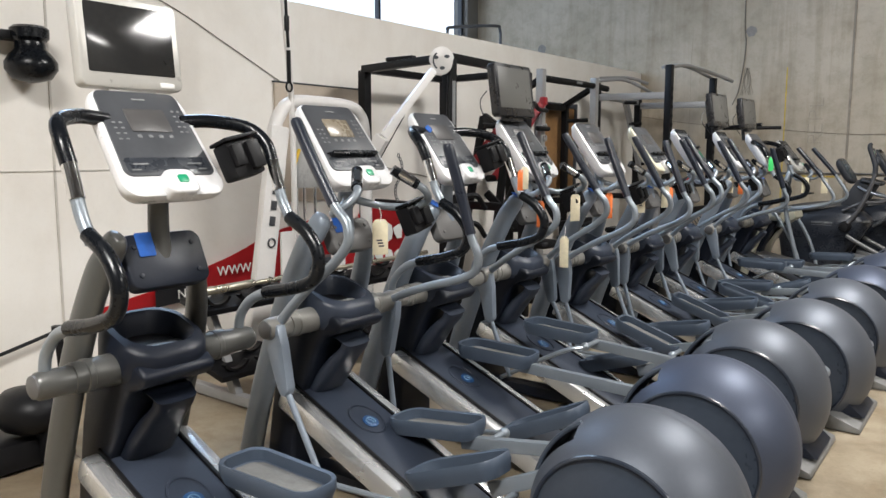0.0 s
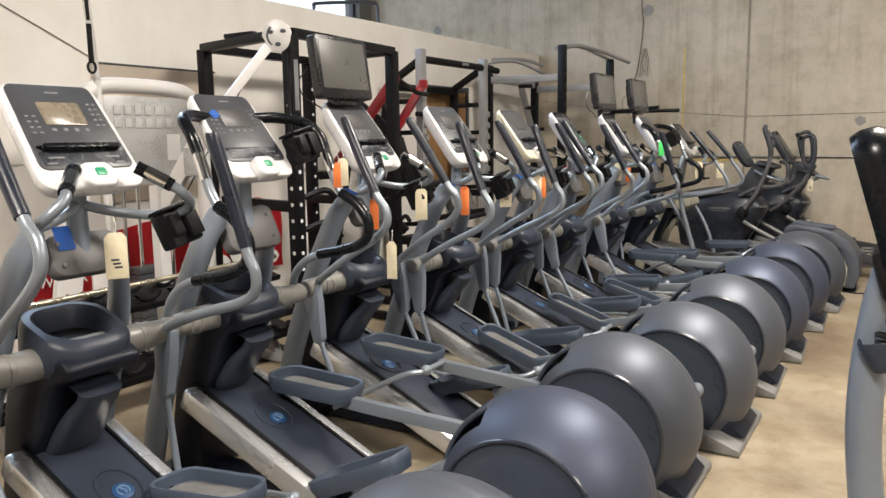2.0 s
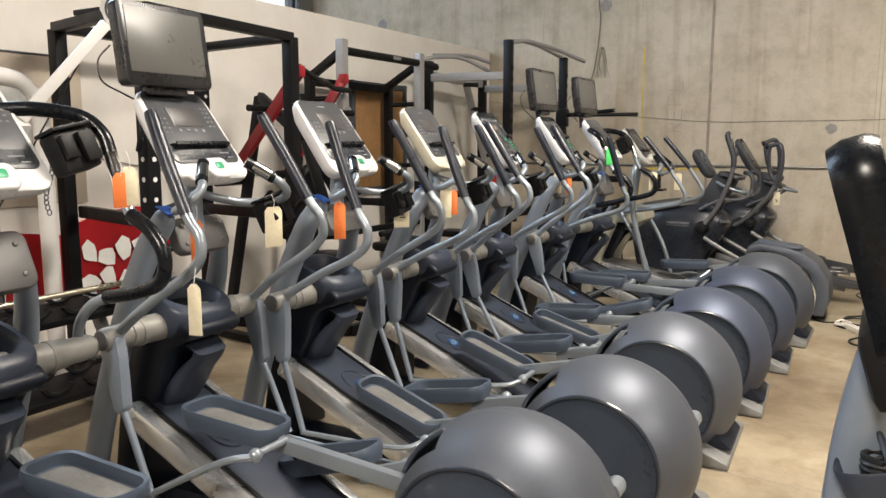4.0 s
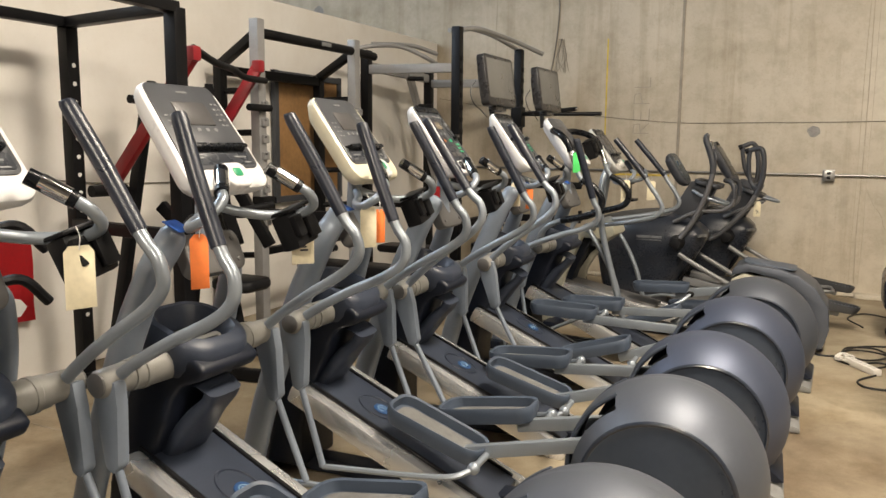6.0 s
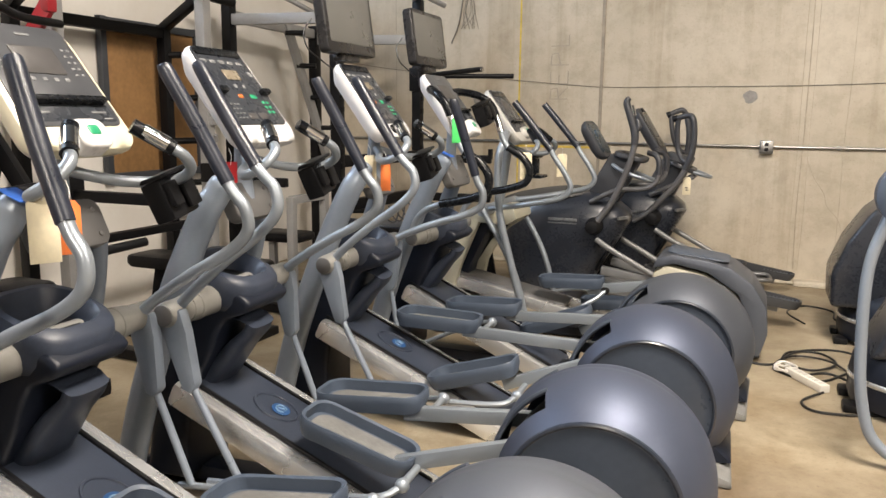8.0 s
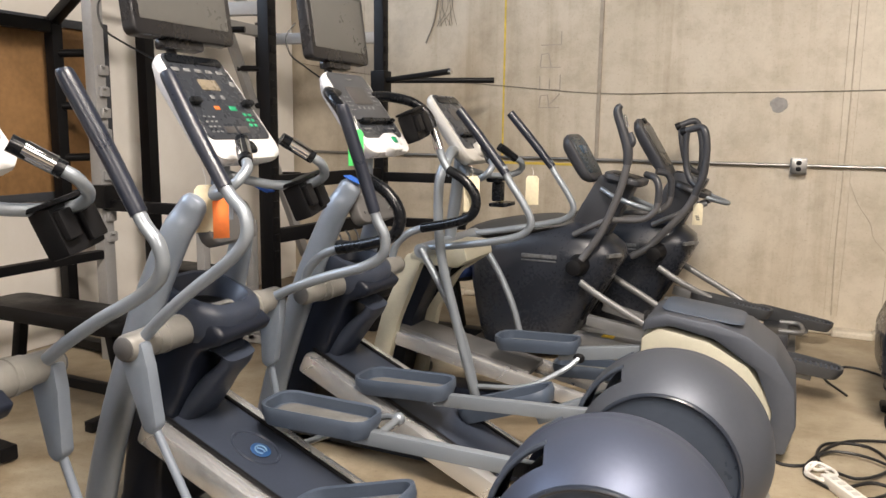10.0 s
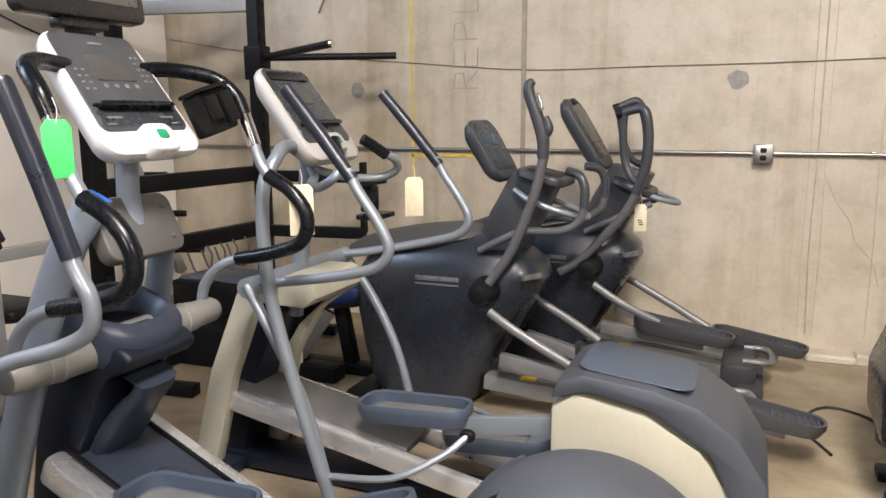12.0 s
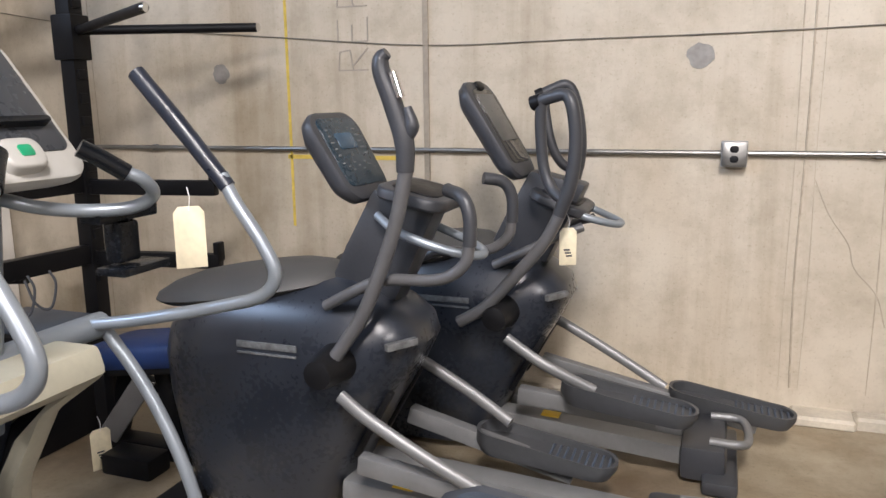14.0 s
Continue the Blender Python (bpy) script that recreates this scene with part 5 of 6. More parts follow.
    part("rail", beam(bmesh.new(), (0.10, -0.09, 0.14), (re_, -0.09, 0.085), 0.10, 0.07, 0.012), M_RAILG, th, "grey floor rail")
    part("rail", beam(bmesh.new(), (0.10, 0.09, 0.14), (re_, 0.09, 0.085), 0.10, 0.07, 0.012), M_RAILG, th, "grey floor rail")
    part("rail_end", box(box(bmesh.new(), (re_ + 0.02, 0, 0.08), (0.16, 0.36, 0.13), 0.03), (re_ + 0.08, 0, 0.03), (0.12, 0.5, 0.05), 0.015), M_CHAR, th, "dark end casting")
    part("carry_handle", tube(bmesh.new(), [(re_ + 0.04, -0.12, 0.15), (re_ + 0.14, -0.12, 0.15), (re_ + 0.17, -0.06, 0.14), (re_ + 0.17, 0.06, 0.14), (re_ + 0.14, 0.12, 0.15), (re_ + 0.04, 0.12, 0.15)], 0.016, 10), M_RAILG, th)
    part("warning_label", slab(bmesh.new(), rrect(0.07, 0.06, 0.004), 0, 0.001, 0.0003, Matrix.Translation((0.30, -0.09, 0.165)) @ Matrix.Rotation(radians(3), 4, "Y")), M_YLABEL, th, "yellow warning label")
    part("foot", box(bmesh.new(), (-0.5, 0, 0.025), (0.12, 0.52, 0.05), 0.015), M_BLACK, th)
    return th


front_drive(-1.445, 9.28, False, "charcoal front-drive elliptical trainer with small blue-grey display")
front_drive(-1.13, 9.98, True, "charcoal front-drive elliptical trainer with tall dark screen near the wall")

# ---- machines across the aisle ----
up = thing("upright_trainer", (0.36, 3.32, 0), "grey-posted trainer with tall black console and bottle holder", "exercise machine")
part("post", tube(bmesh.new(), [(-0.16, 0, 0.03), (-0.205, 0, 0.45), (-0.19, 0, 0.80), (-0.13, 0, 1.10)], 0.052, 16), M_GREY, up, "broad grey post")
cm = Matrix.Translation((-0.175, 0, 1.18)) @ Matrix.Rotation(radians(-17), 4, "Y") @ Matrix(((0, 0, 1, 0), (1, 0, 0, 0), (0, 1, 0, 0), (0, 0, 0, 1)))
bm = bmesh.new()
o, i = rrect(0.36, 0.46, 0.09, 6), rrect(0.24, 0.25, 0.03, 6)
i = [(a, b_ + 0.05) for a, b_ in i]
loft(bm, [[(a, b_, -0.045) for a, b_ in i], [(a * 0.9, b_ * 0.95, -0.05) for a, b_ in o], [(a, b_, -0.02) for a, b_ in o], [(a, b_, 0.02) for a, b_ in o], [(a * 0.95, b_ * 0.96, 0.04) for a, b_ in o], [(a, b_, 0.035) for a, b_ in i], [(a, b_, -0.045) for a, b_ in i]], (False, False))
con = part("console", placed(bm, cm), M_GLOSS, up, "glossy black open console frame")
part("console_chin", placed(box(bmesh.new(), (0, -0.20, -0.03), (0.30, 0.16, 0.10), 0.03), cm), M_BLACK, up)
part("sticker", slab(bmesh.new(), [(a, b_ + 0.205) for a, b_ in rrect(0.035, 0.02, 0.002)], 0.036, 0.0405, 0.0005, cm), M_PRINT, con)
part("crossbar", tube(bmesh.new(), [(-0.20, 0.02, 0.85), (-0.14, 0.06, 0.87), (0.02, 0.08, 0.88), (0.30, 0.08, 0.88)], 0.024, 12), M_GREY, up)
bm = bmesh.new()
lp = [[(a * k, b_ * k, z) for a, b_ in rrect(0.13, 0.13, 0.05)] for z, k in ((0.0, 0.6), (0.02, 0.75), (0.09, 1.0), (0.095, 0.97), (0.09, 0.9), (0.03, 0.66))]
part("bottle_holder", placed(loft(bm, lp), Matrix.Translation((-0.15, -0.07, 0.685)) @ Matrix.Rotation(radians(-14), 4, "Y")), M_NAVY, up, "dark bottle holder with a coiled cord")
part("coiled_cord", tube(bmesh.new(), [(-0.15 + 0.035 * math.cos(a), -0.07 + 0.035 * math.sin(a), 0.76 + 0.006 * a / 3) for a in (0.7 * k for k in range(26))] + [(-0.16, -0.05, 0.83), (-0.13, -0.06, 0.78)], 0.006, 6, n=2), M_CABLE, up)
part("base", box(box(bmesh.new(), (0.3, 0, 0.045), (1.2, 0.14, 0.07), 0.02), (-0.15, 0, 0.03), (0.12, 0.55, 0.06), 0.02), M_SHROUD, up)


def arc_machine(x, y, label, tall=False):
    th = thing("arc_trainer", (x, y, 0), label, "exercise machine", "grey arc trainers")
    bm = bmesh.new()
    o = [(0.42 * math.cos(a) * (1.0 if abs(a) < 1.6 else 0.9), 0.33 * math.sin(a)) for a in (2 * math.pi * k / 28 for k in range(28))]
    loft(bm, [[(px_ * k + 0.42, py * k, z) for px_, py in o] for z, k in ((0.03, 0.96), (0.08, 1.0), (0.17, 1.0), (0.24, 0.97), (0.30, 0.90), (0.33, 0.8))])
    part("base_tub", bm, M_SHROUD, th, "round black base tub")
    bm = bmesh.new()
    loft(bm, [[(px_ * k + 0.42, py * k, z) for px_, py in o] for z, k in ((0.145, 1.0), (0.15, 1.012), (0.165, 1.012), (0.17, 1.0))])
    part("silver_band", bm, M_ALU, th)
    part("side_cover", prism(bmesh.new(), [(0.12, 0.30), (0.22, 0.48), (0.42, 0.66), (0.62, 0.80), (0.95, 0.86), (1.0, 0.30)], -0.17, 0.17, 0.05, seg=3), M_GREY, th, "curved grey side cover")
    side = [(-0.02, 0.24), (-0.03, 0.44), (0.04, 0.64), (0.15, 0.82), (0.30, 0.95), (0.52, 0.80), (0.46, 0.44), (0.40, 0.24)] if tall else [(0.10, 0.28), (0.20, 0.50), (0.40, 0.685), (0.58, 0.80), (0.52, 0.62), (0.40, 0.44), (0.36, 0.28)]
    part("dark_fairing", prism(bmesh.new(), side, -0.22, 0.22, 0.03, seg=3), M_OCT, th, "dark front fairing")
    part("badge", box(box(bmesh.new(), (0.52, -0.172, 0.50), (0.12, 0.004, 0.022), 0.001), (0.55, -0.172, 0.46), (0.08, 0.004, 0.01), 0.001), M_SHROUD, th, "dark worn badge")
    part("foot", box(bmesh.new(), (0.06, -0.12, 0.02), (0.08, 0.10, 0.04), 0.012), M_BLACK, th)
    part("foot", box(bmesh.new(), (0.06, 0.12, 0.02), (0.08, 0.10, 0.04), 0.012), M_BLACK, th)
    return th


arc_machine(0.17, 7.72, "grey arc trainer on a round black base beside the aisle")
arc_machine(0.22, 8.95, "grey arc trainer with tall dark fairing on a round black base", True)
bm = bmesh.new()
hl = thing("bar_frame", (0.19, 6.95, 0), "bent grey tube frame with a round grey pad", "exercise machine")
part("loop_tube", tube(bm, [(0.02, 0, 1.0), (-0.03, 0, 0.80), (-0.03, 0, 0.50), (-0.005, 0, 0.26), (0.06, 0, 0.10), (0.22, 0, 0.035), (0.7, 0, 0.03), (1.2, 0, 0.03)], 0.022, 14), M_GREY, hl)
part("round_pad", placed(lathe_y(bmesh.new(), [(-0.05, 0.02), (-0.05, 0.10), (-0.035, 0.125), (0.035, 0.125), (0.05, 0.10), (0.05, 0.02)], Vector((0.09, 0, 1.08)), 28), Matrix.Identity(4)), M_PEDAL, hl, "dark grey round pad")

# power strip and flexes on the floor
ps = thing("power_strip", pose(0.0, 8.01, 0.0, 0, 0, -58), "white power strip wrapped in its own flex on the floor", "power strip")
part("strip", box(bmesh.new(), (0.10, 0, 0.022), (0.30, 0.055, 0.042), 0.008), M_WHITEP, ps)
bm = bmesh.new()
for k in range(6):
    box(bm, (-0.0 + 0.042 * k, 0, 0.0435), (0.026, 0.024, 0.002), 0.004)
part("sockets", bm, M_TVS, ps)
bm = bmesh.new()
rng = random.Random(3)
tube(bm, [(-0.10 + 0.06 * math.cos(0.9 * k) + 0.03 * rng.random(), 0.05 * math.sin(0.9 * k), 0.012 + 0.03 * rng.random()) for k in range(22)], 0.006, 6, n=4)
part("wrapped_flex", bm, M_WHITEP, ps)
for pts, words in (([(-0.28, 8.3, 0.008), (-0.2, 8.15, 0.008), (-0.08, 8.2, 0.008), (-0.02, 8.45, 0.008), (0.15, 8.5, 0.008), (0.22, 8.3, 0.012), (0.08, 8.1, 0.02), (-0.05, 8.25, 0.014), (0.05, 8.5, 0.01), (0.25, 8.6, 0.008), (0.4, 8.5, 0.008)], "loose black flex coiled on the concrete floor"),
                   ([(0.02, 8.0, 0.008), (0.16, 8.12, 0.008), (0.3, 8.0, 0.008), (0.2, 8.3, 0.02), (0.0, 8.35, 0.016), (-0.1, 8.1, 0.008), (0.1, 7.95, 0.008), (0.3, 8.2, 0.012), (0.45, 8.3, 0.008)], "black flex looped beside the power strip"),
                   ([(0.12, 7.75, 0.02), (0.02, 7.62, 0.008), (0.06, 7.5, 0.008), (0.2, 7.5, 0.008), (0.36, 7.56, 0.008)], "black flex running to the power strip"),
                   ([(0.1, 9.2, 0.006), (0.0, 9.5, 0.006), (0.12, 9.75, 0.006), (0.3, 9.65, 0.006), (0.3, 9.4, 0.006), (0.45, 9.3, 0.006)], "thin flex lying on the floor by the wall")):
    tagged(part("power_cable", tube(bmesh.new(), pts, 0.0065, 7), M_CABLE), words, "cable", "floor cables")
tagged(part("plastic_lid", slab(bmesh.new(), rrect(0.05, 0.03, 0.012), 0, 0.008, 0.003, Matrix.Translation((0.12, 5.85, 0.0))), M_BLACK), "small black plastic lid lying on the floor", "lid")

# ---- conduit, outlet and wires on the back wall ----
structure("conduit", rod(bmesh.new(), (-4.25, YB - 0.018, 1.127), (XR, YB - 0.018, 1.127), 0.0115), M_STEEL)
bm = bmesh.new()
for x in (-3.2, -1.2, 0.32, 0.38, 2.2, 4.2):
    box(bm, (x, YB - 0.012, 1.127), (0.03, 0.028, 0.034), 0.006)
structure("conduit_clips", bm, M_STEEL)
ou = thing("outlet_box", (-0.217, YB, 1.125), "square grey metal outlet box on a conduit", "outlet")
part("box", box(bmesh.new(), (0, -0.03, 0), (0.105, 0.056, 0.108), 0.008), M_RACKG, ou)
part("cover", slab(bmesh.new(), rrect(0.10, 0.10, 0.012), 0.056, 0.061, 0.002, Matrix.Rotation(math.pi / 2, 4, "X")), M_STEEL, ou)
for z in (-0.02, 0.021):
    part("socket", slab(bmesh.new(), [(a, b_ + z) for a, b_ in rrect(0.034, 0.029, 0.012)], 0.06, 0.063, 0.001, Matrix.Rotation(math.pi / 2, 4, "X")), M_BLACK, ou)
structure("wall_wire", tube(bmesh.new(), [(-4.3, YB - 0.006, 1.90), (-3.6, YB - 0.006, 1.79), (-2.44, YB - 0.006, 1.685), (-1.6, YB - 0.006, 1.615), (-0.9, YB - 0.006, 1.615), (0.3, YB - 0.006, 1.625), (2.5, YB - 0.006, 1.70), (5, YB - 0.006, 1.68)], 0.0028, 6), M_WIRE)
structure("hanging_wire", tube(bmesh.new(), [(-2.90, YB - 0.01, 6.0), (-2.91, YB - 0.01, 3.3), (-2.88, YB - 0.012, 2.8), (-2.94, YB - 0.01, 2.25), (-3.02, YB - 0.02, 2.02)], 0.007, 6), M_WIRE)
bm = bmesh.new()
rng = random.Random(5)
for k in range(9):
    x = -2.85 + rng.uniform(-0.03, 0.03)
    tube(bm, [(x, YB - 0.004, 2.5), (x + rng.uniform(-0.06, 0.06), YB - 0.01, 2.3), (x + rng.uniform(-0.08, 0.08), YB - 0.01, 2.15)], 0.0022, 5)
structure("wire_ends", bm, M_WIRE)

# pipe stub rail on top of the partition
bm = bmesh.new()
tube(bm, [(-4.39, 6.03, 2.49), (-4.39, 6.03, 2.56), (-4.39, 6.10, 2.60), (-4.39, 6.85, 2.71), (-4.39, 6.96, 2.68), (-4.39, 6.97, 2.50)], 0.016, 8)
tagged(part("pipe_rail", bm, M_FRAME), "short dark pipe rail on top of the white partition", "rail")

# ---- racks and machines along the white partition ----


def post(bm, x, y, z1, w=0.062, z0=0.0):
    return box(bm, (x, y, (z0 + z1) / 2), (w, w, z1 - z0), 0.006)


def holes(parent, x, y, z0, z1, dx, dy, w=0.062, step=0.1):
    """Row of pale through-holes seen on one face of a post."""
    bm = bmesh.new()
    n = int((z1 - z0) / step)
    for k in range(n):
        z = z0 + step * k
        c = Vector((x + dx * (w / 2 + 0.0005), y + dy * (w / 2 + 0.0005), z))
        rod(bm, c - Vector((dx, dy, 0)) * 0.002, c + Vector((dx, dy, 0)) * 0.001, 0.0125, 10)
    ob = part("peg_holes", bm, M_PRINT, parent, "pale peg holes")
    ob["kind"] = "stuff"
    return ob


def bolts(parent, pts, material=None):
    bm = bmesh.new()
    for p in pts:
        rod(bm, Vector(p) - Vector((0.012, 0, 0)), Vector(p) + Vector((0.012, 0, 0)), 0.011, 6)
    return part("bolts", bm, material or M_STEEL, parent)


cage = thing("power_cage", (0, 0, 0), "black steel power cage with drilled uprights against a white wall", "power rack")
P1, P2, P3, P4 = (-4.0, 4.42), (-3.0, 4.20), (-3.10, 5.38), (-4.02, 5.50)
for (x, y), z in ((P1, 2.02), (P2, 2.02), (P3, 2.03), (P4, 2.02)):
    part("upright", post(bmesh.new(), x, y, z, 0.075), M_RACK, cage, "black drilled upright")
holes(cage, *P2, 0.4, 1.8, 1, 0, 0.075)
holes(cage, *P2, 0.4, 1.8, 0, -1, 0.075)
holes(cage, *P4, 0.4, 1.9, 1, 0, 0.075)
for a, c in ((P1, P2), (P2, P3), (P3, P4), (P4, P1)):
    part("top_beam", beam(bmesh.new(), (*a, 2.03), (*c, 2.03), 0.07, 0.055, 0.006), M_RACK, cage)
    part("floor_beam", beam(bmesh.new(), (*a, 0.035), (*c, 0.035), 0.07, 0.05, 0.006), M_RACK, cage) if a != P2 else None
part("bar_cap", box(bmesh.new(), (-3.55, 4.33, 2.072), (0.26, 0.05, 0.03), 0.008), M_RACK, cage)
part("lettering", box(box(bmesh.new(), (-2.961, 4.20, 1.72), (0.003, 0.035, 0.30), 0.001), (-2.961, 4.20, 1.50), (0.003, 0.03, 0.05), 0.001), M_KEY, cage, "worn pale marking")
part("safety_strap", tube(bmesh.new(), [(-2.97, 4.16, 1.90), (-2.95, 4.12, 1.6), (-2.93, 4.10, 1.42), (-2.95, 4.10, 1.34)], 0.014, 8), M_BLACK, cage)
part("spotter_arm", beam(bmesh.new(), (-3.9, 4.44, 0.98), (-3.0, 4.23, 0.98), 0.05, 0.07, 0.01), M_RACK, cage)
part("spotter_arm", beam(bmesh.new(), (-4.0, 5.47, 0.92), (-3.1, 5.36, 0.92), 0.05, 0.07, 0.01), M_RACK, cage)
for z in (0.78, 0.98):
    part("bar_hook", tube(bmesh.new(), [(-3.06, 5.36, z), (-2.95, 5.30, z + 0.05), (-2.90, 5.28, z + 0.02)], 0.016, 8), M_BLACK, cage)
    part("bar_hook", tube(bmesh.new(), [(-2.98, 4.25, z + 0.06), (-2.88, 4.35, z + 0.10), (-2.86, 4.45, z)], 0.02, 8), M_BLACK, cage)

pulley = thing("pulley_arm", (0, 0, 0), "white pulley wheel on a slanted white arm", "cable machine")
pm = Matrix.Translation((-2.93, 4.02, 1.985)) @ Matrix.Rotation(radians(38), 4, "Z") @ Matrix.Rotation(math.pi / 2, 4, "X")
part("wheel_cover", slab(bmesh.new(), [(0.075 * math.cos(a) * (1.12 if math.sin(a) > 0 else 1), 0.092 * math.sin(a)) for a in (2 * math.pi * k / 28 for k in range(28))], -0.012, 0.012, 0.004, pm), M_WHITEM, pulley, "white pulley cover")
bm = bmesh.new()
for a in range(3):
    slab(bm, [(0.018 * math.cos(t_) + 0.042 * math.cos(a * 2.1 + 0.6), 0.012 * math.sin(t_) + 0.048 * math.sin(a * 2.1 + 0.6)) for t_ in (2 * math.pi * k / 12 for k in range(12))], 0.011, 0.0135, 0.0005, pm)
tube(bm, [pm @ Vector((0.055 * math.cos(a), 0.06 * math.sin(a), 0.013)) for a in (2.2 + 0.15 * k for k in range(14))], 0.006, 6, n=1)
part("cover_slots", bm, M_FRAME, pulley)
part("arm", beam(bmesh.new(), (-2.96, 3.97, 1.92), (-3.10, 3.62, 1.48), 0.04, 0.05, 0.008), M_WHITEM, pulley)
part("lower_arm", beam(bmesh.new(), (-3.10, 3.62, 1.48), (-3.45, 3.52, 0.95), 0.06, 0.09, 0.012), M_WHITEM, pulley)
part("hinge_plate", box(bmesh.new(), (-3.2, 3.60, 1.28), (0.08, 0.10, 0.16), 0.02), M_CLEAR, pulley)
bm = bmesh.new()
for k in range(14):
    a = k * 0.45
    c = Vector((-3.02 + 0.03 * math.sin(a), 3.68, 1.36 - 0.022 * k))
    tube(bm, [c + Vector((0, 0.010 * math.cos(q), 0.014 * math.sin(q))) for q in (0.9 * j for j in range(8))], 0.003, 5, n=1)
part("chain", bm, M_FRAME, pulley, "dark hanging chain")
part("post", post(bmesh.new(), -3.42, 3.52, 1.15, 0.07), M_WHITEM, pulley)
part("cable", rod(bmesh.new(), (-2.99, 3.95, 1.9), (-3.4, 3.55, 0.9), 0.004, 6), M_CABLE, pulley)

M_CLEARL = mat("faded_label", (0.52, 0.51, 0.50), 0.5, var=0.12, scale=9)
tower = thing("cable_tower", (0, 0, 0), "white cable machine with arched frame and clear weight shield", "cable machine")
part("arch_frame", tube(bmesh.new(), [(-3.72, 2.98, 0.03), (-3.71, 3.10, 0.7), (-3.70, 3.22, 1.45), (-3.70, 3.28, 1.62), (-3.70, 3.38, 1.705), (-3.70, 3.60, 1.72), (-3.70, 3.90, 1.71), (-3.70, 4.03, 1.66), (-3.70, 4.09, 1.5), (-3.70, 4.10, 0.9), (-3.70, 4.10, 0.03)], 0.045, 14), M_WHITEM, tower, "white arched tube frame")
part("side_panel", beam(bmesh.new(), (-3.66, 2.99, 0.05), (-3.66, 3.24, 1.55), 0.15, 0.05, 0.012, up=(1, 0, 0)), M_WHITEM, tower, "white panel with worn lettering")
for k in range(4):
    part("lettering", box(bmesh.new(), (-3.63, 3.19 - 0.016 * k, 1.24 - 0.10 * k), (0.004, 0.045, 0.06), 0.001, Matrix.Rotation(radians(-9), 4, "X")), M_FACE, tower, "worn dark lettering")
part("ring_mark", tube(bmesh.new(), [(-3.629, 3.13 + 0.028 * math.cos(a), 0.80 + 0.028 * math.sin(a)) for a in (0.35 * k for k in range(19))], 0.006, 6, n=1), M_FACE, tower, "worn dark ring mark")
part("shield", slab(bmesh.new(), rrect(0.66, 0.52, 0.05), -0.004, 0.004, 0.001, Matrix.Translation((-3.69, 3.70, 1.40)) @ Matrix(((0, 0, 1, 0), (1, 0, 0, 0), (0, 1, 0, 0), (0, 0, 0, 1)))), M_CLEAR, tower, "scuffed grey weight shield")
for r_ in range(2):
    for k in range(6):
        part("shield_label", box(bmesh.new(), (-3.682, 3.48 + 0.07 * k, 1.58 - 0.075 * r_), (0.004, 0.045, 0.055), 0.002), M_CLEARL, tower)
part("shield_label", box(bmesh.new(), (-3.682, 3.86, 1.36), (0.004, 0.10, 0.16), 0.002), M_WHITEM, tower)
for y in (3.45, 3.52, 3.62, 3.85):
    part("guide_rod", rod(bmesh.new(), (-3.74, y, 0.1), (-3.74, y, 1.66), 0.011, 8), M_CHROME, tower)
for k in range(11):
    part("weight_plate", box(bmesh.new(), (-3.76, 3.70, 0.17 + 0.045 * k), (0.11, 0.26, 0.04), 0.005), M_FACE, tower, "dark weight plate")
part("lower_panel", box(bmesh.new(), (-3.66, 3.33, 0.55), (0.02, 0.20, 0.62), 0.03), M_WHITEM, tower, "white lower panel")
part("high_tube", tube(bmesh.new(), [(-3.66, 3.36, 0.8), (-3.67, 3.36, 1.7), (-3.69, 3.31, 2.55)], 0.020, 10), M_WHITEM, tower, "thin white high tube")
bm = bmesh.new()
rod(bm, (-3.62, 3.30, 1.83), (-3.62, 3.30, 2.03), 0.014, 8)
rod(bm, (-3.62, 3.30, 2.05), (-3.64, 3.30, 2.40), 0.010, 8)
tube(bm, [(-3.62, 3.30 + 0.024 * math.cos(a), 1.80 + 0.03 * math.sin(a)) for a in (0.5 * k for k in range(14))], 0.007, 6, n=1)
box(bm, (-3.63, 3.30, 2.20), (0.02, 0.035, 0.10), 0.01)
part("strap_clip", bm, M_BLACK, tower, "black strap and clip")
part("base", box(bmesh.new(), (-3.75, 3.55, 0.03), (0.45, 1.25, 0.05), 0.012), M_WHITEM, tower)
part("yellow_pin", rod(bmesh.new(), (-3.66, 3.36, 1.28), (-3.66, 3.41, 1.40), 0.012, 8), M_YLABEL, tower)

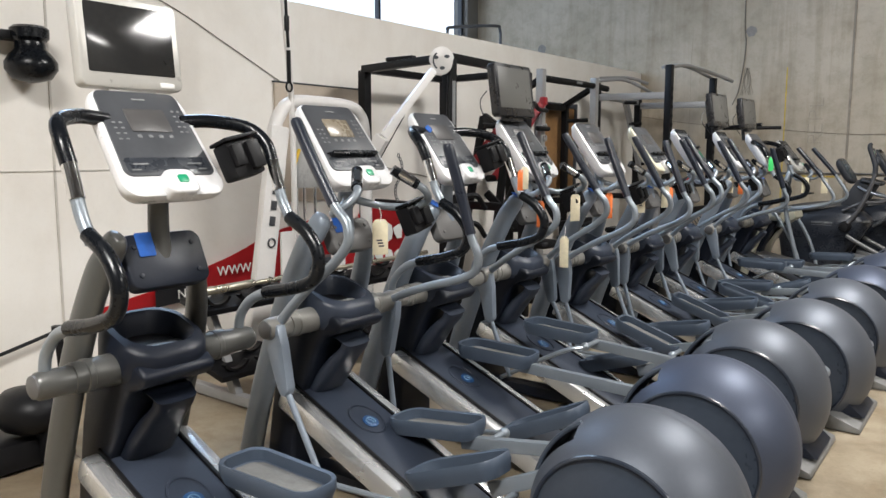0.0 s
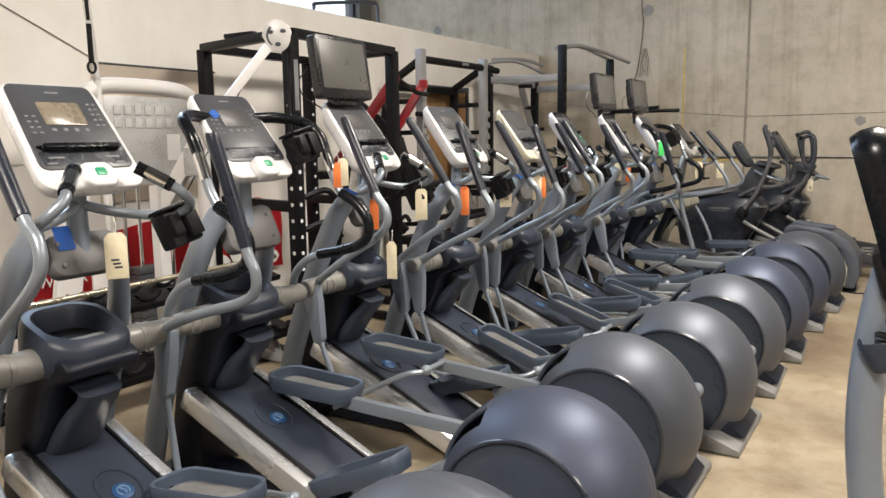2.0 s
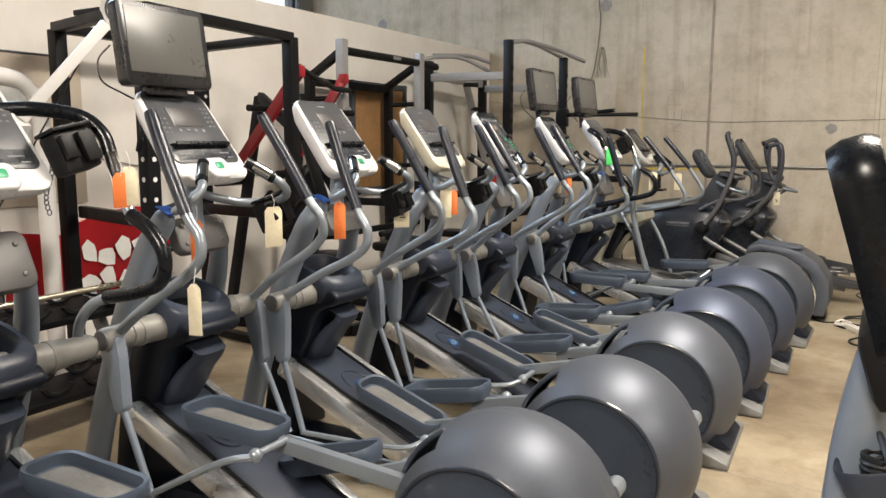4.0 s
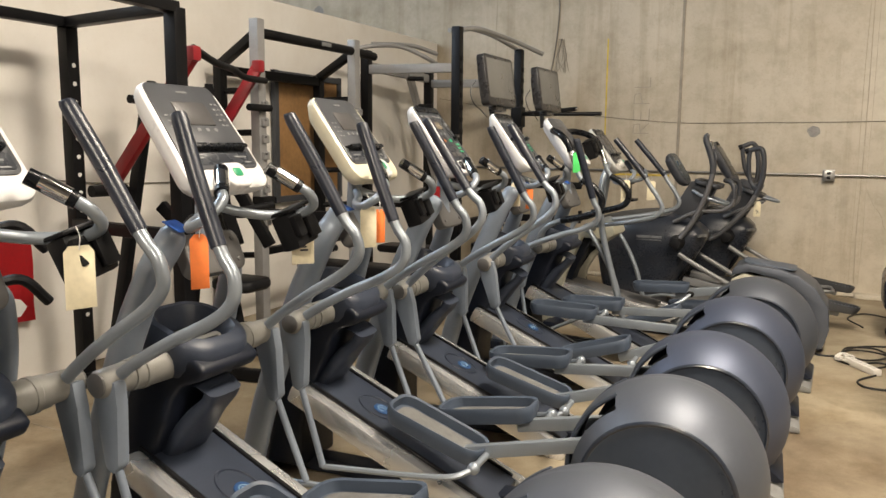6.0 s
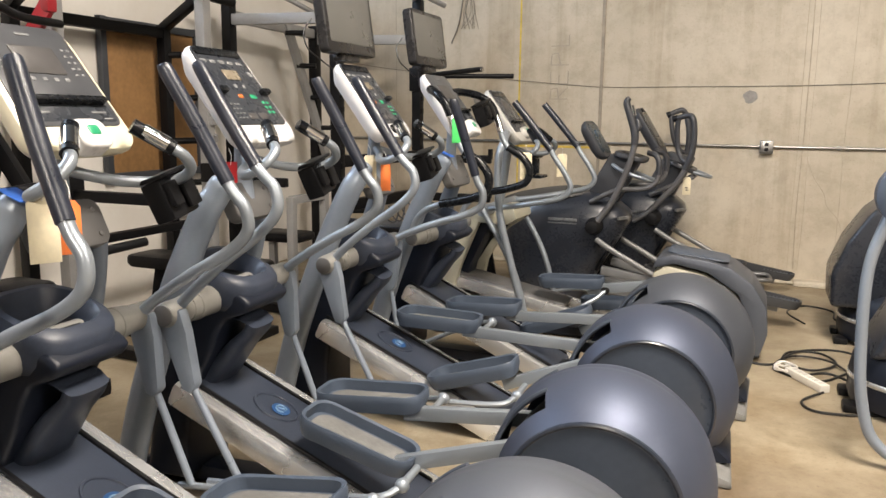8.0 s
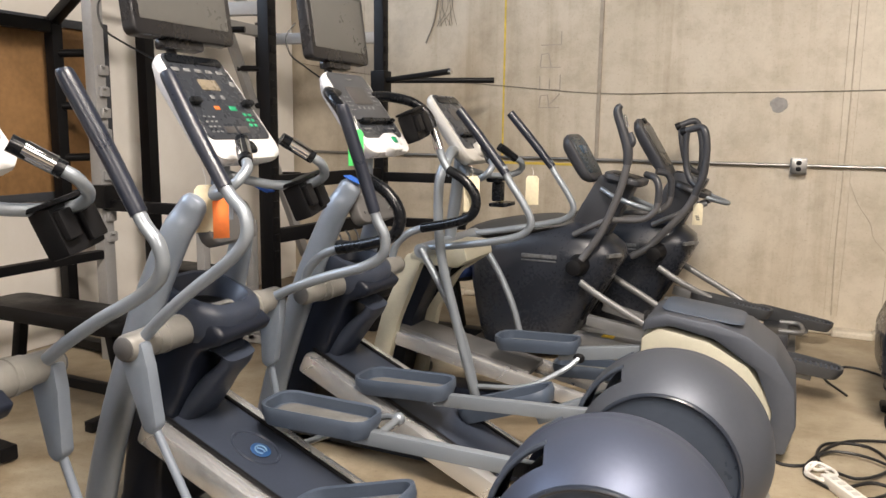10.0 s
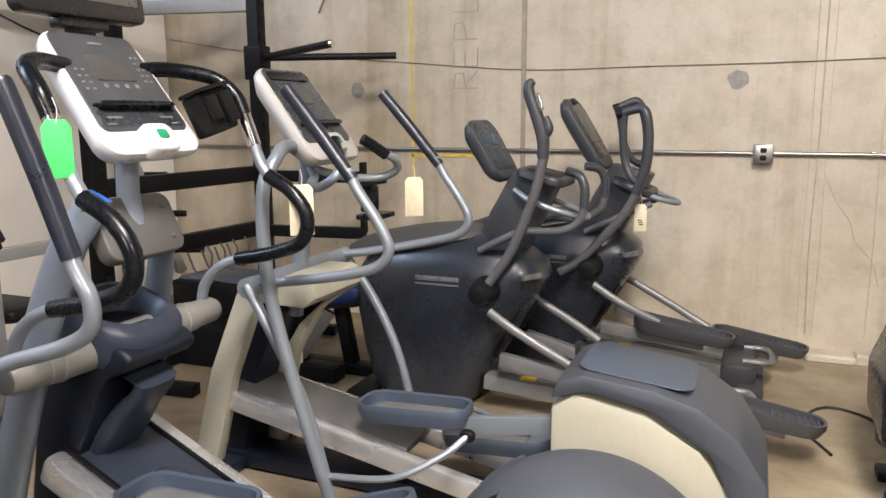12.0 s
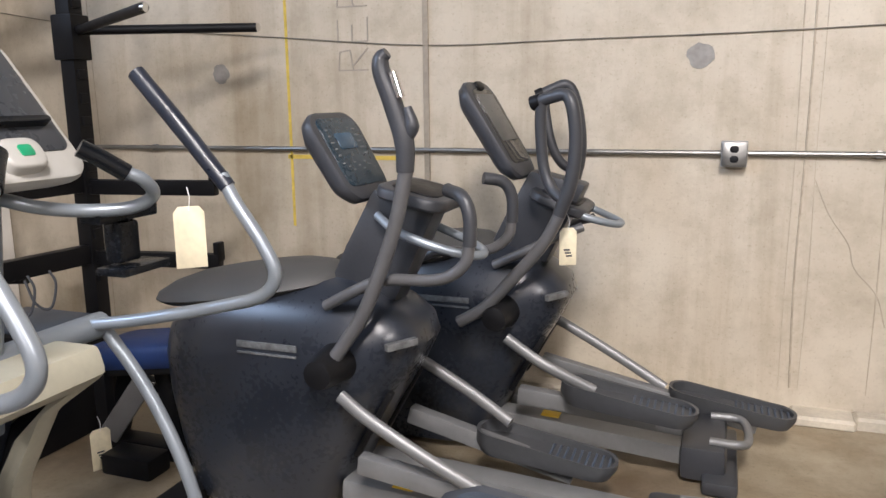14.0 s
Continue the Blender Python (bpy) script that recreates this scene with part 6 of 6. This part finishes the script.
rackd = thing("dumbbell_rack", (0, 0, 0), "black two-tier dumbbell rack with empty curved saddles", "dumbbell rack")
for z, x in ((0.545, -3.32), (0.21, -3.18)):
    part("tier_beam", box(bmesh.new(), (x, 3.28, z), (0.22, 1.95, 0.035), 0.008, Matrix.Rotation(radians(14), 4, "Y")), M_RACK, rackd, "black tier shelf")
    sad = None
    for k in range(9):
        for dx in (-0.07, 0.07):
            bm = bmesh.new()
            n = 10
            arc = [(0.055 * math.cos(a), 0.055 - 0.055 * math.sin(a) * 1.0) for a in (radians(20 + 140 * j / n) for j in range(n + 1))]
            outer = [(0.068 * math.cos(a), 0.055 - 0.068 * math.sin(a)) for a in (radians(20 + 140 * j / n) for j in range(n + 1))]
            o = arc + outer[::-1]
            A = [bm.verts.new((-0.018, p[0] * 1.25, p[1])) for p in o]
            B = [bm.verts.new((0.018, p[0] * 1.25, p[1])) for p in o]
            bm.faces.new(A[::-1])
            bm.faces.new(B)
            for j in range(len(o)):
                bm.faces.new((A[j], A[(j + 1) % len(o)], B[(j + 1) % len(o)], B[j]))
            ob = part("saddle", bm, M_BLACK, rackd, smooth=False)
            ob.matrix_basis = Matrix.Translation((x + dx, 2.42 + 0.215 * k, z + 0.03 - dx * 0.25))
for y in (2.45, 4.12):
    part("end_frame", beam(beam(bmesh.new(), (-3.14, y, 0.05), (-3.42, y, 0.60), 0.05, 0.06, 0.01), (-3.55, y, 0.04), (-2.98, y, 0.04), 0.06, 0.06, 0.014), M_RACKG, rackd, "grey end frame")
part("barbell", rod(rod(bmesh.new(), (-3.20, 2.28, 0.645), (-3.20, 4.2, 0.665), 0.0145, 12), (-3.20, 2.28, 0.645), (-3.20, 2.62, 0.649), 0.023, 14), M_BRASS, rackd, "dull steel barbell laid across")

# banner on the wall
ban = thing("banner", (0, 0, 0), "crumpled red and black printed banner along the wall", "banner")


def cloth(pts, x, material, name, bulge=0.012):
    """A cloth piece from an outline of (y, z), slightly rippled."""
    bm = bmesh.new()
    n = 16
    k = len(pts) // 2
    top, bot = pts[:k], pts[k:][::-1]
    grid = []
    for i_ in range(n + 1):
        u = i_ / n * (k - 1)
        j = min(int(u), k - 2)
        f = u - j
        a = Vector((0, *top[j])).lerp(Vector((0, *top[j + 1])), f)
        c = Vector((0, *bot[j])).lerp(Vector((0, *bot[j + 1])), f)
        row = []
        for m_ in range(7):
            p = a.lerp(c, m_ / 6)
            p.x = x + bulge * math.sin(9 * p.y + 14 * p.z) * 0.7 + bulge * 0.3 * math.sin(31 * p.y)
            row.append(bm.verts.new(p))
        grid.append(row)
    for A, B in zip(grid, grid[1:]):
        for m_ in range(6):
            bm.faces.new((A[m_], A[m_ + 1], B[m_ + 1], B[m_]))
    bmesh.ops.solidify(bm, geom=bm.faces[:], thickness=0.003)
    return part(name, bm, material, ban)


cloth([(2.18, 0.40), (2.75, 0.49), (3.35, 0.66), (3.75, 0.80), (4.15, 0.86), (4.60, 0.80), (4.60, 0.44), (4.15, 0.42), (3.75, 0.40), (3.35, 0.38), (2.75, 0.37), (2.18, 0.365)], -4.28, M_BANNER_R, "red_cloth")
cloth([(4.62, 0.86), (4.85, 0.93), (5.12, 0.95), (5.38, 0.86), (5.38, 0.36), (5.12, 0.38), (4.85, 0.40), (4.62, 0.42)], -4.27, M_BANNER_R, "red_cloth")
cloth([(2.68, 0.49), (2.98, 0.52), (2.98, 0.38), (2.68, 0.365)], -4.262, M_BANNER_K, "dark_cloth", 0.004)
for body, y, z, size in (("8", 3.53, 0.655, 0.13), ("WWW.PR", 3.37, 0.545, 0.095), ("N", 2.87, 0.43, 0.09)):
    part("print", placed(text_mesh(body, size, 0.002), Matrix.Translation((-4.250, y, z)) @ Matrix(((0, 0, 1, 0), (1, 0, 0, 0), (0, 1, 0, 0), (0, 0, 0, 1)))), M_PRINT, ban, "white printed letters", smooth=False)
rng = random.Random(12)
for k in range(9):
    y, z = 4.72 + 0.13 * (k % 5), 0.48 + 0.19 * (k // 5) + rng.uniform(-0.03, 0.03)
    part("print_shape", slab(bmesh.new(), [(rng.uniform(0.045, 0.085) * math.cos(a), rng.uniform(0.05, 0.09) * math.sin(a)) for a in (2 * math.pi * q / 7 for q in range(7))], 0, 0.003, 0.0005,
                             Matrix.Translation((-4.252, y, z)) @ Matrix(((0, 0, 1, 0), (1, 0, 0, 0), (0, 1, 0, 0), (0, 0, 0, 1)))), M_PRINT, ban, "white printed shape", smooth=False)
part("pole", tube(bmesh.new(), [(-4.26, 0.6, 0.04), (-4.26, 1.5, 0.21), (-4.26, 2.2, 0.375)], 0.011, 8), M_BLACK, ban, "thin black banner pole")

tb = thing("wall_board", (XL + 0.014, 4.26, 1.45), "plain tan board fixed flat on the white wall", "board")
part("board", box(bmesh.new(), (0, 0, 0), (0.02, 1.0, 0.90), 0.003), M_TAN, tb)
part("top_lath", box(bmesh.new(), (0.002, 0, 0.455), (0.028, 1.02, 0.012), 0.002), M_FRAME, tb)
tagged(part("wall_cord", tube(bmesh.new(), [(XL + 0.008, 2.2, 2.52), (XL + 0.008, 2.86, 2.345), (XL + 0.008, 3.35, 2.13), (XL + 0.008, 3.78, 1.93), (XL + 0.014, 3.80, 1.92)], 0.0035, 6), M_WIRE), "thin grey cord slanting down the white wall", "cord")
tagged(part("wall_cord", tube(bmesh.new(), [(XL + 0.01, 4.75, 1.30), (XL + 0.012, 5.3, 1.20), (XL + 0.01, 6.0, 1.12), (XL + 0.01, 7.4, 1.10)], 0.004, 6), M_WIRE), "thin grey cord along the white wall", "cord")
pw = thing("framed_panel", (XL + 0.03, 8.05, 1.43), "brown plywood panel in a dark frame on the white wall", "panel")
part("plywood", box(bmesh.new(), (0, 0, 0), (0.02, 0.86, 0.98), 0.002), M_WOOD, pw)
bm = bmesh.new()
for y in (-0.45, 0.45):
    box(bm, (0.008, y, 0), (0.045, 0.05, 1.08), 0.004)
for z in (-0.51, 0.51):
    box(bm, (0.009, 0, z), (0.045, 0.95, 0.05), 0.004)
part("frame", bm, M_FRAME, pw, "dark frame")

# red lever machine
lev = thing("lever_machine", (0, 0, 0), "red and black plate-loaded lever machine", "weight machine")
for top, low in (((-3.33, 5.73, 1.86), (-4.02, 5.72, 1.10)), ((-3.68, 6.68, 1.89), (-4.14, 6.50, 1.12))):
    arm = part("lever_arm", beam(bmesh.new(), top, low, 0.05, 0.075, 0.01), M_RED, lev, "red lever arm")
    part("knuckle", box(bmesh.new(), top, (0.07, 0.065, 0.085), 0.02), M_RED, lev)
    part("end_pad", rod(bmesh.new(), Vector(low) - Vector((0, 0.12, 0)), Vector(low) + Vector((0, 0.12, 0)), 0.035, 12), M_BLACK, lev)
part("joining_bar", tube(bmesh.new(), [(-3.33, 5.73, 1.89), (-3.42, 6.0, 1.84), (-3.52, 6.25, 1.83), (-3.60, 6.45, 1.80), (-3.68, 6.75, 1.80)], 0.021, 12), M_BLACK, lev, "bent black joining bar")
bm = bmesh.new()
for a, c in (((-4.1, 5.75, 0), (-3.9, 5.95, 1.72)), ((-4.15, 6.45, 0), (-4.0, 6.55, 1.75)), ((-3.9, 5.95, 1.72), (-3.35, 5.80, 1.40)), ((-4.0, 6.55, 1.75), (-3.6, 6.2, 1.30)), ((-4.1, 5.75, 0.04), (-3.1, 5.95, 0.04)), ((-4.15, 6.45, 0.04), (-3.1, 6.35, 0.04)), ((-3.1, 5.95, 0.04), (-3.1, 6.35, 0.04)), ((-3.35, 6.1, 0.04), (-3.45, 6.1, 0.50)), ((-3.9, 6.0, 1.0), (-3.5, 6.1, 0.6)), ((-3.35, 5.8, 1.4), (-3.25, 5.95, 0.8)), ((-3.6, 6.2, 1.3), (-3.3, 6.3, 0.75))):
    beam(bm, a, c, 0.055, 0.07, 0.008)
part("frame", bm, M_RACK, lev, "black welded frame")
part("seat_pad", slab(bmesh.new(), rrect(0.30, 0.26, 0.06), 0.50, 0.57, 0.02, Matrix.Translation((-3.38, 6.12, 0))), M_BLACK, lev, "black seat pad")
part("back_pad", slab(bmesh.new(), rrect(0.62, 0.26, 0.06), 0, 0.07, 0.02, Matrix.Translation((-3.62, 6.12, 0.92)) @ Matrix.Rotation(radians(-66), 4, "Y")), M_BLACK, lev, "black back pad")
for y in (5.62, 6.60):
    part("weight_peg", rod(bmesh.new(), (-3.7, y, 1.62), (-3.7, y + 0.22, 1.62), 0.024, 12), M_BLACK, lev)
part("hand_grip", rod(bmesh.new(), (-3.05, 5.75, 1.02), (-3.02, 5.98, 1.04), 0.02), M_BLACK, lev)
part("hand_grip", rod(bmesh.new(), (-3.0, 6.2, 0.72), (-2.95, 6.5, 0.74), 0.022), M_BLACK, lev)

# grey-fronted squat rack
sq = thing("squat_rack", (0, 0, 0), "squat rack with drilled grey front posts and black crossbar", "power rack")
for y in (6.78, 7.98):
    part("front_post", post(bmesh.new(), -3.77, y, 2.22, 0.075), M_RACKG, sq, "drilled grey post")
    for k in range(9):
        ob = part("catch_step", lambda: rod(box(bmesh.new(), (0, 0.012, 0), (0.03, 0.06, 0.055), 0.008), (-0.01, 0, 0), (0.025, 0, 0.025), 0.012, 8), M_RACKG, sq, "grey catch step", key="catch")
        ob.matrix_basis = Matrix.Translation((-3.725, y, 0.72 + 0.115 * k))
    part("rear_post", post(bmesh.new(), -4.18, y + 0.08, 1.95, 0.07), M_RACK, sq)
    part("side_brace", beam(bmesh.new(), (-4.18, y + 0.08, 1.93), (-3.78, y, 2.12), 0.06, 0.06, 0.008), M_RACK, sq)
    part("floor_runner", beam(bmesh.new(), (-4.2, y + 0.08, 0.04), (-3.0, y, 0.04), 0.07, 0.06, 0.008), M_RACK, sq)
    for k in range(5):
        ob = part("storage_peg", lambda: rod(bmesh.new(), (0, 0, 0), (0.23, 0.14, 0.01), 0.023, 12), M_BLACK, sq, "black storage peg", key="peg1")
        ob.matrix_basis = Matrix.Translation((-4.18, y + 0.08, 0.55 + 0.30 * k))
part("crossbar", tube(bmesh.new(), [(-3.77, 6.80, 2.13), (-3.77, 7.2, 2.13), (-3.77, 7.96, 2.13), (-3.77, 8.30, 2.12)], 0.035, 12), M_RACK, sq, "black crossbar")
part("crossbar_mark", box(bmesh.new(), (-3.734, 7.55, 2.135), (0.006, 0.12, 0.03), 0.001), M_KEY, sq)
part("rear_beam", beam(bmesh.new(), (-4.18, 6.86, 1.90), (-4.18, 8.06, 1.90), 0.06, 0.07, 0.008), M_RACK, sq)
part("lower_beam", beam(bmesh.new(), (-3.77, 6.78, 0.62), (-3.77, 7.98, 0.62), 0.06, 0.05, 0.008), M_RACK, sq)
for y in (6.78, 7.98):
    part("safety_arm", beam(box(bmesh.new(), (-3.74, y, 0.95), (0.11, 0.12, 0.13), 0.01), (-3.74, y, 0.90), (-3.15, y + 0.02, 0.90), 0.05, 0.06, 0.008), M_RACK, sq, "black safety arm")

# tall half rack with dip bars
hr = thing("half_rack", (0, 0, 0), "tall black half rack with grey pull-up bar and dip handles", "power rack")
A, B = (-3.20, 8.76), (-3.08, 9.95)
for (x, y), z in ((A, 2.40), (B, 2.33), ((-4.05, 8.62), 2.22), ((-4.0, 9.75), 2.12)):
    part("upright", post(bmesh.new(), x, y, z, 0.08), M_RACK, hr, "black drilled upright")
for (x, y) in (A, B):
    for k in range(16):
        ob = part("catch_step", lambda: box(bmesh.new(), (0, 0, 0), (0.012, 0.05, 0.045), 0.004), M_RACK, hr, key="catch2")
        ob.matrix_basis = Matrix.Translation((x + 0.043, y, 0.55 + 0.105 * k))
part("cross_beam", beam(bmesh.new(), (-4.05, 8.62, 2.08), (-4.0, 9.75, 2.05), 0.06, 0.08, 0.008), M_RACKG, hr, "grey cross beam")
part("cross_beam", beam(bmesh.new(), (-4.05, 8.62, 2.05), (*A, 2.05), 0.06, 0.08, 0.008), M_RACKG, hr, "grey cross beam")
part("cross_beam", beam(bmesh.new(), (-4.0, 9.75, 2.0), (*B, 2.0), 0.06, 0.08, 0.008), M_RACKG, hr, "grey cross beam")
part("pull_up_bar", tube(tube(bmesh.new(), [(*A, 2.37), (-3.12, 9.0, 2.41), (-3.08, 9.4, 2.40), (-3.02, 9.75, 2.37), (-2.85, 10.0, 2.28)], 0.022, 12), [(-3.3, 8.8, 2.38), (-3.25, 9.1, 2.43), (-3.2, 9.5, 2.42), (-3.1, 9.95, 2.33)], 0.02, 12), M_RACKG, hr, "bent grey pull-up bar")
part("pull_up_bar", tube(tube(bmesh.new(), [(-4.05, 8.3, 2.18), (-3.9, 8.5, 2.24), (-3.75, 8.8, 2.25), (-3.55, 9.05, 2.12), (-3.5, 9.1, 2.05)], 0.02, 10), [(-4.1, 8.8, 2.30), (-3.9, 9.2, 2.32), (-3.75, 9.45, 2.26)], 0.02, 10), M_RACKG, hr, "bent grey pull-up bar")
part("dip_bracket", box(bmesh.new(), (B[0], B[1], 1.66), (0.12, 0.11, 0.20), 0.01), M_RACK, hr)
for e in ((-2.36, 9.60, 1.72), (-2.31, 10.28, 1.70)):
    part("dip_bar", rod(bmesh.new(), (B[0] + 0.04, B[1], 1.69), e, 0.021, 14), M_BLACK, hr, "black padded dip bar")
    part("bar_cap", rod(bmesh.new(), Vector(e) - Vector((0.01, 0, 0)), Vector(e) + Vector((0.008, 0, 0)), 0.019, 12), M_CHROME, hr)
for z in (1.0, 0.66):
    part("storage_beam", beam(bmesh.new(), (*A, z), (*B, z), 0.06, 0.09, 0.008), M_RACK, hr)
    part("storage_beam", beam(beam(bmesh.new(), (B[0], B[1], z - 0.02), (-2.42, 10.05, z - 0.02), 0.05, 0.07, 0.008), (-2.43, 10.05, z - 0.02), (-2.43, 10.05, z + 0.07), 0.05, 0.03, 0.006), M_RACK, hr, "black hooked storage arm")
part("lean_post", beam(bmesh.new(), (-4.0, 9.30, 2.12), (-3.85, 10.05, 0.30), 0.06, 0.06, 0.006), M_RACKG, hr, "leaning grey post")
for k in range(7):
    ob = part("storage_peg", lambda: rod(bmesh.new(), (0, 0, 0), (0.15, 0.06, 0), 0.022, 10), M_BLACK, hr, "black storage peg", key="peg2")
    ob.matrix_basis = Matrix.Translation(Vector((-4.0, 9.30, 2.02)).lerp(Vector((-3.85, 10.05, 0.45)), k / 6))
part("floor_frame", beam(beam(beam(bmesh.new(), (-4.05, 8.62, 0.035), (-2.7, 8.80, 0.035), 0.07, 0.06, 0.008), (-4.0, 9.75, 0.035), (-2.6, 9.97, 0.035), 0.07, 0.06, 0.008), (*A, 0.035), (*B, 0.035), 0.07, 0.06, 0.008), M_RACK, hr)
for k in range(4):
    ob = part("wire_hook", lambda: tube(bmesh.new(), [(-3.05, 0, 0.62), (-3.0, 0, 0.52), (-2.95, 0.03, 0.50), (-2.93, 0.05, 0.60), (-2.96, 0.05, 0.66)], 0.006, 6), M_FRAME, hr, key="hook")
    ob.matrix_basis = Matrix.Translation((0, 9.2 + 0.11 * k, 0))
bn = thing("bench_frame", (-3.25, 8.55, 0), "grey tube bench frame with a black pad", "bench")
bm = bmesh.new()
for a, c in (((0, -0.35, 0.03), (0, -0.35, 0.78)), ((0, -0.35, 0.76), (0.02, 0.05, 0.76)), ((0.02, 0.05, 0.78), (0.02, 0.05, 0.03)), ((-0.5, -0.35, 0.04), (0.25, -0.35, 0.04)), ((-0.5, 0.05, 0.04), (0.25, 0.05, 0.04)), ((0, -0.35, 0.35), (0.02, 0.05, 0.35))):
    beam(bm, a, c, 0.055, 0.055, 0.006)
part("frame", bm, M_RACKG, bn)
part("pad", slab(bmesh.new(), rrect(0.5, 0.26, 0.05), 0.44, 0.50, 0.018, Matrix.Translation((-0.25, -0.15, 0))), M_BLACK, bn, "black bench pad")
part("pad_leg", beam(bmesh.new(), (-0.3, -0.15, 0.04), (-0.3, -0.15, 0.45), 0.05, 0.05, 0.005), M_RACKG, bn)
bn2 = thing("weight_bench", (-3.35, 7.35, 0), "black padded weight bench with steel legs", "bench")
part("pad", slab(bmesh.new(), rrect(0.95, 0.27, 0.06), 0.42, 0.49, 0.02), M_BLACK, bn2)
for sx in (-1, 1):
    part("floor_bar", beam(bmesh.new(), (0.38 * sx, -0.22, 0.03), (0.38 * sx, 0.22, 0.03), 0.05, 0.05, 0.006), M_RACK, bn2)
    part("leg", beam(bmesh.new(), (0.38 * sx, 0, 0.04), (0.3 * sx, 0, 0.43), 0.05, 0.05, 0.006), M_RACK, bn2)
part("stretcher", beam(bmesh.new(), (-0.38, 0, 0.12), (0.38, 0, 0.12), 0.04, 0.05, 0.006), M_RACK, bn2)

# punch-bag gear at the start of the wall
bag = thing("speed_bag", (-4.2, 1.95, 1.78), "black round speed bag on a wall bracket", "punch bag")
bm = bmesh.new()
lp = [[(r * math.cos(a), r * math.sin(a), z) for a in (2 * math.pi * k / 24 for k in range(24))] for r, z in ((0.03, -0.02), (0.10, 0.0), (0.135, 0.05), (0.135, 0.09), (0.11, 0.13), (0.08, 0.16), (0.075, 0.20), (0.10, 0.22), (0.10, 0.27), (0.08, 0.285))]
part("bag", loft(bm, lp), M_GLOSS, bag, "glossy black bag")
part("bracket", box(bmesh.new(), (-0.05, -0.15, 0.23), (0.10, 0.50, 0.05), 0.01), M_BLACK, bag)
sb = thing("floor_bag", (-3.2, 1.38, 0), "black ball bag with a strap handle on a floor base", "punch bag")
bm = bmesh.new()
lp = [[(r * math.cos(a) * 1.2, r * math.sin(a), z) for a in (2 * math.pi * k / 24 for k in range(24))] for r, z in ((0.05, 0.15), (0.11, 0.18), (0.14, 0.24), (0.135, 0.29), (0.10, 0.335), (0.03, 0.355))]
part("ball", loft(bm, lp), M_BLACK, sb)
part("base", box(box(bmesh.new(), (-0.06, -0.10, 0.075), (0.26, 0.46, 0.13), 0.03), (0.05, 0.07, 0.11), (0.16, 0.14, 0.18), 0.03), M_BLACK, sb)
bm = bmesh.new()
tube(bm, [(0.03, 0.14, 0.28), (0.03, 0.14, 0.42), (0.03, 0.13, 0.60)], [0.026, 0.018, 0.018], 10)
rod(bm, (0.03, 0.13, 0.585), (0.03, 0.13, 0.61), 0.026, 12)
prism(bm, [(-0.03, 0.26), (0.09, 0.26), (0.06, 0.38), (0.0, 0.38)], 0.11, 0.18, 0.015)
part("strap_handle", bm, M_BLACK, sb)
part("yellow_mark", box(bmesh.new(), (0.10, 0.15, 0.27), (0.01, 0.05, 0.02), 0.003), M_YLABEL, sb)
part("bar", rod(bmesh.new(), (-0.1, -0.1, 0.25), (-0.2, -0.7, 0.27), 0.02), M_BLACK, sb)

# low gear behind the older trainer
bb = thing("weight_bench", (-2.33, 9.45, 0), "blue vinyl bench pad on a black steel frame", "bench")
part("pad", slab(bmesh.new(), rrect(0.50, 0.30, 0.07), -0.045, 0.045, 0.025, pose(0.02, 0, 0.42, 0, -8, 0)), M_BLUEPAD, bb, "blue vinyl pad")
part("pad_board", slab(bmesh.new(), rrect(0.46, 0.26, 0.05), -0.07, -0.045, 0.004, pose(0.02, 0, 0.42, 0, -8, 0)), M_BLACK, bb)
part("front_leg", beam(bmesh.new(), (0.10, -0.05, 0.36), (0.16, -0.05, 0.05), 0.06, 0.07, 0.008), M_RACK, bb)
part("rear_leg", beam(bmesh.new(), (-0.10, 0.0, 0.36), (-0.20, 0.0, 0.05), 0.06, 0.07, 0.008), M_RACK, bb)
part("slanted_brace", beam(bmesh.new(), (0.05, -0.09, 0.34), (-0.10, -0.16, 0.10), 0.045, 0.08, 0.008), M_PLATE, bb, "grey slanted brace")
part("side_bracket", box(bmesh.new(), (-0.14, -0.12, 0.24), (0.06, 0.05, 0.24), 0.01), M_RACK, bb)
part("floor_bar", box(bmesh.new(), (0.05, -0.05, 0.03), (0.55, 0.10, 0.06), 0.012), M_RACK, bb)
part("grey_foot", box(bmesh.new(), (0.06, -0.20, 0.04), (0.22, 0.12, 0.08), 0.012), M_RACK, bb, "black plastic foot block")
tag((-2.40, 9.22, 0.165), 0.075, 0.16, M_TAG, MAN, -25, 0, True)
st = thing("step_platform", (-3.0, 9.55, 0), "dark two-level step box on the concrete floor", "step box")
part("lower_step", box(bmesh.new(), (0.0, -0.12, 0.11), (0.62, 0.52, 0.22), 0.02), M_RACK, st)
part("upper_step", box(bmesh.new(), (-0.10, 0.02, 0.325), (0.46, 0.40, 0.19), 0.02), M_RACK, st)
part("tread_mat", box(bmesh.new(), (-0.10, 0.02, 0.426), (0.40, 0.34, 0.012), 0.004), M_PEDAL, st, "grey ribbed mat")
